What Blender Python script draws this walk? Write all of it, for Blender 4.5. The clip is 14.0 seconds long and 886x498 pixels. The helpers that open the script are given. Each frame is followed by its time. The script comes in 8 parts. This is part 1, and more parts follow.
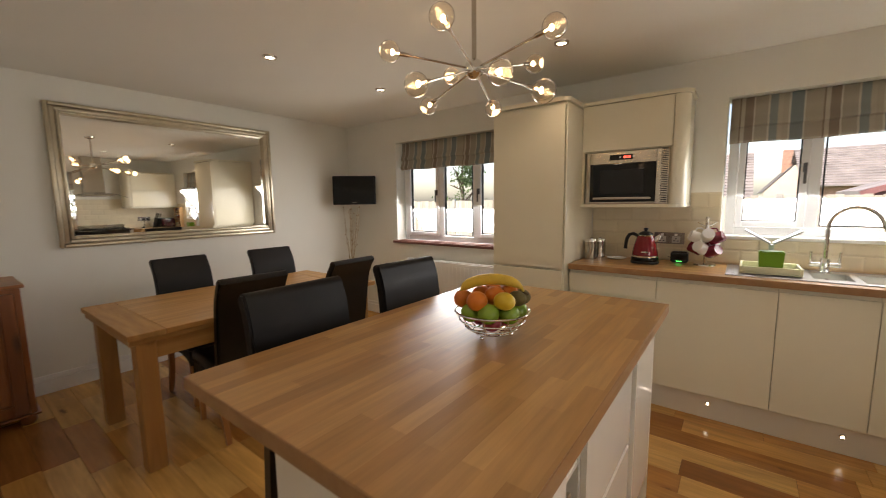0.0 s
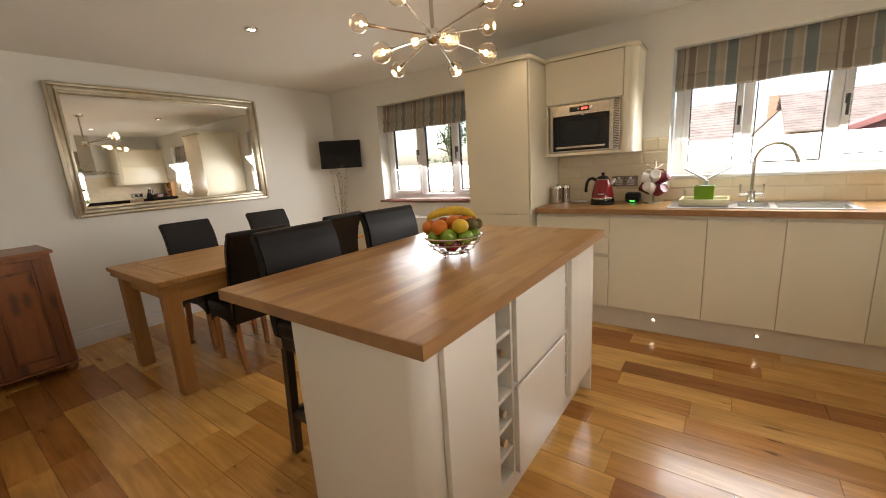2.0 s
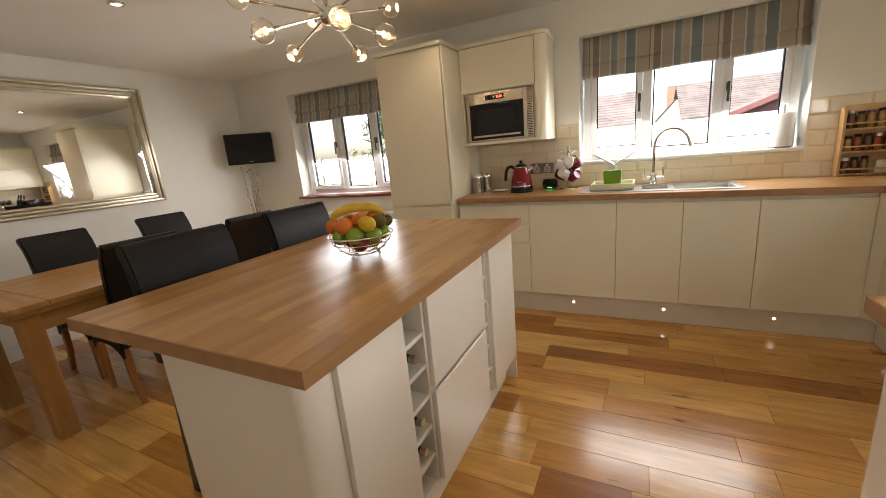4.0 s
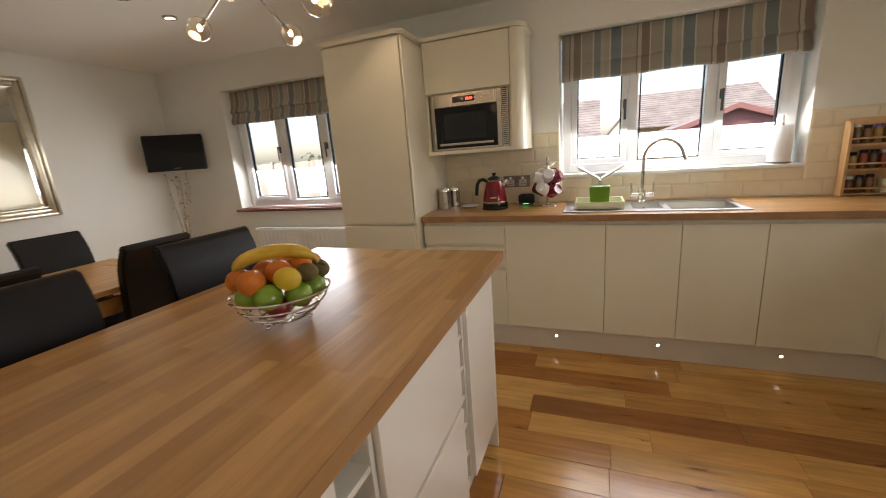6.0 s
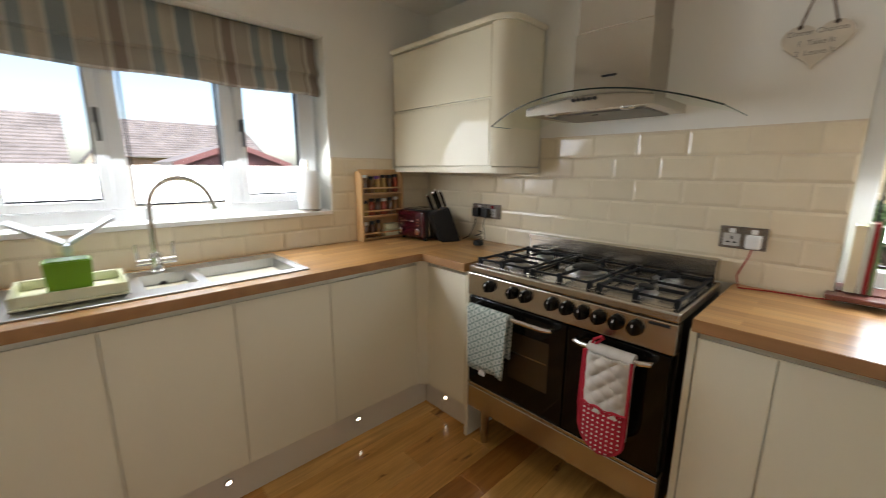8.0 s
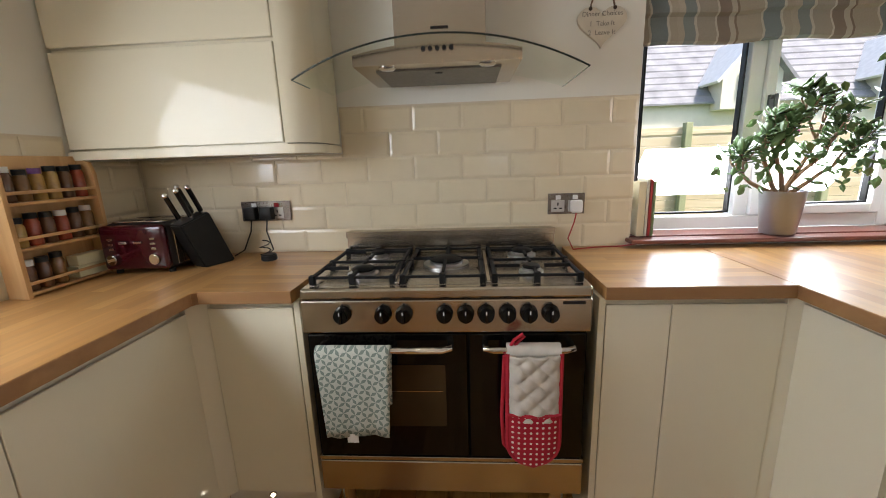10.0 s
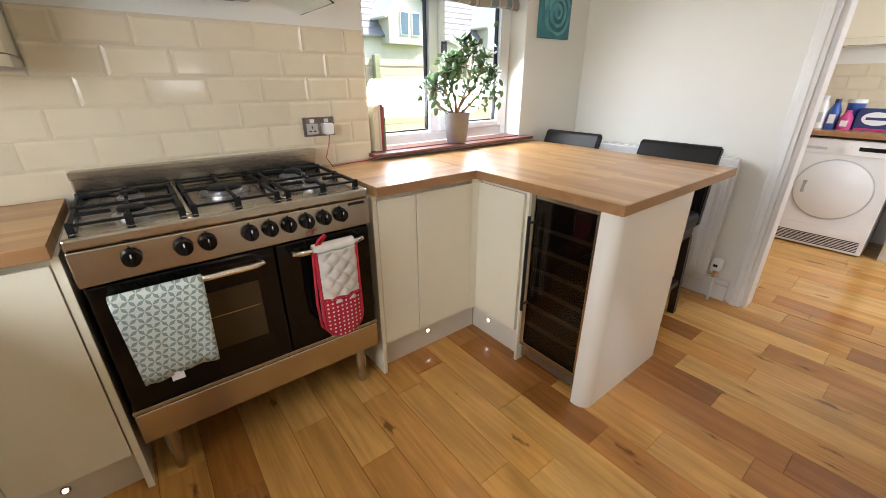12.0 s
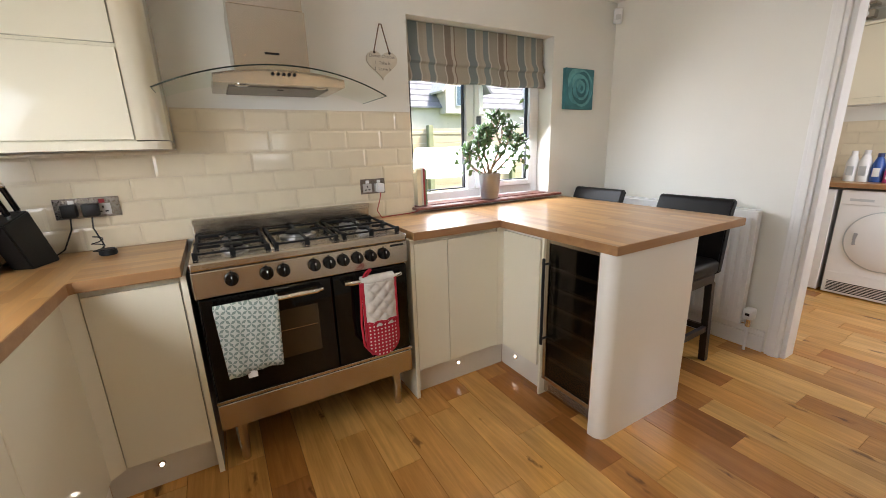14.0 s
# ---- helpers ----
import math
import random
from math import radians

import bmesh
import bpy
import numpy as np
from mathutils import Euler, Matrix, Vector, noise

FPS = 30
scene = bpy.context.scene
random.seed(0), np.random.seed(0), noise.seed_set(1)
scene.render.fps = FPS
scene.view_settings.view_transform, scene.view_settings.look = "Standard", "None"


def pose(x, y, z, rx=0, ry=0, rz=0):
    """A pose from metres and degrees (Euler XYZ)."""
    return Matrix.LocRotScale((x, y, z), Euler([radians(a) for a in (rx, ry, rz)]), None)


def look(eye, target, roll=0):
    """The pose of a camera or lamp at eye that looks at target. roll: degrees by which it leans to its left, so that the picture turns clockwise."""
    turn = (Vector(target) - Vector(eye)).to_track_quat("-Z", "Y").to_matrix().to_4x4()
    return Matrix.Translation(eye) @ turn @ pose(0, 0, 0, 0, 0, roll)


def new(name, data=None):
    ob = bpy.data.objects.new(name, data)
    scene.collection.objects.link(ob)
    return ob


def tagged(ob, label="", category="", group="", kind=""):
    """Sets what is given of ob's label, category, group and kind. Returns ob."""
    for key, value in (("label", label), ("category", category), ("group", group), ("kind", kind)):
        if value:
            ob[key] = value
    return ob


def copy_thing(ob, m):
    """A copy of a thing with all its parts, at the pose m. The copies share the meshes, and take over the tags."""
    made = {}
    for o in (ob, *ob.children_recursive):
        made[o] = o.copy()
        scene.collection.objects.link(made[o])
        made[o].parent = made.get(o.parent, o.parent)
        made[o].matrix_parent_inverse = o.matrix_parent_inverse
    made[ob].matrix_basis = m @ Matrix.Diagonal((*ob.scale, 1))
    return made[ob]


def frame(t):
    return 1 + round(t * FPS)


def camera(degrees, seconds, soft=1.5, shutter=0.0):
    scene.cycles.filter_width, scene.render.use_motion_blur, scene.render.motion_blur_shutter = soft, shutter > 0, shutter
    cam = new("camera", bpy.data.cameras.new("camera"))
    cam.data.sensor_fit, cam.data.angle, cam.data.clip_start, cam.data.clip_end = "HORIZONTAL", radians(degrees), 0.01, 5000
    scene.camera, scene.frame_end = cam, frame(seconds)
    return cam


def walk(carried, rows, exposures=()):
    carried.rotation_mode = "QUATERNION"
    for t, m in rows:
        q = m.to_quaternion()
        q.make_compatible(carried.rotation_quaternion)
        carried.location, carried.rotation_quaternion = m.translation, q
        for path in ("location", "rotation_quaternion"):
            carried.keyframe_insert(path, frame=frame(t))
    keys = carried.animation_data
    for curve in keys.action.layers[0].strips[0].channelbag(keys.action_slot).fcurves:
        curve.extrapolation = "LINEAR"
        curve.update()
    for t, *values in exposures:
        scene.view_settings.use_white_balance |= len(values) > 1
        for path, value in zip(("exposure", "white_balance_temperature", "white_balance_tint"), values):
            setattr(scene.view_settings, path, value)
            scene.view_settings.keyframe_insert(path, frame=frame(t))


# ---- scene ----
cam = camera(97.2, 14.0, soft=0.8, shutter=0.3)
PATH = [
    (0, (0.381, 0.346, 1.399), (-0.820, 1.927, 1.159), -0.8),
    (0.5, (0.426, 0.259, 1.373), (-0.891, 1.734, 1.069), -0.9),
    (1, (0.503, 0.178, 1.365), (-0.806, 1.651, 1.021), -0.9),
    (1.5, (0.600, 0.131, 1.344), (-0.660, 1.640, 0.975), -1.9),
    (2, (0.684, 0.113, 1.323), (-0.481, 1.685, 0.909), -3.7),
    (2.5, (0.718, 0.122, 1.323), (-0.353, 1.750, 0.872), -4.6),
    (3, (0.744, 0.160, 1.318), (-0.262, 1.818, 0.826), -5),
    (3.2, (0.741, 0.177, 1.313), (-0.241, 1.850, 0.823), -5.1),
    (5.5, (0.593, 0.560, 1.334), (-0.195, 2.332, 0.847), -5.1),
    (6, (0.509, 0.715, 1.354), (-0.205, 2.521, 0.878), -4.4),
    (6.5, (0.437, 0.912, 1.391), (0.373, 2.856, 0.928), -4.8),
    (7, (0.469, 1.143, 1.387), (0.935, 3.031, 0.917), -1.7),
    (7.5, (0.524, 1.367, 1.373), (1.338, 3.142, 0.939), 0.3),
    (8, (0.579, 1.611, 1.375), (1.931, 3.030, 0.975), 0.3),
    (8.2, (0.626, 1.679, 1.361), (2.161, 2.901, 0.973), -0.6),
    (10.3, (0.836, 2.377, 1.287), (2.768, 2.413, 0.769), -1.3),
    (10.5, (0.867, 2.425, 1.265), (2.770, 2.404, 0.650), -0.9),
    (11, (0.837, 2.548, 1.254), (2.594, 1.996, 0.473), 1.6),
    (11.5, (0.701, 2.600, 1.301), (2.225, 1.577, 0.507), 0.2),
    (12, (0.553, 2.612, 1.315), (2.005, 1.484, 0.529), -0.1),
    (12.5, (0.455, 2.660, 1.321), (1.917, 1.515, 0.578), -0.3),
    (13, (0.395, 2.719, 1.326), (1.887, 1.582, 0.634), -0.6),
    (13.5, (0.286, 2.706, 1.341), (1.890, 1.645, 0.790), -1.2),
    (14, (0.226, 2.690, 1.332), (1.907, 1.731, 0.827), -1.7),
]
EXPOSURES = [(0.0, 1.23, 7300, 17), (0.5, 1.53, 7500, 17), (1.5, 1.57, 7400, 17), (3.0, 1.5, 7200, 17), (5.5, 1.31, 7100, 17), (6.5, 1.2, 6800, 17), (7.5, 1.4, 6700, 15), (8.2, 1.1, 6400, 12), (10.5, 1.48, 6450, 14), (11.0, 1.75, 6350, 14), (11.5, 1.78, 6350, 14), (12.5, 1.74, 6350, 14), (14.0, 1.62, 6400, 15)]
walk(cam, [(t, look(eye, target, roll)) for t, eye, target, roll in PATH], EXPOSURES)


# ---- light and exposure ----
world = bpy.data.worlds.new("sky")
scene.world = world
world.use_nodes = True
_n = world.node_tree.nodes
_sky = _n.new("ShaderNodeTexSky")
_sky.sky_type = "NISHITA"
_sky.sun_disc = False
_sky.sun_elevation = radians(52)
_sky.sun_rotation = radians(212)
_sky.air_density, _sky.dust_density = 1.0, 2.0
world.node_tree.links.new(_sky.outputs[0], _n["Background"].inputs[0])
_n["Background"].inputs[1].default_value = 0.15


def lamp(name, kind, m, energy, color, **more):
    data = bpy.data.lights.new(name, kind)
    data.energy, data.color = energy, color
    ob = new(name, data)
    ob.matrix_basis = m
    for key, value in more.items():
        if key == "size":
            data.size = value
        elif key == "size_y":
            data.shape, data.size_y = "RECTANGLE", value
        elif key == "angle":
            data.angle = value
        elif key == "radius":
            data.shadow_soft_size = value
        elif key == "spot":
            data.spot_size, data.spot_blend = value, 0.6
    return ob


lamp("sun", "SUN", look((0, 0, 10), (2.5, 4.0, 4.0)), 2.9, (1.0, 0.95, 0.88), angle=radians(6))
DAY = (0.90, 0.96, 1.0)
# daylight in the window openings, facing in
lamp("daylight", "AREA", look((0.985, 3.84, 1.44), (0.985, 0, -1.6)), 11.3, DAY, size=1.30, size_y=0.70)
lamp("daylight", "AREA", look((-2.15, 3.84, 1.37), (-2.15, 0, -1.6)), 10, DAY, size=1.20, size_y=0.80)
lamp("daylight", "AREA", look((2.575, 1.04, 1.36), (0, 1.04, -1.1)), 9.0, DAY, size=0.95, size_y=0.70)

# ---- materials ----


def nodes_of(name):
    m = bpy.data.materials.new(name)
    m.use_nodes = True
    t = m.node_tree
    return m, t, t.nodes, t.links, t.nodes["Principled BSDF"]


def grey(c):
    return (c[0], c[1], c[2], 1.0)


def mat(name, col, rough=0.5, metal=0.0, var=0.08, scale=6.0, bump=0.0, bscale=150.0, coat=0.0, emit=0.0, rvar=0.1, rand=0.0, spec=0.5):
    m, t, n, l, b = nodes_of(name)
    tc = n.new("ShaderNodeTexCoord")
    big, fine = n.new("ShaderNodeTexNoise"), n.new("ShaderNodeTexNoise")
    big.inputs["Scale"].default_value, big.inputs["Detail"].default_value = scale, 4
    fine.inputs["Scale"].default_value, fine.inputs["Detail"].default_value = bscale, 3
    l.new(tc.outputs["Object"], big.inputs["Vector"])
    l.new(tc.outputs["Object"], fine.inputs["Vector"])
    hsv = n.new("ShaderNodeHueSaturation")
    hsv.inputs["Color"].default_value = grey(col)
    mr = n.new("ShaderNodeMapRange")
    mr.inputs["From Min"].default_value, mr.inputs["From Max"].default_value = 0.3, 0.7
    mr.inputs["To Min"].default_value, mr.inputs["To Max"].default_value = 1 - var, 1 + var
    l.new(big.outputs["Fac"], mr.inputs["Value"])
    out = mr.outputs["Result"]
    if rand:
        oi = n.new("ShaderNodeObjectInfo")
        ma = n.new("ShaderNodeMath")
        ma.operation = "MULTIPLY_ADD"
        ma.inputs[1].default_value, ma.inputs[2].default_value = 2 * rand, -rand
        l.new(oi.outputs["Random"], ma.inputs[0])
        ad = n.new("ShaderNodeMath")
        l.new(out, ad.inputs[0])
        l.new(ma.outputs[0], ad.inputs[1])
        out = ad.outputs[0]
    l.new(out, hsv.inputs["Value"])
    l.new(hsv.outputs["Color"], b.inputs["Base Color"])
    rr = n.new("ShaderNodeMapRange")
    rr.inputs["To Min"].default_value, rr.inputs["To Max"].default_value = max(0.02, rough * (1 - rvar * 2)), min(1, rough * (1 + rvar * 2))
    l.new(fine.outputs["Fac"], rr.inputs["Value"])
    l.new(rr.outputs["Result"], b.inputs["Roughness"])
    b.inputs["Metallic"].default_value = metal
    b.inputs["Specular IOR Level"].default_value = spec
    b.inputs["Coat Weight"].default_value = coat
    b.inputs["Coat Roughness"].default_value = 0.06
    if bump:
        bp = n.new("ShaderNodeBump")
        bp.inputs["Strength"].default_value, bp.inputs["Distance"].default_value = bump, 0.002
        l.new(fine.outputs["Fac"], bp.inputs["Height"])
        l.new(bp.outputs["Normal"], b.inputs["Normal"])
    if emit:
        b.inputs["Emission Color"].default_value = grey(col)
        b.inputs["Emission Strength"].default_value = emit
    return m


def wood(name, dark, light, axis, rough=0.4, grain=14.0, rand=0.25, knots=0.0, coat=0.0, bump=0.15, island=False, knot=0.17):
    """Timber with its grain along one axis of the object (0, 1 or 2)."""
    m, t, n, l, b = nodes_of(name)
    tc, oi = n.new("ShaderNodeTexCoord"), n.new("ShaderNodeObjectInfo")
    source = oi.outputs["Random"]
    if island:
        source = n.new("ShaderNodeNewGeometry").outputs["Random Per Island"]
    sh = n.new("ShaderNodeMath")
    sh.operation = "MULTIPLY"
    sh.inputs[1].default_value = 37.0
    l.new(source, sh.inputs[0])
    va = n.new("ShaderNodeVectorMath")
    l.new(tc.outputs["Object"], va.inputs[0])
    l.new(sh.outputs[0], va.inputs[1])
    mp = n.new("ShaderNodeMapping")
    s = [grain, grain, grain]
    s[axis] = grain * 0.09
    mp.inputs["Scale"].default_value = s
    l.new(va.outputs[0], mp.inputs["Vector"])
    a, f = n.new("ShaderNodeTexNoise"), n.new("ShaderNodeTexNoise")
    a.inputs["Scale"].default_value, a.inputs["Detail"].default_value, a.inputs["Distortion"].default_value = 1.0, 6, 0.8
    f.inputs["Scale"].default_value, f.inputs["Detail"].default_value = 7.0, 4
    l.new(mp.outputs[0], a.inputs["Vector"])
    l.new(mp.outputs[0], f.inputs["Vector"])
    ramp = n.new("ShaderNodeValToRGB")
    ramp.color_ramp.elements[0].position, ramp.color_ramp.elements[1].position = 0.30, 0.68
    ramp.color_ramp.elements[0].color, ramp.color_ramp.elements[1].color = grey(dark), grey(light)
    l.new(a.outputs["Fac"], ramp.inputs["Fac"])
    col = ramp.outputs["Color"]
    if knots:
        v = n.new("ShaderNodeTexVoronoi")
        v.inputs["Scale"].default_value = 1.0
        k = n.new("ShaderNodeMapping")
        ks = [knots * 1.5] * 3
        ks[axis] = knots * 0.55
        k.inputs["Scale"].default_value = ks
        v.voronoi_dimensions = "2D"
        l.new(va.outputs[0], k.inputs["Vector"])
        if axis == 2:
            sx, cx = n.new("ShaderNodeSeparateXYZ"), n.new("ShaderNodeCombineXYZ")
            l.new(k.outputs[0], sx.inputs[0])
            l.new(sx.outputs[1], cx.inputs[0])
            l.new(sx.outputs[2], cx.inputs[1])
            l.new(cx.outputs[0], v.inputs["Vector"])
        else:
            l.new(k.outputs[0], v.inputs["Vector"])
        kr = n.new("ShaderNodeMapRange")
        kr.inputs["From Min"].default_value, kr.inputs["From Max"].default_value = knot * 0.35, knot
        kr.inputs["To Min"].default_value, kr.inputs["To Max"].default_value = 0.8, 0.0
        l.new(v.outputs["Distance"], kr.inputs["Value"])
        mx = n.new("ShaderNodeMix")
        mx.data_type = "RGBA"
        mx.inputs[7].default_value = grey([c * 0.3 for c in dark])
        l.new(kr.outputs["Result"], mx.inputs[0])
        l.new(col, mx.inputs[6])
        col = mx.outputs[2]
    hsv = n.new("ShaderNodeHueSaturation")
    mr = n.new("ShaderNodeMapRange")
    mr.inputs["To Min"].default_value, mr.inputs["To Max"].default_value = 1 - rand, 1 + rand
    l.new(source, mr.inputs["Value"])
    l.new(mr.outputs["Result"], hsv.inputs["Value"])
    hue = n.new("ShaderNodeMapRange")
    hue.inputs["To Min"].default_value, hue.inputs["To Max"].default_value = 0.5 - 0.012 * rand, 0.5 + 0.012 * rand
    frac = n.new("ShaderNodeMath")
    frac.operation = "FRACT"
    l.new(sh.outputs[0], frac.inputs[0])
    l.new(frac.outputs[0], hue.inputs["Value"])
    l.new(hue.outputs["Result"], hsv.inputs["Hue"])
    l.new(col, hsv.inputs["Color"])
    l.new(hsv.outputs["Color"], b.inputs["Base Color"])
    rr = n.new("ShaderNodeMapRange")
    rr.inputs["To Min"].default_value, rr.inputs["To Max"].default_value = rough * 0.75, rough * 1.3
    l.new(f.outputs["Fac"], rr.inputs["Value"])
    l.new(rr.outputs["Result"], b.inputs["Roughness"])
    b.inputs["Coat Weight"].default_value, b.inputs["Coat Roughness"].default_value = coat, 0.12
    bp = n.new("ShaderNodeBump")
    bp.inputs["Strength"].default_value, bp.inputs["Distance"].default_value = bump, 0.001
    l.new(f.outputs["Fac"], bp.inputs["Height"])
    l.new(bp.outputs["Normal"], b.inputs["Normal"])
    return m


def floor_oak(name, island):
    """Lacquered oak boards of mixed tone: figured grain, cloudy patches, scattered knots and dark flecks."""
    m, t, n, l, b = nodes_of(name)
    tc = n.new("ShaderNodeTexCoord")
    source = n.new("ShaderNodeNewGeometry").outputs["Random Per Island"] if island else n.new("ShaderNodeObjectInfo").outputs["Random"]

    def calc(op, a, c):
        q = n.new("ShaderNodeMath")
        q.operation = op
        for k, v in ((0, a), (1, c)):
            if isinstance(v, (int, float)):
                q.inputs[k].default_value = v
            else:
                l.new(v, q.inputs[k])
        return q.outputs[0]

    def spread(v, lo, hi, to0, to1):
        q = n.new("ShaderNodeMapRange")
        for k, x in (("From Min", lo), ("From Max", hi), ("To Min", to0), ("To Max", to1)):
            q.inputs[k].default_value = x
        l.new(v, q.inputs["Value"])
        return q.outputs["Result"]

    shift = n.new("ShaderNodeVectorMath")
    l.new(tc.outputs["Object"], shift.inputs[0])
    l.new(calc("MULTIPLY", source, 53.0), shift.inputs[1])

    def noise(scale, detail, distort=0.0):
        mp, q = n.new("ShaderNodeMapping"), n.new("ShaderNodeTexNoise")
        mp.inputs["Scale"].default_value = scale
        l.new(shift.outputs[0], mp.inputs["Vector"])
        q.inputs["Scale"].default_value, q.inputs["Detail"].default_value, q.inputs["Distortion"].default_value = 1.0, detail, distort
        l.new(mp.outputs[0], q.inputs["Vector"])
        return q.outputs["Fac"]

    tone = n.new("ShaderNodeValToRGB")
    tone.color_ramp.interpolation = "LINEAR"
    stops = ((0.0, (0.33, 0.125, 0.029)), (0.18, (0.44, 0.185, 0.043)), (0.32, (0.56, 0.268, 0.067)), (0.62, (0.64, 0.332, 0.088)), (0.86, (0.68, 0.380, 0.112)), (1.0, (0.72, 0.424, 0.142)))
    for k, (at, c) in enumerate(stops):
        e = tone.color_ramp.elements[k] if k < 2 else tone.color_ramp.elements.new(at)
        e.position, e.color = at, grey(c)
    l.new(source, tone.inputs["Fac"])
    figure = noise((1.3, 22, 22), 5, 1.6)
    cloud = noise((2.2, 6, 6), 3, 0.6)
    pores = noise((14, 240, 240), 3)
    value = calc("MULTIPLY", calc("MULTIPLY", spread(figure, 0.3, 0.72, 0.80, 1.13), spread(cloud, 0.3, 0.72, 0.80, 1.14)), spread(pores, 0.3, 0.7, 0.95, 1.05))
    hsv = n.new("ShaderNodeHueSaturation")
    l.new(value, hsv.inputs["Value"])
    l.new(tone.outputs["Color"], hsv.inputs["Color"])
    # knots: few, of uneven size, each in a dark streak along the board
    mp, v = n.new("ShaderNodeMapping"), n.new("ShaderNodeTexVoronoi")
    mp.inputs["Scale"].default_value = (2.6, 8.5, 1)
    wob = n.new("ShaderNodeVectorMath")
    l.new(shift.outputs[0], mp.inputs["Vector"])
    l.new(mp.outputs[0], wob.inputs[0])
    l.new(calc("MULTIPLY", noise((22, 40, 40), 3), 0.34), wob.inputs[1])
    v.voronoi_dimensions = "2D"
    v.inputs["Scale"].default_value, v.inputs["Randomness"].default_value = 1.0, 1.0
    l.new(wob.outputs[0], v.inputs["Vector"])
    pick = n.new("ShaderNodeSeparateColor")
    l.new(v.outputs["Color"], pick.inputs["Color"])
    size = spread(pick.outputs["Red"], 0.70, 1.0, 0.01, 0.13)
    core = spread(calc("SUBTRACT", v.outputs["Distance"], size), -0.06, 0.035, 0.70, 0.0)
    here = calc("GREATER_THAN", pick.outputs["Red"], 0.74)
    knot = calc("MULTIPLY", core, here)
    halo = calc("MULTIPLY", calc("MULTIPLY", spread(calc("SUBTRACT", v.outputs["Distance"], size), 0.0, 0.28, 0.34, 0.0), here), spread(figure, 0.35, 0.6, 1.0, 0.2))
    col = hsv.outputs["Color"]
    for fac, c in ((halo, (0.20, 0.075, 0.018)), (knot, (0.055, 0.022, 0.009))):
        mx = n.new("ShaderNodeMix")
        mx.data_type = "RGBA"
        mx.inputs[7].default_value = grey(c)
        l.new(fac, mx.inputs[0])
        l.new(col, mx.inputs[6])
        col = mx.outputs[2]
    l.new(col, b.inputs["Base Color"])
    l.new(spread(noise((5, 9, 9), 4), 0.3, 0.7, 0.17, 0.27), b.inputs["Roughness"])
    b.inputs["Coat Weight"].default_value, b.inputs["Coat Roughness"].default_value = 0.16, 0.09
    bp = n.new("ShaderNodeBump")
    bp.inputs["Strength"].default_value, bp.inputs["Distance"].default_value = 0.12, 0.0012
    l.new(calc("ADD", figure, calc("MULTIPLY", cloud, 1.5)), bp.inputs["Height"])
    l.new(bp.outputs["Normal"], b.inputs["Normal"])
    return m


def brushed(name, col, rough, streak=0.05):
    """Steel drawn out in fine level streaks."""
    m, t, n, l, b = nodes_of(name)
    tc, mp, no = n.new("ShaderNodeTexCoord"), n.new("ShaderNodeMapping"), n.new("ShaderNodeTexNoise")
    mp.inputs["Scale"].default_value = (3, 3, 420)
    no.inputs["Scale"].default_value, no.inputs["Detail"].default_value = 1.0, 3
    l.new(tc.outputs["Object"], mp.inputs["Vector"])
    l.new(mp.outputs[0], no.inputs["Vector"])
    big = n.new("ShaderNodeTexNoise")
    big.inputs["Scale"].default_value, big.inputs["Detail"].default_value = 5.0, 2
    l.new(tc.outputs["Object"], big.inputs["Vector"])
    rr, hsv, mr = n.new("ShaderNodeMapRange"), n.new("ShaderNodeHueSaturation"), n.new("ShaderNodeMapRange")
    rr.inputs["To Min"].default_value, rr.inputs["To Max"].default_value = rough * 0.85, rough * 1.15
    mr.inputs["To Min"].default_value, mr.inputs["To Max"].default_value = 1 - streak, 1 + streak
    l.new(big.outputs["Fac"], rr.inputs["Value"])
    l.new(no.outputs["Fac"], mr.inputs["Value"])
    hsv.inputs["Color"].default_value = grey(col)
    l.new(mr.outputs["Result"], hsv.inputs["Value"])
    l.new(hsv.outputs["Color"], b.inputs["Base Color"])
    l.new(rr.outputs["Result"], b.inputs["Roughness"])
    b.inputs["Metallic"].default_value = 1.0
    b.inputs["Anisotropic"].default_value = 0.5
    return m


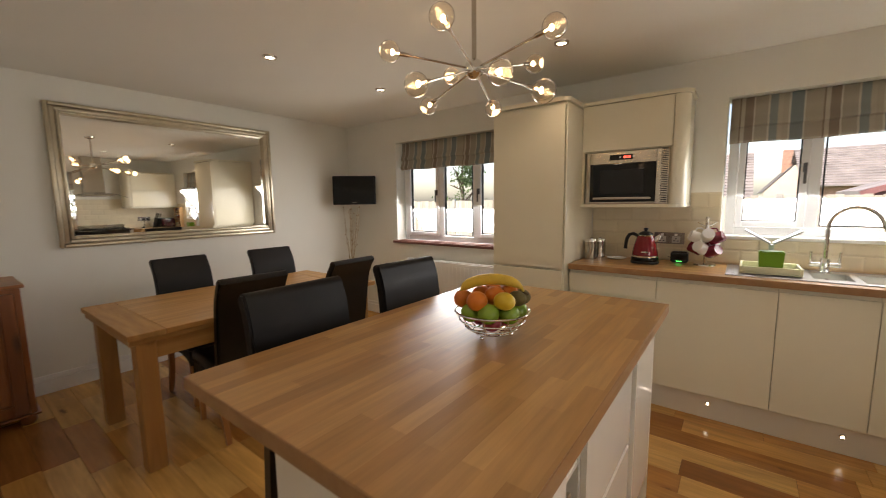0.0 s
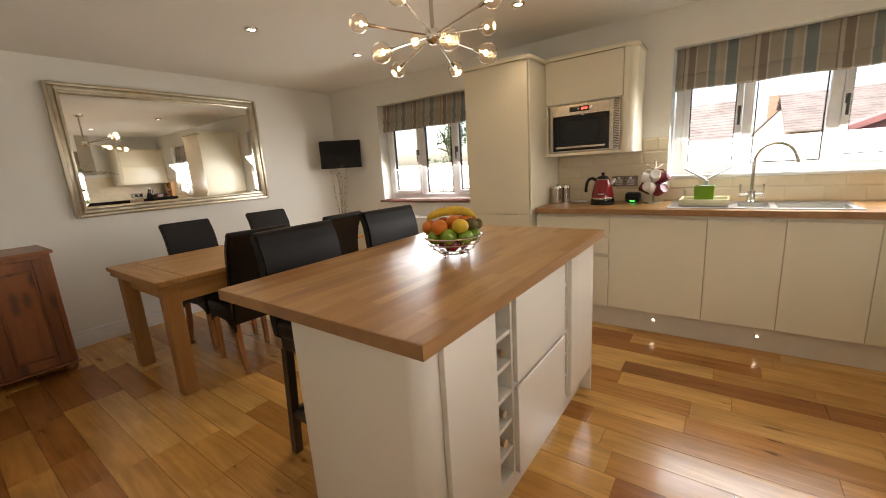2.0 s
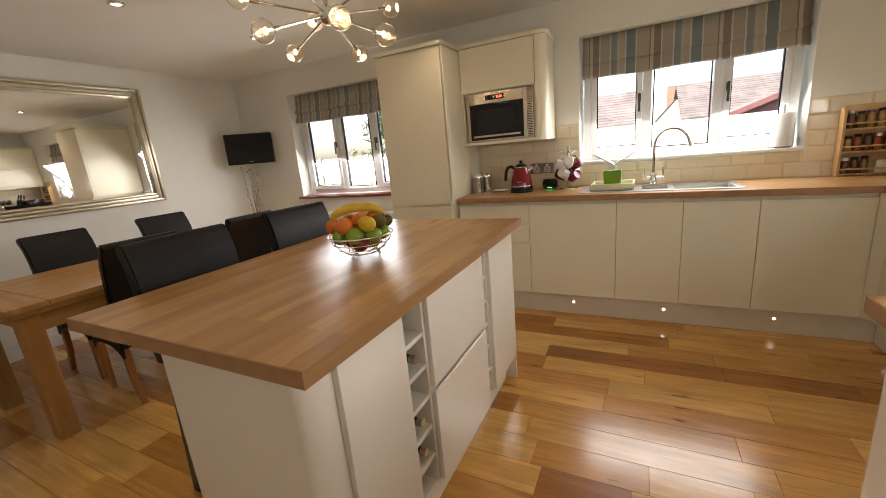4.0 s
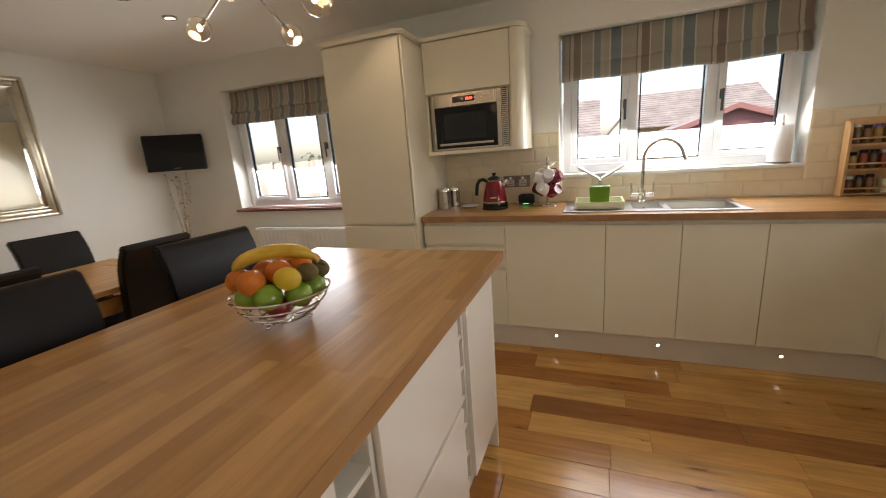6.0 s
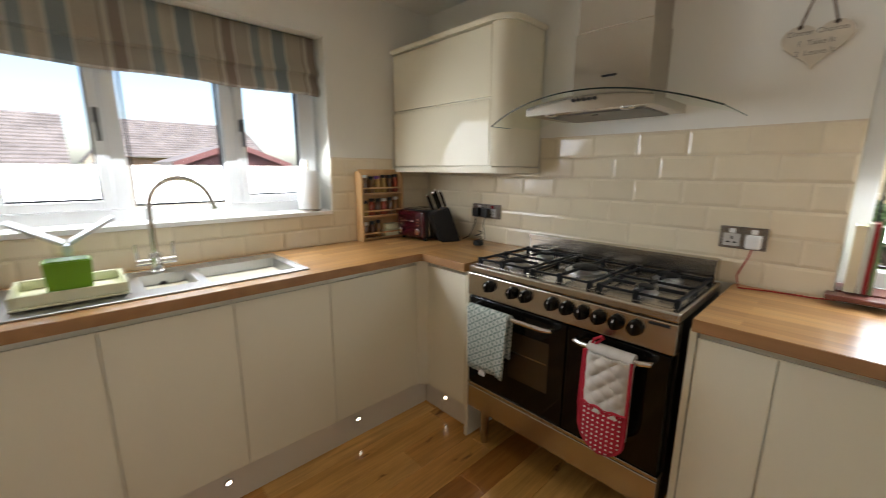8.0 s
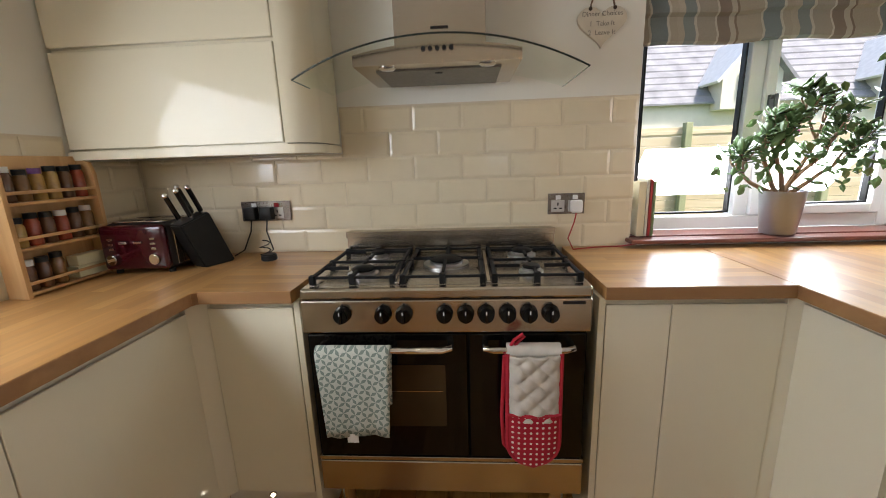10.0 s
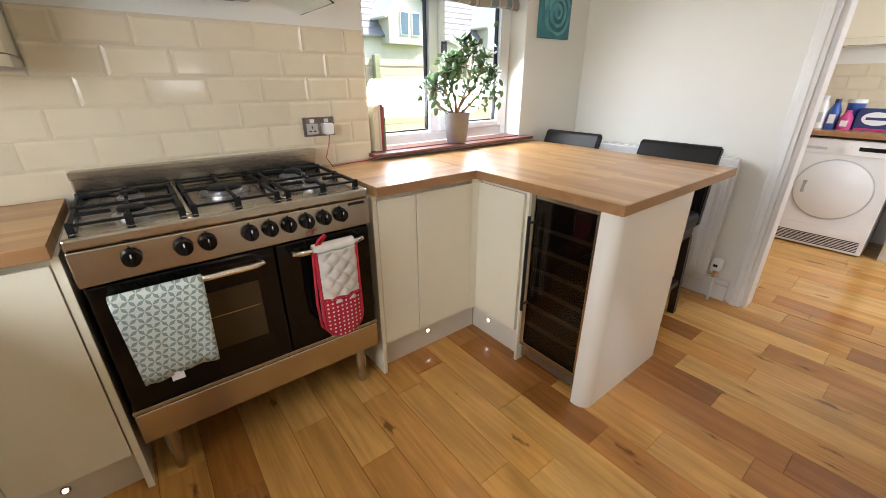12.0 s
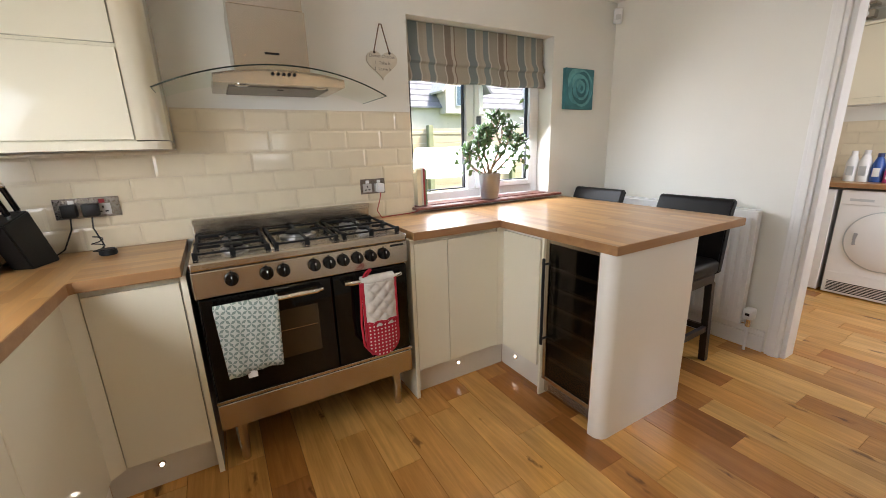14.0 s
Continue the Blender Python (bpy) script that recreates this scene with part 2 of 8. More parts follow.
def staves(name, c1, c2, along_y=False, rough=0.32):
    """Laminate printed with glued staves of timber."""
    m, t, n, l, b = nodes_of(name)
    tc, mp = n.new("ShaderNodeTexCoord"), n.new("ShaderNodeMapping")
    if along_y:
        mp.inputs["Rotation"].default_value = (0, 0, radians(90))
    l.new(tc.outputs["Object"], mp.inputs["Vector"])
    br = n.new("ShaderNodeTexBrick")
    br.offset, br.offset_frequency = 0.37, 2
    br.inputs["Color1"].default_value, br.inputs["Color2"].default_value = grey(c1), grey(c2)
    br.inputs["Scale"].default_value, br.inputs["Mortar Size"].default_value = 1.0, 0.0
    br.inputs["Brick Width"].default_value, br.inputs["Row Height"].default_value = 0.42, 0.045
    l.new(mp.outputs[0], br.inputs["Vector"])
    g = n.new("ShaderNodeMapping")
    g.inputs["Scale"].default_value = (5, 60, 60)
    l.new(mp.outputs[0], g.inputs["Vector"])
    no = n.new("ShaderNodeTexNoise")
    no.inputs["Scale"].default_value, no.inputs["Detail"].default_value = 1.0, 6
    l.new(g.outputs[0], no.inputs["Vector"])
    mr = n.new("ShaderNodeMapRange")
    mr.inputs["From Min"].default_value, mr.inputs["From Max"].default_value = 0.3, 0.7
    mr.inputs["To Min"].default_value, mr.inputs["To Max"].default_value = 0.86, 1.12
    l.new(no.outputs["Fac"], mr.inputs["Value"])
    hsv = n.new("ShaderNodeHueSaturation")
    l.new(br.outputs["Color"], hsv.inputs["Color"])
    l.new(mr.outputs["Result"], hsv.inputs["Value"])
    l.new(hsv.outputs["Color"], b.inputs["Base Color"])
    rr = n.new("ShaderNodeMapRange")
    rr.inputs["To Min"].default_value, rr.inputs["To Max"].default_value = rough * 0.8, rough * 1.25
    l.new(no.outputs["Fac"], rr.inputs["Value"])
    l.new(rr.outputs["Result"], b.inputs["Roughness"])
    b.inputs["Coat Weight"].default_value, b.inputs["Coat Roughness"].default_value = 0.35, 0.20
    bp = n.new("ShaderNodeBump")
    bp.inputs["Strength"].default_value, bp.inputs["Distance"].default_value = 0.06, 0.001
    l.new(no.outputs["Fac"], bp.inputs["Height"])
    l.new(bp.outputs["Normal"], b.inputs["Normal"])
    return m


def glass(name, tint=(1, 1, 1), rough=0.0, thin=True):
    m, t, n, l, b = nodes_of(name)
    b.inputs["Base Color"].default_value = grey(tint)
    b.inputs["Roughness"].default_value = rough
    b.inputs["Transmission Weight"].default_value = 1.0
    b.inputs["IOR"].default_value = 1.08 if thin else 1.45
    return m


def thin_glass(name, tint, gloss=0.07):
    """A thin sheet: mostly clear, with a faint mirror on it."""
    m, t, n, l, b = nodes_of(name)
    tr, gl, mx = n.new("ShaderNodeBsdfTransparent"), n.new("ShaderNodeBsdfGlossy"), n.new("ShaderNodeMixShader")
    tr.inputs[0].default_value = grey(tint)
    gl.inputs["Roughness"].default_value = 0.02
    mx.inputs[0].default_value = gloss
    l.new(tr.outputs[0], mx.inputs[1])
    l.new(gl.outputs[0], mx.inputs[2])
    l.new(mx.outputs[0], n["Material Output"].inputs["Surface"])
    return m


def stripes(name, bands, width, axis):
    """Woven stripes: bands of (share, colour), repeated every width metres along an axis."""
    m, t, n, l, b = nodes_of(name)
    tc, se = n.new("ShaderNodeTexCoord"), n.new("ShaderNodeSeparateXYZ")
    l.new(tc.outputs["Object"], se.inputs[0])
    dv, fr = n.new("ShaderNodeMath"), n.new("ShaderNodeMath")
    dv.operation, fr.operation = "DIVIDE", "FRACT"
    dv.inputs[1].default_value = width
    l.new(se.outputs[axis], dv.inputs[0])
    l.new(dv.outputs[0], fr.inputs[0])
    ramp = n.new("ShaderNodeValToRGB")
    ramp.color_ramp.interpolation = "CONSTANT"
    at = 0.0
    for i, (share, c) in enumerate(bands):
        e = ramp.color_ramp.elements[0] if i == 0 else (ramp.color_ramp.elements[1] if i == 1 else ramp.color_ramp.elements.new(at))
        e.position, e.color = at, grey(c)
        at += share
    l.new(fr.outputs[0], ramp.inputs["Fac"])
    no = n.new("ShaderNodeTexNoise")
    no.inputs["Scale"].default_value, no.inputs["Detail"].default_value = 220, 3
    l.new(tc.outputs["Object"], no.inputs["Vector"])
    hsv, mr = n.new("ShaderNodeHueSaturation"), n.new("ShaderNodeMapRange")
    mr.inputs["To Min"].default_value, mr.inputs["To Max"].default_value = 0.85, 1.12
    l.new(no.outputs["Fac"], mr.inputs["Value"])
    l.new(mr.outputs["Result"], hsv.inputs["Value"])
    l.new(ramp.outputs["Color"], hsv.inputs["Color"])
    l.new(hsv.outputs["Color"], b.inputs["Base Color"])
    b.inputs["Roughness"].default_value = 0.9
    tl, mx = n.new("ShaderNodeBsdfTranslucent"), n.new("ShaderNodeMixShader")
    mx.inputs[0].default_value = 0.30
    l.new(hsv.outputs["Color"], tl.inputs["Color"])
    l.new(b.outputs[0], mx.inputs[1])
    l.new(tl.outputs[0], mx.inputs[2])
    l.new(mx.outputs[0], n["Material Output"].inputs["Surface"])
    bp = n.new("ShaderNodeBump")
    bp.inputs["Strength"].default_value, bp.inputs["Distance"].default_value = 0.3, 0.001
    l.new(no.outputs["Fac"], bp.inputs["Height"])
    l.new(bp.outputs["Normal"], b.inputs["Normal"])
    return m


WALL = mat("wall_paint", (0.775, 0.762, 0.695), 0.75, var=0.02, scale=1.5, bump=0.12, bscale=260)
CEIL = mat("ceiling_paint", (0.80, 0.782, 0.715), 0.85, var=0.02, scale=1.2, bump=0.1, bscale=200)
TRIM = mat("white_gloss_paint", (0.80, 0.79, 0.76), 0.3, var=0.02)
UPVC = mat("white_upvc", (0.82, 0.83, 0.83), 0.3, var=0.02)
CREAM = mat("cream_gloss_lacquer", (0.81, 0.752, 0.585), 0.10, var=0.015, scale=2, bump=0.012, bscale=14, coat=0.16, spec=0.22)
IVORY = mat("ivory_gloss_lacquer", (0.82, 0.78, 0.69), 0.11, var=0.015, scale=2, bump=0.012, bscale=14, coat=0.22, spec=0.35)
PLINTH = mat("plinth_board", (0.72, 0.66, 0.55), 0.35, var=0.03)
TILE = mat("cream_glazed_tile", (0.73, 0.64, 0.465), 0.10, var=0.03, scale=8, bump=0.03, bscale=16, coat=0.12, rand=0.03, spec=0.4)
GROUT = mat("grout", (0.66, 0.57, 0.43), 0.9, var=0.08, scale=30, bump=0.3)
TOP_X = staves("oak_block_laminate", (0.36, 0.178, 0.056), (0.53, 0.295, 0.108))
TOP_Y = staves("oak_block_laminate_lengthwise", (0.36, 0.178, 0.056), (0.53, 0.295, 0.108), True)
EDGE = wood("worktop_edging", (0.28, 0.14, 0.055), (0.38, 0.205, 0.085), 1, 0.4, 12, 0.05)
FLOORW = floor_oak("oak_floorboard", False)
FLOORJ = floor_oak("oak_floorboards_far", True)
GAP = mat("floor_joint", (0.10, 0.05, 0.02), 0.9)
OAK_X = wood("golden_oak_x", (0.36, 0.175, 0.052), (0.52, 0.29, 0.10), 0, 0.4, 16, 0.12)
OAK_Y = wood("golden_oak_y", (0.36, 0.175, 0.052), (0.52, 0.29, 0.10), 1, 0.35, 16, 0.12)
OAK_Z = wood("golden_oak_z", (0.32, 0.15, 0.045), (0.46, 0.25, 0.085), 2, 0.4, 16, 0.12)
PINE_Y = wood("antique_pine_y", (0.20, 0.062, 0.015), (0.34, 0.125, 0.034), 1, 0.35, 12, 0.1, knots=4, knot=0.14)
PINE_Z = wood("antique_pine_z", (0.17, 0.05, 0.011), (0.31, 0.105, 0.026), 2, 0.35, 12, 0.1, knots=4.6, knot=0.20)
BEECH = wood("beech", (0.52, 0.29, 0.12), (0.66, 0.42, 0.20), 2, 0.4, 20, 0.1)
LEATHER = mat("black_leather", (0.007, 0.0055, 0.005), 0.42, var=0.3, scale=5, bump=0.2, bscale=320, spec=0.26)
ESPRESSO = wood("dark_stained_wood", (0.012, 0.008, 0.006), (0.03, 0.018, 0.012), 2, 0.35, 20, 0.1)
CHERRY = wood("orange_stained_wood", (0.34, 0.13, 0.035), (0.46, 0.20, 0.06), 2, 0.35, 20, 0.1)
STEEL = brushed("brushed_steel", (0.52, 0.475, 0.41), 0.23, 0.07)
SINKS = brushed("satin_sink_steel", (0.46, 0.46, 0.46), 0.30, 0.03)
PEWTER = mat("dark_pewter", (0.10, 0.10, 0.105), 0.35, 0.7, var=0.1)
CHROME = mat("chrome", (0.78, 0.77, 0.75), 0.06, 1.0, var=0.01)
BLACK = mat("black_gloss", (0.005, 0.005, 0.005), 0.08, var=0.1, spec=0.35)
BLACKM = mat("matt_black", (0.008, 0.008, 0.008), 0.5, spec=0.35, var=0.2, scale=20, bump=0.15)
IRON = mat("cast_iron", (0.006, 0.006, 0.0065), 0.6, spec=0.22, var=0.25, scale=40, bump=0.5, bscale=300)
DARKG = mat("dark_oven_glass", (0.004, 0.0035, 0.003), 0.06, var=0.1, spec=0.28)
BROWNG = mat("brown_oven_window", (0.04, 0.026, 0.013), 0.08, var=0.3, scale=3, spec=0.35)
WHITE = mat("white_plastic", (0.80, 0.80, 0.79), 0.3, var=0.02)
WHITEE = mat("white_enamel", (0.82, 0.82, 0.81), 0.2, var=0.015)
RED = mat("red_enamel", (0.20, 0.005, 0.012), 0.16, var=0.06, coat=0.3)
GLASS = glass("window_glass")
GLASS2 = glass("clear_glass", (0.93, 0.98, 0.95), 0.0, False)
MIRROR = mat("mirror_silver", (0.92, 0.92, 0.90), 0.015, 1.0, var=0.0, rvar=0.0)
SILVER = mat("champagne_silver_leaf", (0.55, 0.49, 0.37), 0.32, 0.9, var=0.12, scale=12, bump=0.15, bscale=120)
SILLRED = mat("red_quarry_sill", (0.15, 0.05, 0.036), 0.3, var=0.15, scale=10)
WARM = mat("lamp_filament", (1.0, 0.72, 0.38), 0.5, var=0, emit=9.0)
LED = mat("white_led", (1.0, 0.93, 0.80), 0.5, var=0, emit=5.0)
BANDS = [(0.07, (0.52, 0.46, 0.37)), (0.02, (0.68, 0.64, 0.56)), (0.15, (0.27, 0.31, 0.31)), (0.02, (0.68, 0.64, 0.56)), (0.20, (0.50, 0.44, 0.35)), (0.02, (0.30, 0.23, 0.18)), (0.05, (0.60, 0.55, 0.46)), (0.11, (0.33, 0.265, 0.215)), (0.02, (0.68, 0.64, 0.56)), (0.16, (0.46, 0.41, 0.34)), (0.02, (0.66, 0.62, 0.54)), (0.10, (0.31, 0.345, 0.335)), (0.06, (0.56, 0.50, 0.41))]
FABRIC = stripes("striped_blind_linen", BANDS, 0.42, 0)
FABRIC_Y = stripes("striped_blind_linen_side", BANDS, 0.42, 1)

# ---- mesh helpers ----
ORG = {}


def thing(name, at, label, category, group="", kind=""):
    ob = new(name)
    ob.empty_display_size = 0.1
    ob.location = at
    ORG[ob.name] = Vector(at)
    return tagged(ob, label, category, group, kind)


def part(name, bm, material, parent=None, label="", smooth=False):
    """Links a bmesh given in world places as one mesh, under a thing or a part where one is given."""
    org = ORG.get(parent.name, Vector((0, 0, 0))) if parent else Vector((0, 0, 0))
    bmesh.ops.translate(bm, vec=-org, verts=bm.verts)
    me = bpy.data.meshes.new(name)
    if smooth:
        for f in bm.faces:
            f.smooth = True
        for e in bm.edges:
            if len(e.link_faces) == 2 and e.calc_face_angle(0) > 0.7:
                e.smooth = False
    bm.to_mesh(me)
    bm.free()
    me.materials.append(material)
    ob = new(name, me)
    if parent:
        ob.parent = parent
        ORG[ob.name] = org
    if label:
        ob["label"] = label
    return ob


def solo(name, bm, material, label, category="", kind="", group="", smooth=False):
    return tagged(part(name, bm, material, None, "", smooth), label, category, group, kind)


def box(x0, y0, z0, x1, y1, z1, bevel=0.0, seg=2, into=None):
    bm = bmesh.new()
    v = bmesh.ops.create_cube(bm, size=1)["verts"]
    for q in v:
        q.co = Vector(((x0 + x1) / 2 + q.co.x * (x1 - x0), (y0 + y1) / 2 + q.co.y * (y1 - y0), (z0 + z1) / 2 + q.co.z * (z1 - z0)))
    if bevel:
        bmesh.ops.bevel(bm, geom=bm.edges[:], offset=bevel, segments=seg, affect="EDGES", profile=0.5)
    return join(into, bm) if into else bm


def join(a, *others):
    for o in others:
        me = bpy.data.meshes.new("tmp")
        o.to_mesh(me)
        a.from_mesh(me)
        bpy.data.meshes.remove(me)
        o.free()
    return a


def boxes(rows, bevel=0.0):
    bm = bmesh.new()
    for r in rows:
        join(bm, box(*r, bevel=bevel))
    return bm


def prism(points, z0, z1, bevel=0.0, seg=2):
    """An upright prism over a plan outline, anticlockwise."""
    bm = bmesh.new()
    lo = [bm.verts.new((x, y, z0)) for x, y in points]
    hi = [bm.verts.new((x, y, z1)) for x, y in points]
    bm.faces.new(lo[::-1])
    bm.faces.new(hi)
    k = len(points)
    for i in range(k):
        bm.faces.new((lo[i], lo[(i + 1) % k], hi[(i + 1) % k], hi[i]))
    if bevel:
        bmesh.ops.bevel(bm, geom=[e for e in bm.edges if abs(e.verts[0].co.z - e.verts[1].co.z) < 1e-6], offset=bevel, segments=seg, affect="EDGES")
    return bm


def extrude_x(points, x0, x1):
    """A bar along x with the profile (y, z)."""
    bm = prism([(y, z) for y, z in points], x0, x1)
    for v in bm.verts:
        v.co = Vector((v.co.z, v.co.x, v.co.y))
    bmesh.ops.recalc_face_normals(bm, faces=bm.faces)
    return bm


def extrude_y(points, y0, y1):
    """A bar along y with the profile (x, z)."""
    bm = prism([(x, z) for x, z in points], y0, y1)
    for v in bm.verts:
        v.co = Vector((v.co.x, v.co.z, v.co.y))
    bmesh.ops.recalc_face_normals(bm, faces=bm.faces)
    return bm


def cyl(at, r, h, r2=None, seg=24, axis="Z", bevel=0.0):
    """A round bar from its base at `at`, along an axis."""
    bm = bmesh.new()
    bmesh.ops.create_cone(bm, cap_ends=True, segments=seg, radius1=r, radius2=r if r2 is None else r2, depth=h)
    bmesh.ops.translate(bm, vec=(0, 0, h / 2), verts=bm.verts)
    if bevel:
        bmesh.ops.bevel(bm, geom=[e for e in bm.edges if abs(e.verts[0].co.z - e.verts[1].co.z) < 1e-6], offset=bevel, segments=2, affect="EDGES")
    turn = {"Z": Matrix(), "X": Matrix.Rotation(radians(90), 4, "Y"), "Y": Matrix.Rotation(radians(-90), 4, "X")}[axis]
    bmesh.ops.transform(bm, matrix=Matrix.Translation(at) @ turn, verts=bm.verts)
    return bm


def lathe(profile, at=(0, 0, 0), seg=28):
    """A turned body from (radius, height) pairs."""
    bm = bmesh.new()
    rings = []
    for r, z in profile:
        if r < 1e-5:
            rings.append([bm.verts.new((at[0], at[1], at[2] + z))])
        else:
            rings.append([bm.verts.new((at[0] + r * math.cos(2 * math.pi * i / seg), at[1] + r * math.sin(2 * math.pi * i / seg), at[2] + z)) for i in range(seg)])
    for a, b in zip(rings, rings[1:]):
        for i in range(seg):
            j = (i + 1) % seg
            if len(a) == 1 and len(b) > 1:
                bm.faces.new((a[0], b[j], b[i]))
            elif len(b) == 1 and len(a) > 1:
                bm.faces.new((a[i], a[j], b[0]))
            elif len(a) > 1:
                bm.faces.new((a[i], a[j], b[j], b[i]))
    bmesh.ops.recalc_face_normals(bm, faces=bm.faces)
    return bm


def tube(points, r, seg=10, caps=True, r_end=None):
    """A round bar along a line of points."""
    bm = bmesh.new()
    pts = [Vector(p) for p in points]
    rings, side = [], None
    for i, p in enumerate(pts):
        d = (pts[min(i + 1, len(pts) - 1)] - pts[max(i - 1, 0)]).normalized()
        if side is None:
            side = d.orthogonal().normalized()
        side = (side - d * side.dot(d)).normalized()
        up = d.cross(side)
        rad = r if r_end is None else r + (r_end - r) * i / (len(pts) - 1)
        rings.append([bm.verts.new(p + rad * (math.cos(2 * math.pi * k / seg) * side + math.sin(2 * math.pi * k / seg) * up)) for k in range(seg)])
    for a, b in zip(rings, rings[1:]):
        for k in range(seg):
            bm.faces.new((a[k], a[(k + 1) % seg], b[(k + 1) % seg], b[k]))
    if caps:
        bm.faces.new(rings[0][::-1])
        bm.faces.new(rings[-1])
    bmesh.ops.recalc_face_normals(bm, faces=bm.faces)
    return bm


def ball(at, r, sub=2, scale=(1, 1, 1)):
    bm = bmesh.new()
    bmesh.ops.create_icosphere(bm, subdivisions=sub, radius=r)
    bmesh.ops.transform(bm, matrix=Matrix.Translation(at) @ Matrix.Diagonal((*scale, 1)), verts=bm.verts)
    return bm


def arc(cx, cy, r, a0, a1, k=8):
    return [(cx + r * math.cos(radians(a0 + (a1 - a0) * i / k)), cy + r * math.sin(radians(a0 + (a1 - a0) * i / k))) for i in range(k + 1)]


def moved(bm, m):
    bmesh.ops.transform(bm, matrix=m, verts=bm.verts)
    return bm


# ---- the shell of the room ----
XW, XE, YS, YN, ZC = -3.72, 2.456, -0.19, 3.735, 2.36
WIN_S = (0.275, 1.695, 1.125, 2.08)   # over the sink
WIN_W = (-2.87, -1.46, 0.945, 2.085)   # by the table
WIN_E = (0.465, 1.617, 0.965, 2.065)    # by the peninsula
DOOR = (0.16, 1.083, 2.06)            # to the utility room
T = 0.26


def wall_with_holes(name, along, a0, a1, b0, b1, z1, holes, label):
    """A wall of rectangles left round its openings; along is 'x' or 'y'."""
    rows, xs = [], sorted({a0, a1, *[h[0] for h in holes], *[h[1] for h in holes]})
    for u0, u1 in zip(xs, xs[1:]):
        hole = [h for h in holes if h[0] <= u0 and h[1] >= u1]
        spans = [(0.0, z1)] if not hole else [(0.0, hole[0][2]), (hole[0][3], z1)]
        for s0, s1 in spans:
            if s1 - s0 > 1e-4:
                rows.append((u0, b0, s0, u1, b1, s1) if along == "x" else (b0, u0, s0, b1, u1, s1))
    bm = boxes(rows)
    bmesh.ops.remove_doubles(bm, verts=bm.verts, dist=1e-4)
    return solo(name, bm, WALL, label, "wall", "structure")


wall_with_holes("wall_north", "x", XW - T, XE + T, YN, YN + T, ZC, [WIN_S, WIN_W], "plain white painted wall with two windows")
wall_with_holes("wall_east", "y", YS - 0.12, YN, XE, XE + T, ZC, [WIN_E], "plain white painted wall behind the range cooker")
wall_with_holes("wall_south", "x", XW - T, XE, YS - 0.12, YS, ZC, [(DOOR[0], DOOR[1], 0.0, DOOR[2])], "plain white painted wall with a doorway")
wall_with_holes("wall_west", "y", YS, YN, XW - T, XW, ZC, [], "plain white painted wall behind the mirror")
solo("ceiling", box(XW - T, -2.6, ZC, XE + T, YN + T, ZC + 0.15), CEIL, "plain white painted ceiling with downlights", "ceiling", "structure")
solo("subfloor", box(XW - T, -2.6, -0.12, XE + T, YN + T, -0.012), GAP, "dark underlay below the boards", "floor", "structure")
# utility room beyond the doorway
solo("wall_utility_south", box(-0.9, -2.48, 0, XE, -2.36, ZC), WALL, "plain white wall of the utility room", "wall", "structure")
solo("wall_utility_west", box(-1.02, -2.48, 0, -0.9, YS - 0.12, ZC), WALL, "plain white wall of the utility room", "wall", "structure")
solo("wall_utility_east", box(XE, -2.48, 0, XE + T, YS - 0.12, ZC), WALL, "plain white wall of the utility room", "wall", "structure")

# skirting and door casing
SK = 0.140


def skirting(name, x0, y0, x1, y1):
    bm = box(x0, y0, 0, x1, y1, SK - 0.036, 0.003)
    inset = 0.006 if x1 - x0 > y1 - y0 else 0.0
    side = 0.0 if inset else 0.006
    cut = (side if x0 < -3 else 0.0, side if x0 > 2 else 0.0, inset if y0 < 1 else 0.0, inset if y0 > 1 else 0.0)
    join(bm, box(x0 + cut[1], y0 + cut[3], SK - 0.035, x1 - cut[0], y1 - cut[2], SK, 0.003))
    solo(name, bm, TRIM, "white painted skirting board along the wall", "skirting", "structure")


skirting("baseboard", XW, YS + 0.02, XW + 0.018, YN - 0.02)
skirting("baseboard", XW + 0.02, YN - 0.018, -1.26, YN)
skirting("baseboard", XW + 0.02, YS, DOOR[0] - 0.09, YS + 0.018)
skirting("baseboard", DOOR[1] + 0.09, YS, XE - 0.02, YS + 0.018)
skirting("baseboard", XE - 0.018, YS + 0.02, XE, 0.73)


def casing(y0, y1):
    for x0, x1 in ((DOOR[0] - 0.075, DOOR[0]), (DOOR[1], DOOR[1] + 0.075)):
        bm = boxes([(x0, y0, 0, x1, y1, DOOR[2] + 0.075), (x0 + 0.02, y0 - 0.006, 0, x1 - 0.02, y1 + 0.008, DOOR[2] + 0.07)], 0.004)
        solo("trim", bm, TRIM, "white moulded door casing", "door casing", "structure")
    solo("trim", boxes([(DOOR[0] + 0.001, y0, DOOR[2], DOOR[1] - 0.001, y1, DOOR[2] + 0.075)], 0.004), TRIM, "white moulded door casing over the doorway", "door casing", "structure")


casing(YS + 0.002, YS + 0.022)
casing(YS - 0.142, YS - 0.122)
solo("trim", boxes([(DOOR[0] + 0.001, YS - 0.12, 0, DOOR[0] + 0.025, YS, DOOR[2] - 0.03), (DOOR[1] - 0.025, YS - 0.12, 0, DOOR[1] - 0.001, YS, DOOR[2] - 0.03), (DOOR[0] + 0.001, YS - 0.12, DOOR[2] - 0.026, DOOR[1] - 0.001, YS, DOOR[2] - 0.001)], 0.002), TRIM, "white painted door lining", "door lining", "structure")


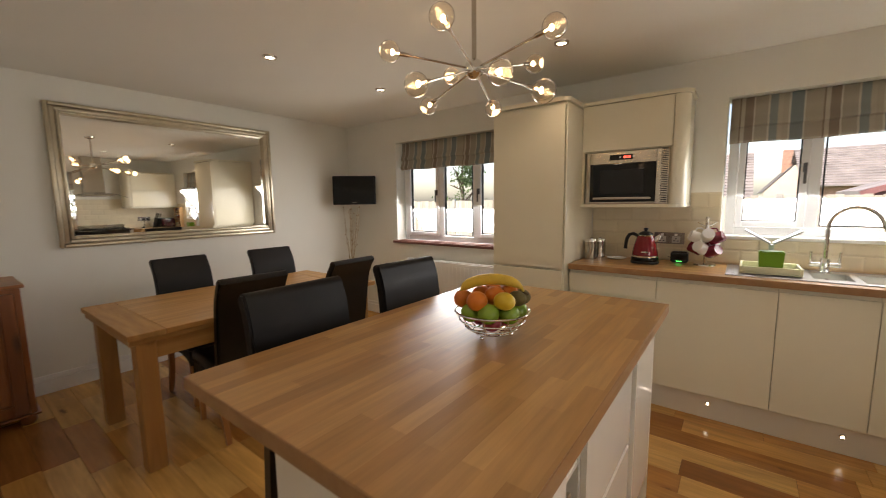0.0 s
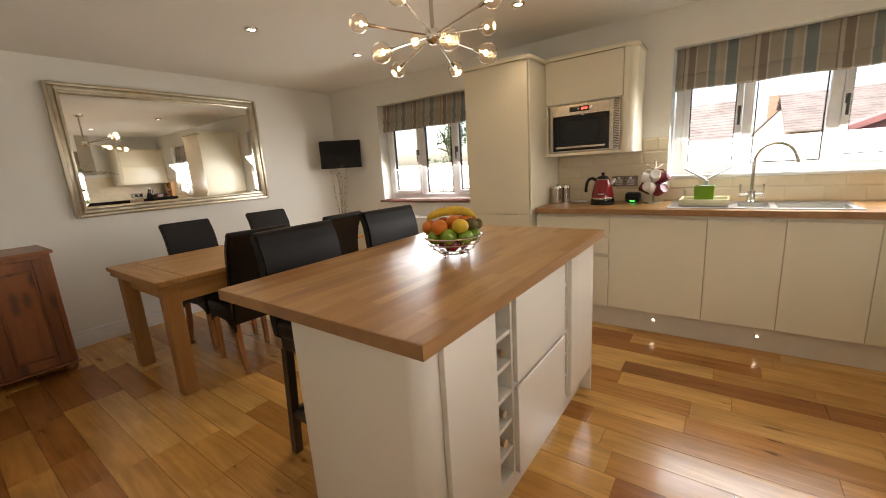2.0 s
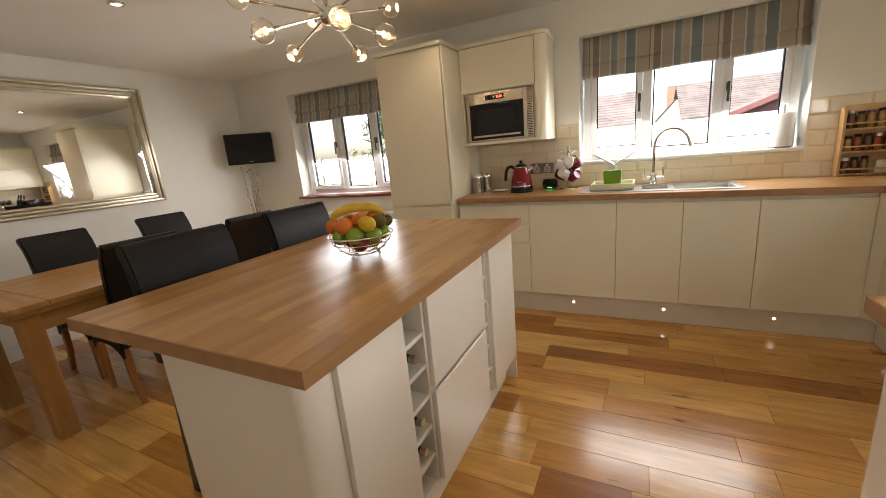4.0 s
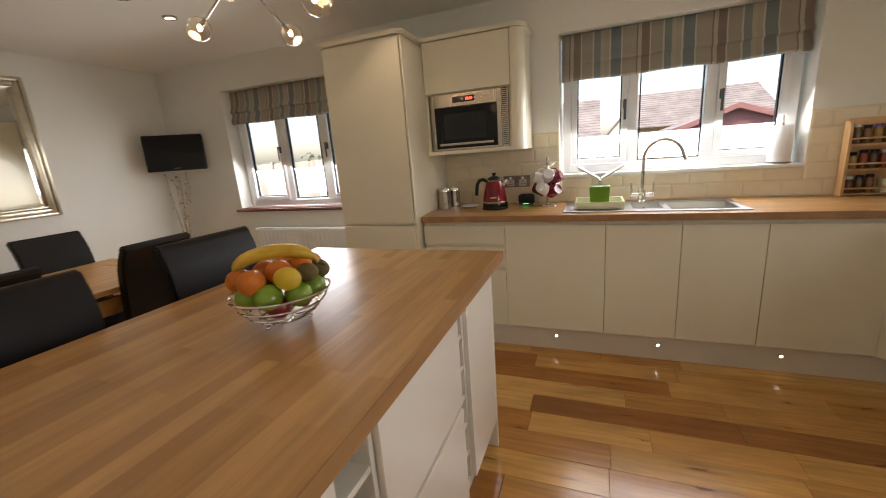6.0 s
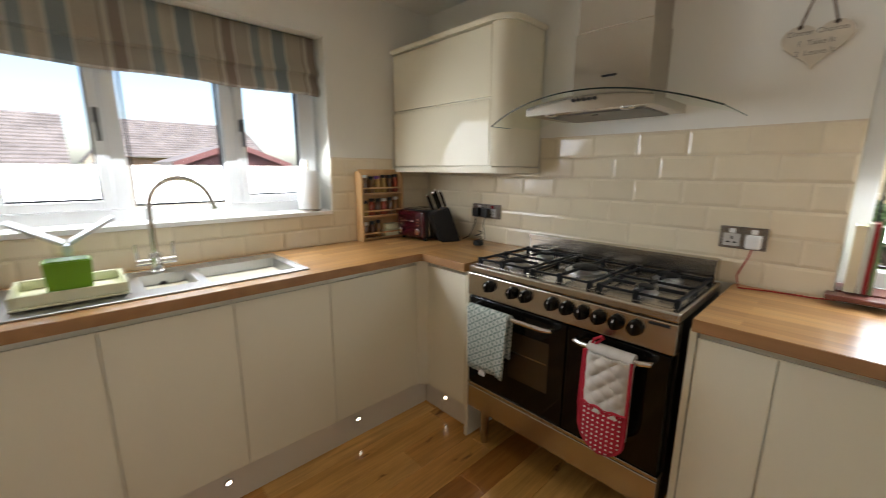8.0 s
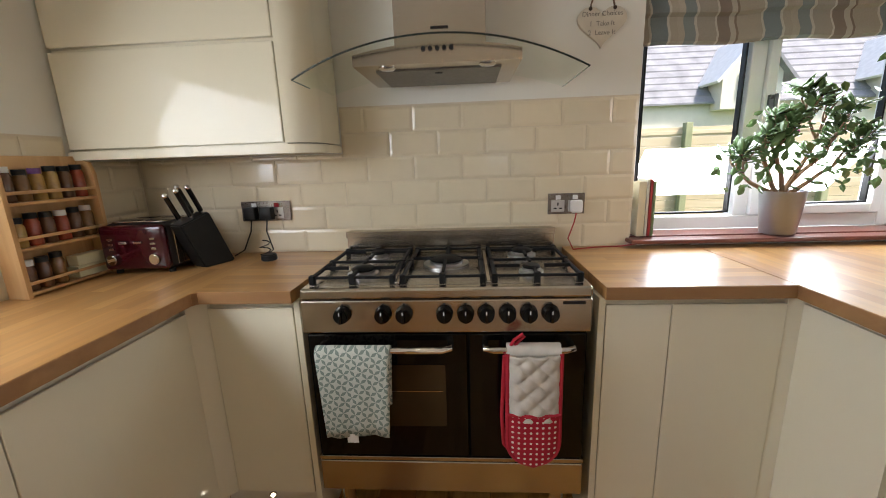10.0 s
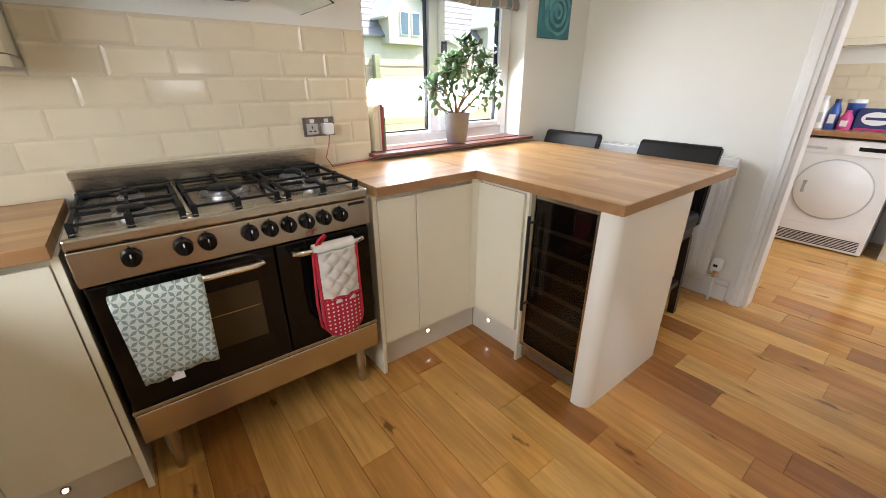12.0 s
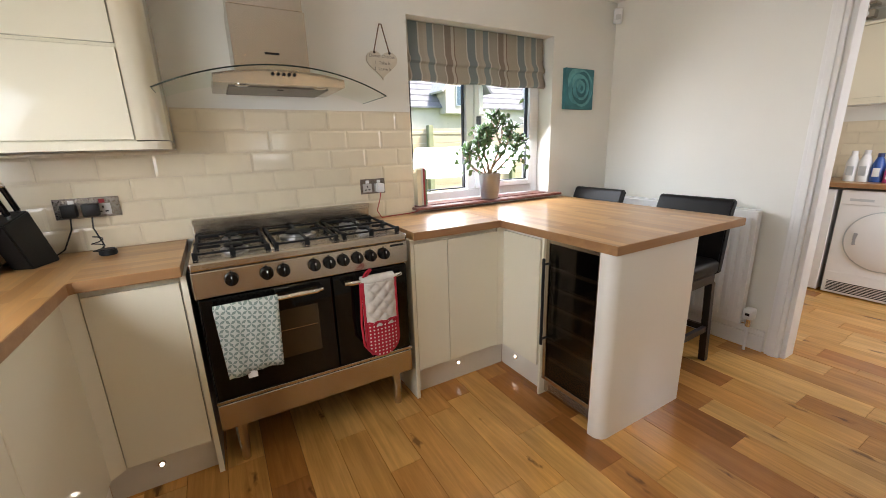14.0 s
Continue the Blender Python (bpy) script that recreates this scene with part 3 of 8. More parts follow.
# ---- windows ----
def window(name, along, u0, u1, z0, z1, inner, outward, mullions, hinged, label):
    """A plastic window of lights between mullions; inner is the frame's room side."""
    s = 1 if outward > 0 else -1

    def b(a0, a1, d0, d1, c0, c1, bevel=0.004):
        d0, d1 = inner + s * d0, inner + s * d1
        lo, hi = min(d0, d1), max(d0, d1)
        return box(a0, lo, c0, a1, hi, c1, bevel) if along == "x" else box(lo, a0, c0, hi, a1, c1, bevel)

    base = ((u0 + u1) / 2, inner, z0) if along == "x" else (inner, (u0 + u1) / 2, z0)
    w = thing(name, base, label, "window", kind="structure")
    fw = 0.055
    bm = bmesh.new()
    for q in (b(u0, u0 + fw, 0, 0.07, z0, z1), b(u1 - fw, u1, 0, 0.07, z0, z1), b(u0 + fw, u1 - fw, 0.001, 0.069, z0, z0 + fw), b(u0 + fw, u1 - fw, 0.001, 0.069, z1 - fw, z1)):
        join(bm, q)
    part("window_frame", bm, UPVC, w)
    for mu in mullions:
        part("mullion", b(mu - 0.03, mu + 0.03, 0.002, 0.068, z0 + fw, z1 - fw), UPVC, w)
    edges = [u0 + fw] + [e for mu in mullions for e in (mu - 0.03, mu + 0.03)] + [u1 - fw]
    for i in range(0, len(edges), 2):
        a0, a1 = edges[i], edges[i + 1]
        c0, c1 = z0 + fw, z1 - fw
        if hinged[i // 2]:
            sash = bmesh.new()
            sw = 0.042
            for q in (b(a0 + 0.003, a0 + sw, -0.012, 0.055, c0 + 0.003, c1 - 0.003), b(a1 - sw, a1 - 0.003, -0.012, 0.055, c0 + 0.003, c1 - 0.003), b(a0 + sw, a1 - sw, -0.011, 0.054, c0 + 0.003, c0 + sw), b(a0 + sw, a1 - sw, -0.011, 0.054, c1 - sw, c1 - 0.003)):
                join(sash, q)
            so = part("sash", sash, UPVC, w)
            side = hinged[i // 2]
            hx = a0 + 0.022 if side < 0 else a1 - 0.022
            hz = (c0 + c1) / 2 - 0.02
            part("window_handle", join(b(hx - 0.011, hx + 0.011, -0.022, -0.0125, hz - 0.03, hz + 0.03, 0.003), b(hx - 0.007, hx + 0.007, -0.042, -0.0222, hz + 0.012, hz + 0.026, 0.003), b(hx - 0.008, hx + 0.008, -0.05, -0.0425, hz - 0.105, hz + 0.03, 0.003)), PEWTER, so, "dark grey metal window handle")
            gasket = sw
        else:
            gasket = 0.012
        bead = bmesh.new()
        g = gasket
        for q in (b(a0 + g, a0 + g + 0.007, 0.012, 0.04, c0 + g, c1 - g, 0), b(a1 - g - 0.007, a1 - g, 0.012, 0.04, c0 + g, c1 - g, 0), b(a0 + g + 0.007, a1 - g - 0.007, 0.012, 0.04, c0 + g, c0 + g + 0.007, 0), b(a0 + g + 0.007, a1 - g - 0.007, 0.012, 0.04, c1 - g - 0.007, c1 - g, 0)):
            join(bead, q)
        part("glazing_bead", bead, BLACKM, w, "black rubber glazing seal")
        p = part("pane", b(a0 + g, a1 - g, 0.022, 0.03, c0 + g, c1 - g, 0), GLASS, w, "clear glass pane")
        p.visible_shadow = False
    return w


window("window_1", "x", WIN_S[0] + 0.02, WIN_S[1] - 0.02, WIN_S[2] + 0.012, WIN_S[3], YN + 0.125, 1, [0.755, 1.215], [1, 0, -1], "white plastic three-light window over the sink")
window("window_2", "x", WIN_W[0] + 0.02, WIN_W[1] + 0.05, WIN_W[2] + 0.012, WIN_W[3], YN + 0.125, 1, [-2.30, -1.85], [1, 0, -1], "white plastic three-light window by the dining table")
window("window_3", "y", WIN_E[0] + 0.01, WIN_E[1] - 0.0, WIN_E[2] + 0.012, WIN_E[3], XE + 0.125, 1, [1.10], [1, 0], "white plastic two-light window by the breakfast bar")
# sills
solo("window_sill", box(WIN_S[0] + 0.001, YN - 0.012, WIN_S[2] - 0.012, WIN_S[1] - 0.001, YN + 0.124, WIN_S[2] + 0.010, 0.003), TRIM, "white painted sill under the sink window", "window sill", "structure")
solo("window_sill", box(WIN_W[0] - 0.05, YN - 0.035, WIN_W[2] - 0.024, WIN_W[1] + 0.03, YN - 0.001, WIN_W[2] + 0.004, 0.005), SILLRED, "dark red tiled sill nosing", "window sill", "structure")
solo("window_sill", box(WIN_W[0] + 0.001, YN, WIN_W[2] + 0.0, WIN_W[1] - 0.001, YN + 0.124, WIN_W[2] + 0.010, 0.002), SILLRED, "dark red tiled sill by the dining table", "window sill", "structure")
solo("window_sill", box(XE - 0.075, WIN_E[0] - 0.07, WIN_E[2] - 0.012, XE - 0.001, WIN_E[1] + 0.02, WIN_E[2] + 0.005, 0.004), SILLRED, "dark red tiled sill nosing above the worktop", "window sill", "structure")
solo("window_sill", box(XE, WIN_E[0] + 0.001, WIN_E[2] - 0.0, XE + 0.124, WIN_E[1] - 0.001, WIN_E[2] + 0.010, 0.002), SILLRED, "red quarry tile sill under the plant", "window sill", "structure")


def blind(along, u0, u1, face, s, z0, z1, label):
    """A roman blind drawn half up, in soft folds; s is the way to the room."""
    b = thing("roman_blind", ((u0 + u1) / 2, face, z0) if along == "x" else (face, (u0 + u1) / 2, z0), label, "roman blind")
    prof = [(0.02, z1), (0.024, z0 + 0.21), (0.030, z0 + 0.16), (0.05, z0 + 0.125), (0.052, z0 + 0.11), (0.034, z0 + 0.10), (0.036, z0 + 0.075), (0.058, z0 + 0.03), (0.056, z0 + 0.008), (0.042, z0), (0.025, z0 + 0.01)]
    bm = bmesh.new()
    rows, cols = [], 28
    for i in range(cols + 1):
        u = u0 + (u1 - u0) * i / cols
        w = 0.006 * math.sin(i * 0.9) * math.sin(i * 0.37 + 1)
        row = []
        for k, (d, z) in enumerate(prof):
            d2 = face + s * (d + w * min(1, k / 3))
            zz = z + (0.004 * math.sin(i * 0.55) if k > 2 else 0)
            row.append(bm.verts.new((u, d2, zz) if along == "x" else (d2, u, zz)))
        rows.append(row)
    for a, c in zip(rows, rows[1:]):
        for k in range(len(prof) - 1):
            bm.faces.new((a[k], c[k], c[k + 1], a[k + 1]))
    bmesh.ops.recalc_face_normals(bm, faces=bm.faces)
    cloth = part("cloth", bm, FABRIC if along == "x" else FABRIC_Y, b, "", True)
    so = cloth.modifiers.new("thick", "SOLIDIFY")
    so.thickness = 0.003
    r0, r1 = face + s * 0.001, face + s * 0.018
    lo, hi = min(r0, r1), max(r0, r1)
    part("headrail", box(u0, lo, z1 - 0.03, u1, hi, z1 - 0.001, 0.002) if along == "x" else box(lo, u0, z1 - 0.03, hi, u1, z1 - 0.001, 0.002), WHITE, b, "white headrail")


blind("x", WIN_S[0] + 0.015, WIN_S[1] - 0.015, YN + 0.10, -1, 1.772, 2.075, "blue, brown and cream striped roman blind, half drawn")
blind("x", WIN_W[0] + 0.04, WIN_W[1] - 0.015, YN + 0.10, -1, 1.775, 2.08, "blue, brown and cream striped roman blind, half drawn")
blind("y", WIN_E[0] + 0.03, WIN_E[1] - 0.01, XE + 0.10, -1, 1.725, 2.06, "blue, brown and cream striped roman blind, half drawn")

# ---- fitted kitchen ----
WT, WB = 0.935, 0.895      # worktop's top and underside
NF, EF = 3.19, 1.93        # door faces of the north and east runs


def front_n(parent, name, x0, x1, z0, z1, y=NF, material=None, label=""):
    """A slab door or drawer front with a bevelled grip along its top, facing south."""
    bm = extrude_x([(y, z0), (y + 0.02, z0), (y + 0.02, z1 - 0.022), (y + 0.010, z1), (y, z1 - 0.0)], x0 + 0.0015, x1 - 0.0015)
    bmesh.ops.bevel(bm, geom=bm.edges[:], offset=0.0015, segments=1, affect="EDGES")
    return part(name, bm, material or CREAM, parent, label)


def front_e(parent, name, y0, y1, z0, z1, x=EF, material=None, s=1):
    """The same, facing west (s 1) or east (s -1)."""
    bm = extrude_y([(x, z0), (x + s * 0.02, z0), (x + s * 0.02, z1 - 0.022), (x + s * 0.010, z1), (x, z1)], y0 + 0.0015, y1 - 0.0015)
    bmesh.ops.bevel(bm, geom=bm.edges[:], offset=0.0015, segments=1, affect="EDGES")
    return part(name, bm, material or CREAM, parent)


Z0 = 0.165                 # underside of the doors
ZD = 0.868                 # top of the doors


def unit_n(name, x0, x1, fronts, label):
    u = thing(name, ((x0 + x1) / 2, YN - 0.25, Z0), label, "kitchen cabinet", "base units")
    part("carcass", box(x0 + 0.001, NF + 0.022, Z0 - 0.004, x1 - 0.001, YN - 0.012, WB - 0.002), CREAM, u)
    for z0, z1, kind in fronts:
        front_n(u, kind, x0, x1, z0, z1)
    return u


unit_n("drawer_unit", -0.605, -0.027, [(Z0, 0.56, "drawer_front"), (0.585, 0.715, "drawer_front"), (0.74, ZD, "drawer_front")], "cream gloss handleless drawer unit")
unit_n("base_cabinet", -0.027, 0.583, [(Z0, ZD, "door")], "cream gloss handleless base cabinet under the worktop")
unit_n("base_cabinet", 0.583, 0.98, [(Z0, ZD, "door")], "cream gloss handleless base cabinet under the sink")
unit_n("base_cabinet", 0.98, 1.378, [(Z0, ZD, "door")], "cream gloss handleless base cabinet under the sink")
unit_n("base_cabinet", 1.378, 1.89, [(Z0, ZD, "door")], "cream gloss handleless corner base cabinet")


def unit_e(name, y0, y1, doors, label, x1=XE - 0.012):
    u = thing(name, (EF + 0.25, (y0 + y1) / 2, Z0), label, "kitchen cabinet", "base units")
    part("carcass", box(EF + 0.022, y0 + 0.001, Z0 - 0.004, x1, y1 - 0.001, WB - 0.002), CREAM, u)
    for a, b in doors:
        front_e(u, "door", a, b, Z0, ZD)
    return u


unit_e("base_cabinet", 2.86, 3.185, [(2.862, 3.15)], "cream gloss handleless base cabinet beside the cooker")
unit_e("base_cabinet", 1.35, 1.885, [(1.36, 1.69), (1.69, 1.885)], "cream gloss double base cabinet beside the cooker")
solo("end_panel", box(EF - 0.003, 2.838, 0, XE - 0.1, 2.8585, WB - 0.002, 0.002), CREAM, "cream gloss panel at the cooker's side", "cabinet panel")
solo("end_panel", box(EF - 0.003, 1.8865, 0, XE - 0.1, 1.907, WB - 0.002, 0.002), CREAM, "cream gloss panel at the cooker's side", "cabinet panel")


def plinth(x0, y0, x1, y1, lights, way):
    p = solo("plinth", box(x0, y0, 0.0, x1, y1, 0.158, 0.002), PLINTH, "cream plinth board under the cabinets", "plinth")
    for lx, ly in lights:
        ax, d = ("Y", Vector((0, way, 0))) if x1 - x0 > y1 - y0 else ("X", Vector((way, 0, 0)))
        at = Vector((lx, ly, 0.10))
        li = thing("plinth_light", at, "small round white plinth light, lit", "plinth light", "plinth lights")
        base = at - (Vector((0, 0.006, 0)) if ax == "Y" and way < 0 else Vector((0.006, 0, 0)) if ax == "X" and way < 0 else Vector((0, 0, 0)))
        part("rim", cyl(base, 0.014, 0.006, axis=ax, bevel=0.001), STEEL, li, "steel rim")
        lens_at = at + d * 0.0065 - (Vector((0, 0.002, 0)) if ax == "Y" and way < 0 else Vector((0.002, 0, 0)) if ax == "X" and way < 0 else Vector((0, 0, 0)))
        part("lens", cyl(lens_at, 0.0075, 0.002, axis=ax), LED, li, "glowing lens")


plinth(-1.20, 3.228, 1.985, 3.246, [(-0.32, 3.228), (0.291, 3.228), (0.899, 3.228), (1.514, 3.228)], -1)
plinth(1.985, 2.86, 2.003, 3.228, [(1.985, 3.053)], -1)
plinth(1.985, 1.2805, 2.003, 1.885, [(1.985, 1.608)], -1)

# tall fridge housing
TF = 3.085
tall = thing("tall_fridge_housing", (-0.90, 3.43, 0.16), "tall cream gloss built-in fridge housing", "tall cabinet")
part("carcass", box(-1.188, TF + 0.027, 0.16, -0.617, YN - 0.01, 2.080), CREAM, tall)
part("upper_door", prism([(-1.186, TF), (-0.622, TF), (-0.622, TF + 0.0255), (-1.186, TF + 0.0255)], 0.902, 2.062, 0.003), CREAM, tall)
part("lower_door", prism([(-1.186, TF), (-0.622, TF), (-0.622, TF + 0.0255), (-1.186, TF + 0.0255)], 0.165, 0.888, 0.003), CREAM, tall)
part("side_panel", prism([(-0.6165, YN - 0.012), (-0.6165, TF + 0.010)] + arc(-0.6105, TF + 0.010, 0.006, 180, 360, 5)[1:] + [(-0.6045, YN - 0.012)], 0.94, 2.062), CREAM, tall)
part("cornice", prism([(-1.203, YN - 0.01), (-1.203, TF - 0.012), (-0.645, TF - 0.012)] + arc(-0.635, TF + 0.030, 0.042, -90, 0, 6) + [(-0.593, YN - 0.01)], 2.0805, 2.108, 0.005), CREAM, tall)

# wall unit with the microwave
mwu = thing("wall_cabinet", (-0.28, 3.58, 1.34), "cream gloss wall cabinet with a built-in microwave niche", "wall cabinet")
MF = 3.40
part("carcass", boxes([(-0.6030, MF + 0.022, 1.365, -0.585, YN - 0.012, 2.085), (-0.018, MF + 0.022, 1.365, 0.000, YN - 0.012, 2.085), (-0.585, YN - 0.03, 1.365, -0.018, YN - 0.013, 2.085), (-0.5845, MF + 0.022, 1.746, -0.0185, YN - 0.031, 1.762), (-0.5845, MF + 0.022, 2.067, -0.0185, YN - 0.031, 2.085)]), CREAM, mwu)
part("bottom_shelf", prism([(-0.6030, YN - 0.012), (-0.6030, MF)] + arc(-0.005, MF + 0.092, 0.092, -90, 0, 8) + [(0.087, YN - 0.012)], 1.341, 1.364, 0.003), CREAM, mwu)
part("lift_up_door", box(-0.600, MF, 1.752, -0.004, MF + 0.021, 2.082, 0.003), CREAM, mwu)
part("curved_end", prism([(0.001, YN - 0.012), (0.001, MF)] + arc(0.002, MF + 0.082, 0.082, -90, 0, 10)[1:] + [(0.084, YN - 0.012)], 1.3645, 2.085), CREAM, mwu, "", True)
part("cornice", prism([(-0.592, YN - 0.012), (-0.592, MF - 0.012)] + arc(0.0, MF + 0.086, 0.098, -90, 0, 10) + [(0.098, YN - 0.012)], 2.086, 2.112, 0.005), CREAM, mwu)

# wall unit beside the cooker hood
wcu = thing("wall_cabinet", (2.3, 3.3, 1.37), "cream gloss corner wall cabinet with two lift-up doors", "wall cabinet")
CF, CS = 2.150, 2.925
part("carcass", box(CF + 0.022, CS, 1.387, XE - 0.010, YN - 0.008, 2.064), CREAM, wcu)
part("lower_door", box(CF, CS + 0.004, 1.393, CF + 0.021, YN - 0.012, 1.716, 0.003), CREAM, wcu)
part("upper_door", box(CF, CS + 0.004, 1.730, CF + 0.021, YN - 0.012, 2.057, 0.003), CREAM, wcu)
part("curved_end", prism([(XE - 0.010, CS - 0.001), (CF, CS - 0.001)] + arc(CF + 0.10, CS - 0.001, 0.10, 180, 270, 10)[1:] + [(XE - 0.010, CS - 0.101)], 1.391, 2.064), CREAM, wcu, "", True)
part("cornice", prism([(XE - 0.010, YN - 0.008), (CF - 0.015, YN - 0.008), (CF - 0.015, CS)] + arc(CF + 0.10, CS - 0.001, 0.115, 180, 270, 10) + [(XE - 0.010, CS - 0.116)], 2.0645, 2.091, 0.005), CREAM, wcu)
part("light_pelmet", prism([(XE - 0.010, YN - 0.008), (CF - 0.004, YN - 0.008), (CF - 0.004, CS)] + arc(CF + 0.10, CS - 0.001, 0.104, 180, 270, 10) + [(XE - 0.010, CS - 0.105)], 1.356, 1.3865, 0.004), CREAM, wcu)

# worktops, with room for the sink
SX0, SX1, SY0, SY1 = 0.335, 1.308, 3.240, 3.665


def worktop(name, rows, material, label, tri=None):
    w = thing(name, (rows[0][0], rows[0][1], WB), label, "worktop")
    bm = bmesh.new()
    for r in rows:
        join(bm, box(*r))
    bmesh.ops.remove_doubles(bm, verts=bm.verts, dist=1e-4)
    part("slab", bm, material, w)
    return w


NW = 3.160
wn = worktop("worktop", [(-0.602, NW + 0.003, WB, SX0 + 0.015, YN - 0.001, WT), (SX1 - 0.015, NW + 0.003, WB, XE - 0.001, YN - 0.001, WT), (SX0 + 0.015, NW + 0.003, WB, SX1 - 0.015, SY0 + 0.015, WT), (SX0 + 0.015, SY1 - 0.015, WB, SX1 - 0.015, YN - 0.001, WT)], TOP_X, "oak block laminate worktop along the sink")
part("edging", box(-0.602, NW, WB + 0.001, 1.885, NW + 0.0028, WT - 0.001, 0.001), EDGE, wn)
we = worktop("worktop", [(1.900, 2.848, WB, XE - 0.001, NW + 0.0025, WT)], TOP_Y, "oak block laminate worktop beside the cooker")
part("corner_piece", prism([(1.888, NW + 0.0025), (1.899, NW - 0.010), (1.899, NW + 0.0025)], WB, WT), TOP_Y, we)
part("edging", box(1.897, 2.848, WB + 0.001, 1.8998, NW - 0.0125, WT - 0.001, 0.001), EDGE, we)
part("edging", prism([(1.885, NW), (1.897, NW - 0.0122), (1.899, NW - 0.010), (1.888, NW + 0.002)], WB + 0.001, WT - 0.001), EDGE, we)
ws = worktop("worktop", [(1.900, 1.3685, WB, XE - 0.001, 1.897, WT)], TOP_Y, "oak block laminate worktop beside the cooker")
part("edging", box(1.897, 1.3685, WB + 0.001, 1.8998, 1.897, WT - 0.001, 0.001), EDGE, ws)
wp = worktop("breakfast_bar_top", [(1.168, 0.353, WB, XE - 0.016, 1.3655, WT)], TOP_X, "oak block laminate breakfast bar top on a peninsula")
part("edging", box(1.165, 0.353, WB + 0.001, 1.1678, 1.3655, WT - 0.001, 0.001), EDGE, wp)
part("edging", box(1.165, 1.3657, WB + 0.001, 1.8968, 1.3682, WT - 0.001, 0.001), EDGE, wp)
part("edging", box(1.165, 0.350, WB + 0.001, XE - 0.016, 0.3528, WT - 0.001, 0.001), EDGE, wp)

# peninsula
PF = 1.322
pn = thing("peninsula_unit", (1.75, 1.05, 0), "cream gloss peninsula cabinet under the breakfast bar", "kitchen cabinet")
part("carcass", boxes([(1.62, 0.78, 0.16, XE - 0.012, PF - 0.022, WB - 0.002), (1.262, 0.78, 0.0, 1.6195, 0.80, WB - 0.002)]), IVORY, pn)
bm = extrude_x([(PF, Z0), (PF - 0.02, Z0), (PF - 0.02, ZD - 0.022), (PF - 0.010, ZD), (PF, ZD)], 1.636, 1.925)
part("door", bm, CREAM, pn)
part("side_panel", box(1.6035, 0.81, 0.0, 1.6185, PF + 0.004, WB - 0.003, 0.002), CREAM, pn)
part("end_panel", prism([(1.190, 0.735), (1.2615, 0.735), (1.2615, PF + 0.022)] + arc(1.240, PF - 0.028, 0.050, 90, 180, 8), 0.0, WB - 0.002), IVORY, pn, "ivory gloss end panel with a rounded corner", True)
plinth(1.6195, 1.262, 1.984, 1.28, [(1.85, 1.28)], 1)
wine = thing("wine_cooler", (1.43, 1.1, 0.02), "black glass wine cooler with a steel frame", "wine cooler")
part("cabinet", box(1.264, 0.82, 0.02, 1.602, PF - 0.045, WB - 0.012), BLACKM, wine)
part("door_frame", boxes([(1.266, PF - 0.043, 0.105, 1.288, PF - 0.006, WB - 0.014), (1.578, PF - 0.043, 0.105, 1.600, PF - 0.006, WB - 0.014), (1.289, PF - 0.0425, 0.105, 1.577, PF - 0.007, 0.125), (1.289, PF - 0.0425, WB - 0.034, 1.577, PF - 0.007, WB - 0.014)], 0.002), STEEL, wine, "brushed steel door frame")
part("door_glass", box(1.2885, PF - 0.02, 0.1255, 1.5775, PF - 0.012, WB - 0.0345), thin_glass("smoked_glass", (0.62, 0.58, 0.55), 0.04), wine, "smoked glass door")
for k in range(6):
    z = 0.22 + k * 0.10
    part("shelf_front", box(1.29, PF - 0.041, z, 1.576, PF - 0.024, z + 0.014, 0.003), mat("dull_shelf_wood", (0.10, 0.075, 0.052), 0.5), wine, "dull wooden shelf front")
part("kick_grille", boxes([(1.266, PF - 0.043, 0.02, 1.600, PF - 0.03, 0.10)] + [(1.30, PF - 0.0298, 0.035 + i * 0.012, 1.56, PF - 0.025, 0.04 + i * 0.012) for i in range(4)]), STEEL, wine)
part("bar_handle", join(tube([(1.571, PF + 0.035, 0.33), (1.571, PF + 0.035, 0.79)], 0.008), cyl((1.571, PF - 0.006, 0.36), 0.006, 0.04, axis="Y"), cyl((1.571, PF - 0.006, 0.76), 0.006, 0.04, axis="Y")), BLACKM, wine, "black bar handle", True)

# ---- island ----
IX0, IX1, IY0, IY1 = -0.805, 0.156, 0.725, 2.295
it = worktop("island_worktop", [(IX0 + 0.003, IY0 + 0.003, WB, IX1 - 0.003, IY1 - 0.003, WT)], TOP_Y, "oak block laminate worktop on the kitchen island")
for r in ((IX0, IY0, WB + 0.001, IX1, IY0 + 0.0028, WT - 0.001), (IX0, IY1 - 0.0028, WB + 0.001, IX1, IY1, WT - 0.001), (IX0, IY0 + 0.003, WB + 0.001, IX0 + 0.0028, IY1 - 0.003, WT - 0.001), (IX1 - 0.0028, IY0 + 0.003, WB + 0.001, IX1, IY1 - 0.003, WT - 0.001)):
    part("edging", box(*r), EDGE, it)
isl = thing("kitchen_island", (-0.2, 1.5, 0), "ivory gloss kitchen island with drawers and bottle racks", "kitchen island")
FX = 0.112                 # door faces, looking east
IB = -0.445                # the side towards the stools
part("end_panel", prism([(IB, 0.778), (FX - 0.066, 0.778)] + arc(FX - 0.066, 0.828, 0.050, -90, 0, 8) + [(FX - 0.016, 0.845), (IB, 0.845)], 0.0, WB - 0.002), IVORY, isl, "ivory gloss end panel with a rounded corner", True)
part("back_panel", box(IB, 0.846, 0.0, IB + 0.018, 2.229, WB - 0.002), IVORY, isl)
part("end_panel", box(IB, 2.230, 0.0, FX, 2.250, WB - 0.002, 0.002), IVORY, isl)
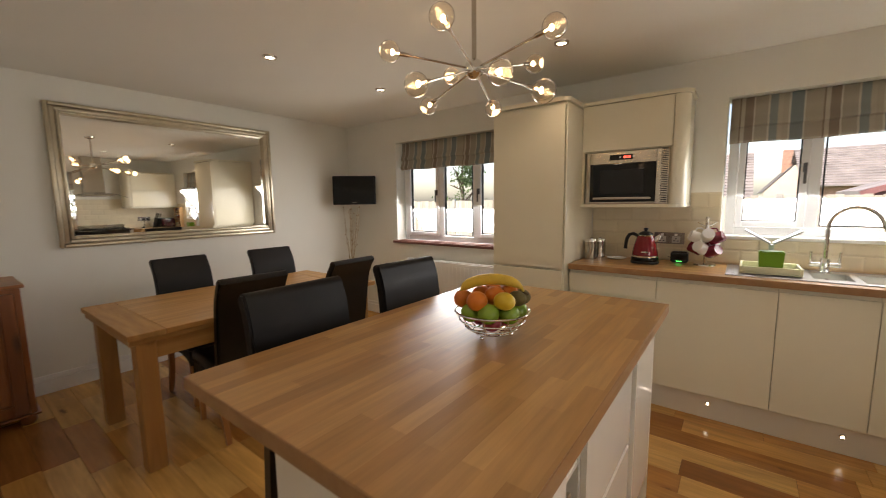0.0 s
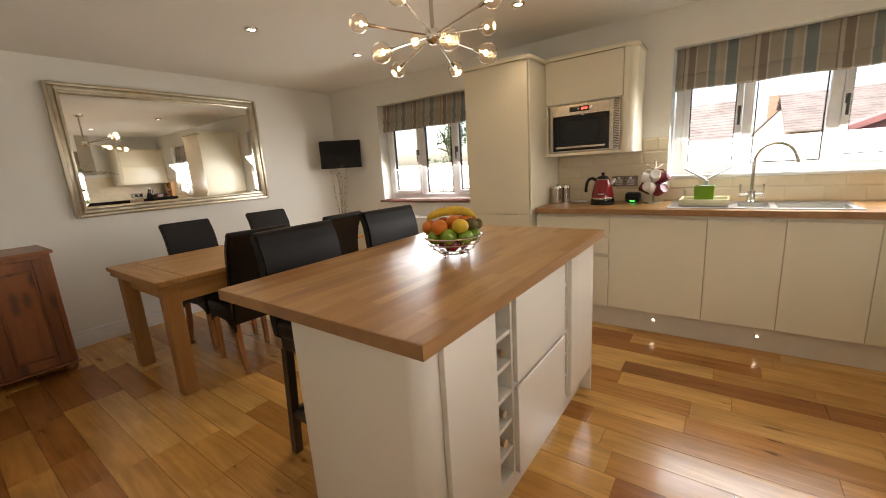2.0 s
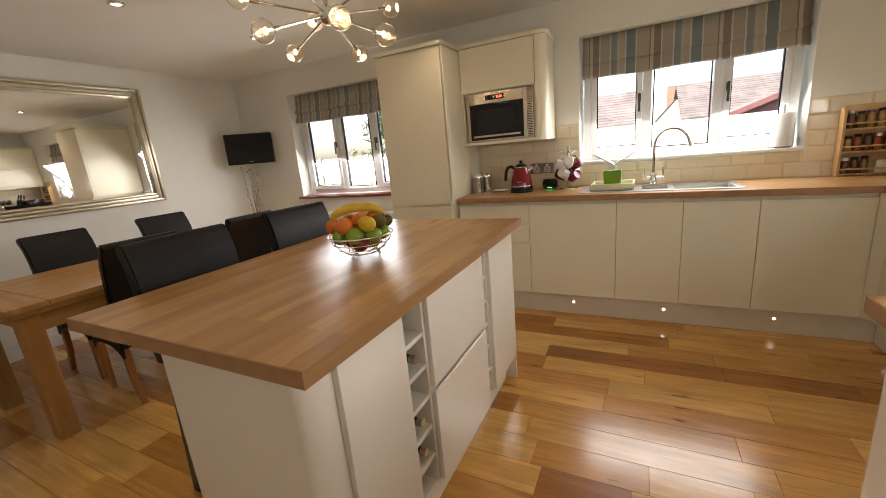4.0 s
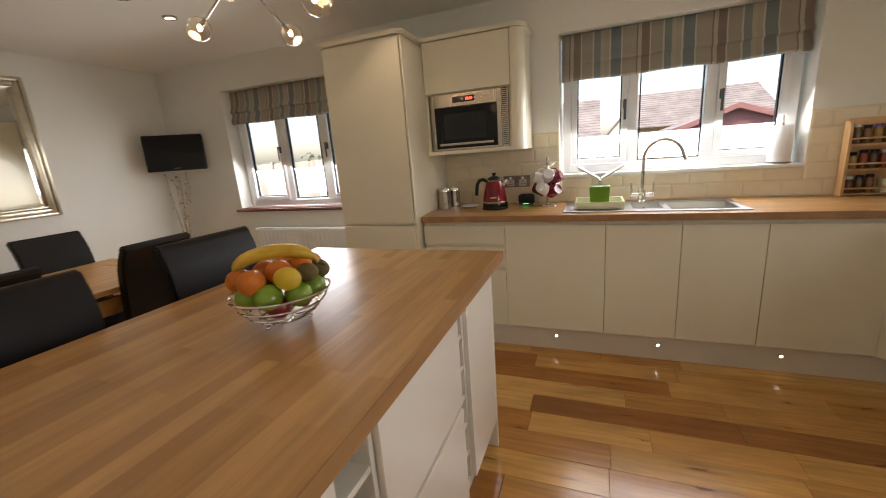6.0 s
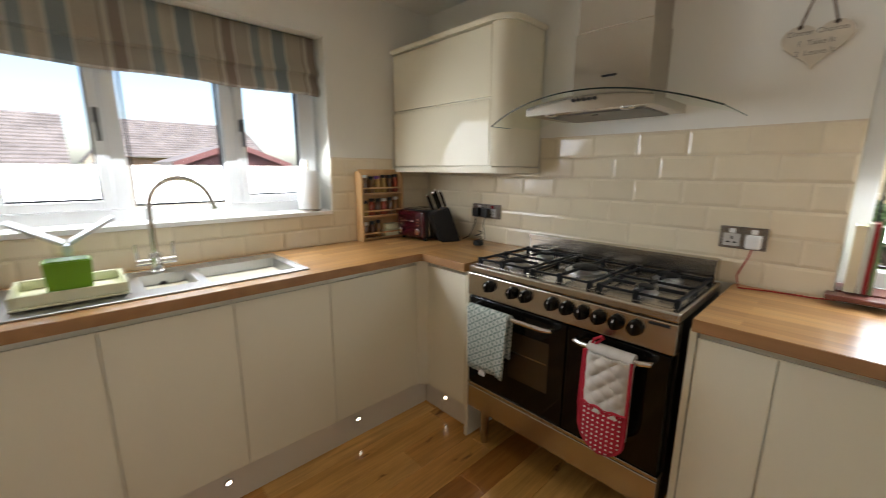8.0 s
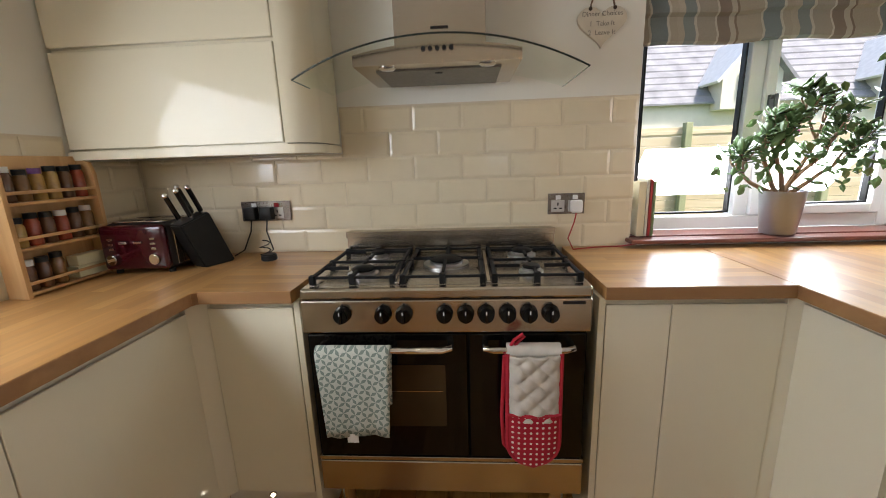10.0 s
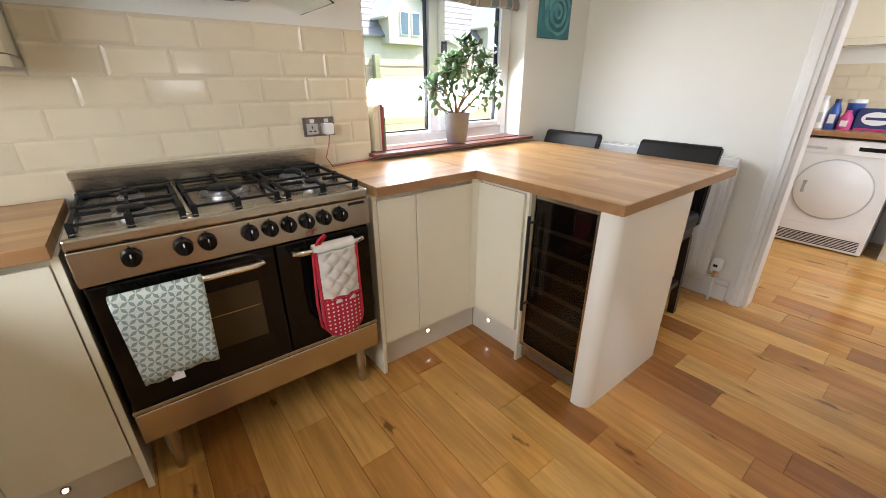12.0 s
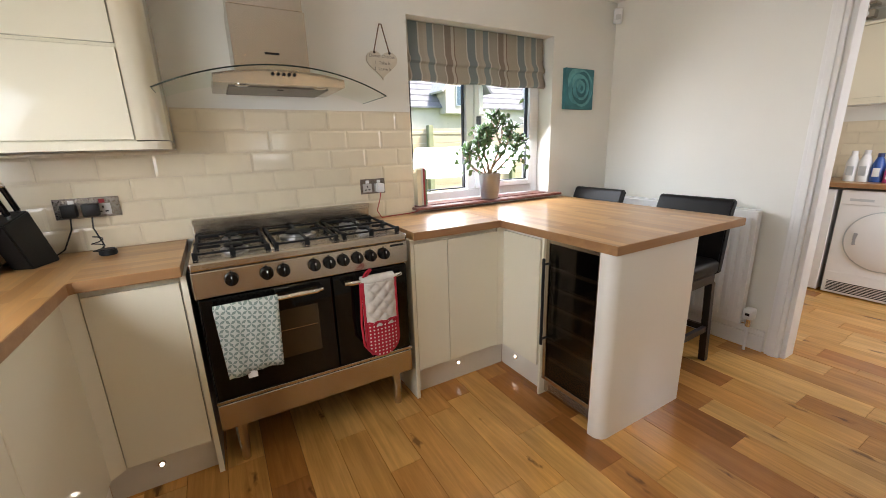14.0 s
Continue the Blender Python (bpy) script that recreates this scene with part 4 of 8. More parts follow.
for y0, y1 in ((0.847, 1.140), (1.292, 1.795), (1.888, 2.228)):
    part("cabinet_body", box(IB + 0.02, y0, 0.14, FX - 0.021, y1, WB - 0.003), IVORY, isl)
for y0, y1 in ((1.141, 1.291), (1.796, 1.887)):
    part("rack_back", box(IB + 0.02, y0, 0.14, FX - 0.266, y1, WB - 0.003), IVORY, isl)
part("base", box(IB + 0.09, 0.853, 0.0, FX - 0.061, 2.222, 0.139), IVORY, isl)
front_e(isl, "door", 0.857, 1.142, 0.15, ZD, FX, IVORY, -1)
front_e(isl, "drawer_front", 1.290, 1.797, 0.15, 0.515, FX, IVORY, -1)
front_e(isl, "drawer_front", 1.290, 1.797, 0.535, ZD, FX, IVORY, -1)
front_e(isl, "door", 1.888, 2.226, 0.15, ZD, FX, IVORY, -1)
for y0, y1 in ((1.146, 1.286), (1.801, 1.884)):
    rk = part("bottle_rack", boxes([(FX - 0.265, y0, 0.15, FX - 0.016, y0 + 0.014, ZD), (FX - 0.265, y1 - 0.014, 0.15, FX - 0.016, y1, ZD)]), IVORY, isl)
    for k in range(7):
        z = 0.15 + k * (ZD - 0.168) / 6
        part("rack_shelf", box(FX - 0.264, y0 + 0.0145, z, FX - 0.018, y1 - 0.0145, z + 0.016, 0.002), IVORY, rk)


# ---- dining corner ----
def dining_table():
    t = thing("dining_table", (-2.41, 1.69, 0), "golden oak extending dining table with square legs", "dining table")
    x0, x1, y0, y1, zt = -2.90, -1.955, 0.875, 2.50, 0.767
    part("tabletop", box(x0 + 0.001, y0 + 0.165, zt - 0.03, x1 - 0.001, y1 - 0.165, zt, 0.003), OAK_Y, t)
    part("end_board", box(x0, y0, zt - 0.03, x1, y0 + 0.162, zt, 0.004), OAK_X, t)
    part("end_board", box(x0, y1 - 0.162, zt - 0.03, x1, y1, zt, 0.004), OAK_X, t)
    part("extension_leaf", box(x0 + 0.03, y0 + 0.01, zt - 0.062, x1 - 0.03, y0 + 0.5, zt - 0.034, 0.003), OAK_Y, t)
    part("apron", box(x0 + 0.12, y0 + 0.085, zt - 0.16, x1 - 0.12, y0 + 0.11, zt - 0.064, 0.002), OAK_X, t)
    part("apron", box(x0 + 0.12, y1 - 0.11, zt - 0.16, x1 - 0.12, y1 - 0.085, zt - 0.064, 0.002), OAK_X, t)
    part("apron", box(x0 + 0.06, y0 + 0.13, zt - 0.16, x0 + 0.085, y1 - 0.13, zt - 0.064, 0.002), OAK_Y, t)
    part("apron", box(x1 - 0.085, y0 + 0.13, zt - 0.16, x1 - 0.06, y1 - 0.13, zt - 0.064, 0.002), OAK_Y, t)
    for lx in (x0 + 0.05, x1 - 0.14):
        for ly in (y0 + 0.04, y1 - 0.13):
            part("leg", box(lx, ly, 0, lx + 0.09, ly + 0.09, zt - 0.063, 0.005), OAK_Z, t)


dining_table()


def cushion(x0, y0, z0, x1, y1, z1, r=0.03):
    return box(x0, y0, z0, x1, y1, z1, r, 4)


def back_slab(w, y0, z0, z1, lean, thick, roll):
    """A padded back, leaning to -y, its top rolled backwards."""
    side = []
    k = 12
    for i in range(k + 1):
        f = i / k
        y = y0 - lean * f - roll * max(0, f - 0.75) ** 2 * 16
        side.append((y, z0 + (z1 - z0) * f))
    outer = [(y + thick / 2 * (0.85 if i == 0 else 1), z) for i, (y, z) in enumerate(side)]
    inner = [(y - thick / 2 * (0.85 if i == 0 else 1), z) for i, (y, z) in enumerate(side)]
    ty, tz = side[-1]
    cap = [(ty + thick / 2 * math.cos(a), tz + thick / 2 * math.sin(a)) for a in [math.pi * i / 6 for i in range(1, 6)]]
    bm = extrude_x(outer + cap + inner[::-1], -w / 2, w / 2)
    bmesh.ops.bevel(bm, geom=[e for e in bm.edges if abs(e.verts[0].co.x - e.verts[1].co.x) < 1e-6 and len(e.link_faces) == 2 and e.calc_face_angle(0) > 1], offset=0.008, segments=2, affect="EDGES")
    return bm


def dining_chair():
    """At the origin, facing +y; the leather falls below the seat in a shallow arch."""
    c = thing("dining_chair", (0, 0, 0), "black leather high-backed dining chair at the oak table", "chair", "chairs round the table")
    part("seat", cushion(-0.20, -0.20, 0.40, 0.20, 0.23, 0.475), LEATHER, c, "", True)
    part("backrest", back_slab(0.39, -0.185, 0.36, 0.972, 0.10, 0.055, 0.045), LEATHER, c, "", True)
    for sx in (-1, 1):
        drop = [(-0.19, 0.30), (-0.15, 0.335), (-0.06, 0.365), (0.08, 0.368), (0.16, 0.345), (0.215, 0.305), (0.215, 0.405), (-0.19, 0.405)]
        part("side_skirt", extrude_x(drop, sx * 0.187 - 0.008, sx * 0.187 + 0.008), LEATHER, c)
    part("front_skirt", extrude_y([(-0.178, 0.31), (-0.10, 0.36), (0.10, 0.36), (0.178, 0.31), (0.178, 0.405), (-0.178, 0.405)], 0.20, 0.215), LEATHER, c)
    for sx in (-1, 1):
        part("leg", tube([(sx * 0.17, 0.19, 0.40), (sx * 0.17, 0.19, 0.0)], 0.026, 4, True, 0.019), CHERRY, c, "orange-stained wooden leg")
        part("leg", tube([(sx * 0.17, -0.165, 0.40), (sx * 0.17, -0.18, 0.18), (sx * 0.17, -0.235, 0.0)], 0.026, 4, True, 0.019), CHERRY, c, "orange-stained wooden leg")
    return c


ch = dining_chair()
ch.matrix_basis = pose(-2.15, 1.47, 0, 0, 0, 86)
for x, y, a in ((-2.17, 2.175, 92), (-2.77, 1.52, -88), (-2.74, 2.22, -92)):
    copy_thing(ch, pose(x, y, 0, 0, 0, a))


def bar_stool(h, seat):
    """At the origin, facing +y; h is its height and seat that of the cushion's top."""
    s = thing("bar_stool", (0, 0, 0), "black leather bar stool with dark wooden legs", "bar stool", "bar stools")
    part("seat", cushion(-0.21, -0.19, seat - 0.09, 0.21, 0.20, seat, 0.03), LEATHER, s, "", True)
    part("backrest", back_slab(0.425, -0.175, seat - 0.085, h - 0.028, 0.05, 0.055, 0.02), LEATHER, s, "", True)
    part("seat_frame", box(-0.195, -0.175, seat - 0.145, 0.195, 0.19, seat - 0.0905, 0.004), ESPRESSO, s)
    for sx in (-1, 1):
        part("leg", tube([(sx * 0.18, 0.17, seat - 0.145), (sx * 0.185, 0.18, 0.0)], 0.027, 4), ESPRESSO, s)
        part("leg", tube([(sx * 0.18, -0.16, seat - 0.145), (sx * 0.185, -0.20, 0.0)], 0.027, 4), ESPRESSO, s)
        part("stretcher", box(sx * 0.183 - 0.011, -0.165, 0.20, sx * 0.183 + 0.011, 0.16, 0.235), ESPRESSO, s)
    part("stretcher", box(-0.165, 0.158, 0.28, 0.165, 0.18, 0.315), ESPRESSO, s)
    part("stretcher", box(-0.165, -0.19, 0.20, 0.165, -0.168, 0.235), ESPRESSO, s)
    return s


bs = bar_stool(1.09, 0.70)
bs.matrix_basis = pose(-0.745, 1.19, 0, 0, 0, -90)
copy_thing(bs, pose(-0.80, 1.875, 0, 0, 0, -92))
bs = bar_stool(1.0, 0.66)
bs.matrix_basis = pose(2.21, 0.425, 0, 0, 0, 0)
copy_thing(bs, pose(1.505, 0.420, 0, 0, 0, 2))


def wall_mirror():
    y0, y1, z0, z1 = 0.935, 2.655, 1.088, 2.172
    m = thing("wall_mirror", (XW, (y0 + y1) / 2, z0), "large rectangular mirror in a stepped champagne silver frame", "mirror")
    for i, (o, w, d) in enumerate(((0.0, 0.028, 0.040), (0.0285, 0.034, 0.030), (0.063, 0.022, 0.046))):
        a0, a1, b0, b1 = y0 + o, y1 - o, z0 + o, z1 - o
        x = XW + 0.001
        rows = [(x, a0, b0, x + d, a0 + w, b1), (x, a1 - w, b0, x + d, a1, b1), (x, a0 + w, b0, x + d, a1 - w, b0 + w), (x, a0 + w, b1 - w, x + d, a1 - w, b1)]
        part("frame_moulding", boxes(rows, 0.007), SILVER, m, "", True)
    o = 0.0852
    part("mirror_glass", box(XW + 0.002, y0 + o, z0 + o, XW + 0.016, y1 - o, z1 - o), MIRROR, m, "silvered mirror glass")
    bev = bmesh.new()
    q = 0.03
    outer = [(y0 + o, z0 + o), (y1 - o, z0 + o), (y1 - o, z1 - o), (y0 + o, z1 - o)]
    inner = [(y0 + o + q, z0 + o + q), (y1 - o - q, z0 + o + q), (y1 - o - q, z1 - o - q), (y0 + o + q, z1 - o - q)]
    vo = [bev.verts.new((XW + 0.017, a, b)) for a, b in outer]
    vi = [bev.verts.new((XW + 0.0195, a, b)) for a, b in inner]
    for i in range(4):
        bev.faces.new((vo[i], vo[(i + 1) % 4], vi[(i + 1) % 4], vi[i]))
    bev.faces.new(vi)
    part("bevelled_glass", bev, MIRROR, m, "bevelled mirror face")


wall_mirror()


def pine_cupboard():
    x0, x1, y0, y1, h = XW + 0.012, -3.195, -0.12, 0.675, 0.92
    c = thing("pine_cupboard", ((x0 + x1) / 2, (y0 + y1) / 2, 0), "low antique pine cupboard with two panelled doors", "cupboard")
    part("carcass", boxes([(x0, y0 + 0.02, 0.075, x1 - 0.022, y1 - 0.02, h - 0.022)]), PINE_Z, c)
    part("top", box(x0, y0, h - 0.0215, x1 + 0.015, y1, h, 0.006), PINE_Y, c)
    part("base_moulding", box(x0, y0 + 0.002, 0.062, x1 + 0.012, y1 - 0.002, 0.0745, 0.004), PINE_Y, c)
    for fx in (x0 + 0.05, x1 - 0.045):
        for fy in (y0 + 0.06, y1 - 0.06):
            part("bun_foot", lathe([(0, 0.0005), (0.03, 0.0005), (0.042, 0.02), (0.042, 0.04), (0.03, 0.0615), (0, 0.0615)], (fx, fy, 0), 20), PINE_Z, c, "turned bun foot", True)
    part("face_frame", boxes([(x1 - 0.0215, y0 + 0.02, 0.0755, x1 - 0.001, y0 + 0.05, h - 0.0225), (x1 - 0.0215, y1 - 0.05, 0.0755, x1 - 0.001, y1 - 0.02, h - 0.0225), (x1 - 0.0215, y0 + 0.05, h - 0.05, x1 - 0.001, y1 - 0.05, h - 0.0225)], 0.002), PINE_Z, c)
    mid = (y0 + y1) / 2
    for a, b, knob in ((y0 + 0.052, mid - 0.003, mid - 0.04), (mid + 0.003, y1 - 0.052, mid + 0.04)):
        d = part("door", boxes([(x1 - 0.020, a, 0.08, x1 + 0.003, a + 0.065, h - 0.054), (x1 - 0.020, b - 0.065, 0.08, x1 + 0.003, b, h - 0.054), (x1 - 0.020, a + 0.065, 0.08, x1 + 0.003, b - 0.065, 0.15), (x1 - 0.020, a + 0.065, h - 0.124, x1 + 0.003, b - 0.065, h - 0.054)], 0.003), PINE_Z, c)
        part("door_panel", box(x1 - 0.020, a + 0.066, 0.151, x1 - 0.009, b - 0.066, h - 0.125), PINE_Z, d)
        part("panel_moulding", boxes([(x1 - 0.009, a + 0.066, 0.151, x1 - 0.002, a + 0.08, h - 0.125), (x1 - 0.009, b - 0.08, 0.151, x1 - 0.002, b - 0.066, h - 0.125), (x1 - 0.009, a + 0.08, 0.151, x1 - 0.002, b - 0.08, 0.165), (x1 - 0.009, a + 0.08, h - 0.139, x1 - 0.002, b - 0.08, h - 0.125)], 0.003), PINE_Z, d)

    p = thing("pen", (x1 - 0.06, 0.10, h), "red pen with a gold cap on the pine cupboard", "pen")
    part("barrel", tube([(x1 - 0.06, 0.02, h + 0.0075), (x1 - 0.05, 0.115, h + 0.0075)], 0.007, 10), RED, p, "", True)
    part("cap", tube([(x1 - 0.05, 0.1155, h + 0.0075), (x1 - 0.044, 0.17, h + 0.0075)], 0.0074, 10), SILVER, p, "gold metal cap", True)


pine_cupboard()


def television():
    """On a swing arm in the corner, facing the table."""
    t = thing("television", (0, 0, 0), "small black flat-screen television on a corner bracket", "television")
    part("case", box(-0.255, -0.03, -0.172, 0.255, 0.02, 0.172, 0.01, 3), BLACKM, t, "", True)
    part("screen", box(-0.238, -0.0335, -0.140, 0.238, -0.0305, 0.155), BLACK, t, "dark glossy screen")
    part("speaker_bar", box(-0.235, -0.034, -0.163, 0.235, -0.0306, -0.140, 0.001), BLACK, t)
    part("badge", box(-0.025, -0.0355, -0.152, 0.025, -0.0342, -0.147), STEEL, t)
    part("bracket_arm", join(box(-0.05, 0.021, -0.05, 0.05, 0.035, 0.05, 0.002), box(-0.015, 0.035, -0.015, 0.015, 0.22, 0.015, 0.002), box(-0.03, 0.22, -0.08, 0.03, 0.235, 0.08, 0.002)), BLACKM, t, "black metal bracket arm")
    t.matrix_basis = pose(-3.38, 3.53, 1.552, -4, 0, 43)
    return t


television()


def chandelier():
    hub = Vector((-0.560, 1.822, 1.958))
    c = thing("chandelier", hub, "chrome sputnik chandelier with clear globe bulbs, lit", "chandelier")
    part("rod", cyl((hub.x, hub.y, hub.z), 0.010, ZC - hub.z - 0.02), STEEL, c, "", True)
    part("ceiling_rose", lathe([(0, 0), (0.03, 0.0), (0.055, 0.012), (0.06, 0.03), (0, 0.03)], (hub.x, hub.y, ZC - 0.031)), CHROME, c, "", True)
    part("hub", ball(hub, 0.043, 3), CHROME, c, "", True)
    clear = glass("clear_bulb_glass", (1.0, 0.96, 0.90), 0.0, False)
    dirs = ARMS
    for i, (az, el, reach) in enumerate(dirs):
        d = Vector((math.cos(radians(el)) * math.cos(radians(az)), math.cos(radians(el)) * math.sin(radians(az)), math.sin(radians(el))))
        end = hub + d * reach
        a = part("arm", join(tube([hub + d * 0.04, end - d * 0.080], 0.0045, 8), tube([end - d * 0.080, end - d * 0.040], 0.009, 10)), STEEL, c, "", True)
        g = part("bulb", ball(end, 0.044, 3), clear, a, "clear glass globe bulb", True)
        sh = g.modifiers.new("wall", "SOLIDIFY")
        sh.thickness = 0.0012
        part("filament", join(tube([end - d * 0.039, end - d * 0.02], 0.004, 6), ball(end - d * 0.012, 0.009, 2, (1, 1, 1.5))), WARM, a, "glowing filament")
        lamp("bulb_light", "POINT", Matrix.Translation(end + d * 0.062), 0.075, (1.0, 0.70, 0.40), radius=0.03)


ARMS = [(226, 9, 0.36), (269, -21, 0.40), (159, -10, 0.40), (140, 13, 0.40), (108, -11, 0.40), (316, -19, 0.40), (74, 14, 0.40), (346, -25, 0.40), (347, 6, 0.40), (287, 7, 0.40)]
chandelier()

# The last three lie out of view: added downlights, their places guessed.
for x, y, watts in ((-2.14, 1.815, 2.6), (-2.13, 2.80, 2.6), (-0.555, 2.81, 2.6), (-0.60, 0.62, 2.6), (1.15, 2.35, 2.1), (1.15, 0.9, 0.9)):
    d = thing("downlight", (x, y, ZC - 0.012), "small round chrome recessed downlight, lit", "downlight", "downlights")
    part("bezel", lathe([(0.028, 0.0115), (0.028, 0.006), (0.034, 0.0), (0.043, 0.002), (0.046, 0.0115)], (x, y, ZC - 0.012)), STEEL, d, "", True)
    part("lens", cyl((x, y, ZC - 0.008), 0.027, 0.007), LED, d, "glowing lens")
    lamp("downlight_beam", "SPOT", look((x, y, ZC - 0.02), (x, y + 0.001, 0)), watts, (1.0, 0.83, 0.62), radius=0.03, spot=radians(82 if x > 1 and y > 2 else 110))


# ---- range cooker ----
def range_cooker():
    y0, y1, xf, zt = 1.931, 2.825, 1.905, 0.937
    c = thing("range_cooker", (2.18, 2.38, 0), "stainless steel range cooker with two black ovens", "range cooker")
    part("body", box(xf + 0.05, y0 + 0.004, 0.19, XE - 0.03, y1 - 0.004, 0.90), BLACKM, c)
    part("hob_plate", box(xf, y0, 0.902, XE - 0.03, y1, zt, 0.008, 3), STEEL, c, "brushed steel hob plate")
    cp = part("control_panel", box(xf - 0.004, y0 + 0.002, 0.795, xf + 0.049, y1 - 0.002, 0.901, 0.004), STEEL, c, "brushed steel control panel")
    for ky in (2.690, 2.563, 2.498, 2.374, 2.310, 2.248, 2.184, 2.121, 2.057):
        k = part("knob", join(cyl((xf - 0.033, ky, 0.858), 0.0225, 0.029, 0.0275, 24, "X", 0.004), box(xf - 0.041, ky - 0.0045, 0.838, xf - 0.032, ky + 0.0045, 0.878, 0.002)), BLACK, cp, "glossy black knob", True)
        part("knob_pointer", box(xf - 0.0418, ky - 0.0014, 0.866, xf - 0.0411, ky + 0.0014, 0.876), WHITE, cp, "white pointer line")
        part("knob_mark", box(xf - 0.0056, ky - 0.003, 0.886, xf - 0.0042, ky + 0.003, 0.891), BLACKM, cp)
    part("badge", box(xf - 0.0062, 1.955, 0.884, xf - 0.0042, 2.02, 0.893), BLACKM, cp, "plain dark badge")
    sb = part("splash_upstand", boxes([(XE - 0.075, y0 + 0.015, zt + 0.001, XE - 0.014, y1 - 0.015, 1.03)], 0.004), STEEL, c, "brushed steel upstand")
    for a, b, wx0, wx1 in ((2.309, 2.814, 2.378, 2.575), (1.942, 2.303, 0, 0)):
        d = part("oven_door", box(xf + 0.002, a, 0.345, xf + 0.048, b, 0.788, 0.004), DARKG, c, "black glass oven door")
        if wx1:
            part("oven_window", box(xf - 0.0002, wx0, 0.462, xf + 0.0018, wx1, 0.682), BROWNG, d, "brown tinted oven window")
            part("oven_rack", box(xf - 0.0016, wx0 + 0.01, 0.588, xf - 0.0004, wx1 - 0.01, 0.591), STEEL, d)
        h = [(xf + 0.004, b - 0.05, 0.755), (xf - 0.035, b - 0.052, 0.755), (xf - 0.045, b - 0.075, 0.755), (xf - 0.045, a + 0.075, 0.755), (xf - 0.035, a + 0.052, 0.755), (xf + 0.004, a + 0.05, 0.755)]
        part("door_handle", tube(h, 0.0105, 12), CHROME, d, "polished steel door handle", True)
    part("door_trim", boxes([(xf, y0 + 0.004, 0.328, xf + 0.047, y1 - 0.004, 0.342)], 0.002), STEEL, c)
    part("storage_drawer", box(xf + 0.0, y0 + 0.006, 0.205, xf + 0.049, y1 - 0.006, 0.325, 0.005), STEEL, c, "brushed steel drawer front")
    for lx in (xf + 0.06, XE - 0.12):
        for ly in (y0 + 0.075, y1 - 0.075):
            part("leg", lathe([(0.018, 0.0), (0.02, 0.02), (0.025, 0.2), (0, 0.2)], (lx, ly, 0)), STEEL, c, "", True)
    # burners and pan supports
    for bx, by, r in ((2.06, 2.66, 0.040), (2.30, 2.66, 0.030), (2.18, 2.38, 0.062), (2.06, 2.09, 0.030), (2.30, 2.09, 0.040)):
        bu = part("burner", lathe([(r * 1.35, 0.0), (r * 1.35, 0.008), (r, 0.012), (r, 0.018), (0, 0.018)], (bx, by, zt)), SINKS, c, "", True)
        part("burner_cap", lathe([(r * 0.95, 0.0), (r * 0.98, 0.006), (r * 0.8, 0.011), (0, 0.012)], (bx, by, zt + 0.0185)), IRON, bu, "matt black burner cap", True)
    for g0, g1 in ((2.540, 2.800), (2.255, 2.507), (1.957, 2.218)):
        gx0, gx1, z = xf + 0.055, XE - 0.105, zt + 0.016
        gm, bars = (g0 + g1) / 2, []
        for gy in (g0, g1):
            bars.append((gx0, gy - 0.006, z, gx1, gy + 0.006, z + 0.010))
        for gx in (gx0, gx1):
            bars.append((gx - 0.006, g0, z + 0.001, gx + 0.006, g1, z + 0.009))
        outer = abs(gm - 2.38) > 0.1
        if outer:
            bars.append(((gx0 + gx1) / 2 - 0.006, g0, z + 0.001, (gx0 + gx1) / 2 + 0.006, g1, z + 0.0105))
        for bx in ((2.06, 2.30) if outer else (2.18,)):
            reach = 0.105 if outer else 0.195
            for dx, dy in ((1, 0), (-1, 0), (0, 1), (0, -1)):
                p0, p1 = (0.040, reach) if dx else (0.040, 0.125)
                ax, bx2 = sorted((bx + dx * p0, bx + dx * p1)) if dx else (bx - 0.005, bx + 0.005)
                ay, by2 = sorted((gm + dy * p0, gm + dy * p1)) if dy else (gm - 0.005, gm + 0.005)
                bars.append((ax, ay, z + 0.003, bx2, by2, z + 0.015))
        for gx in (gx0, (gx0 + gx1) / 2, gx1):
            for gy in (g0, g1):
                bars.append((gx - 0.010, gy - 0.009, zt + 0.0005, gx + 0.010, gy + 0.009, z + 0.013))
        for gx in (gx0, gx1):
            bars.append((gx - 0.009, gm - 0.010, zt + 0.0005, gx + 0.009, gm + 0.010, z + 0.016))
        part("pan_support", boxes(bars, 0.0025), IRON, c, "cast iron pan support")
    for gy in (2.2365, 2.5235):
        part("hob_divider", box(xf + 0.040, gy - 0.008, zt + 0.0014, XE - 0.090, gy + 0.008, zt + 0.009, 0.003), STEEL, c, "raised steel strip between pan supports")
    part("upstand_lip", box(XE - 0.0815, y0 + 0.013, 1.006, XE - 0.0755, y1 - 0.013, 1.033, 0.002), STEEL, sb, "folded top lip")
    part("hob_well", box(xf + 0.035, y0 + 0.02, zt - 0.003, XE - 0.085, y1 - 0.02, zt + 0.0012, 0.001), mat("dull_hob_steel", (0.42, 0.39, 0.35), 0.25, 0.9, var=0.2, scale=9), c, "dull steel hob well")


range_cooker()


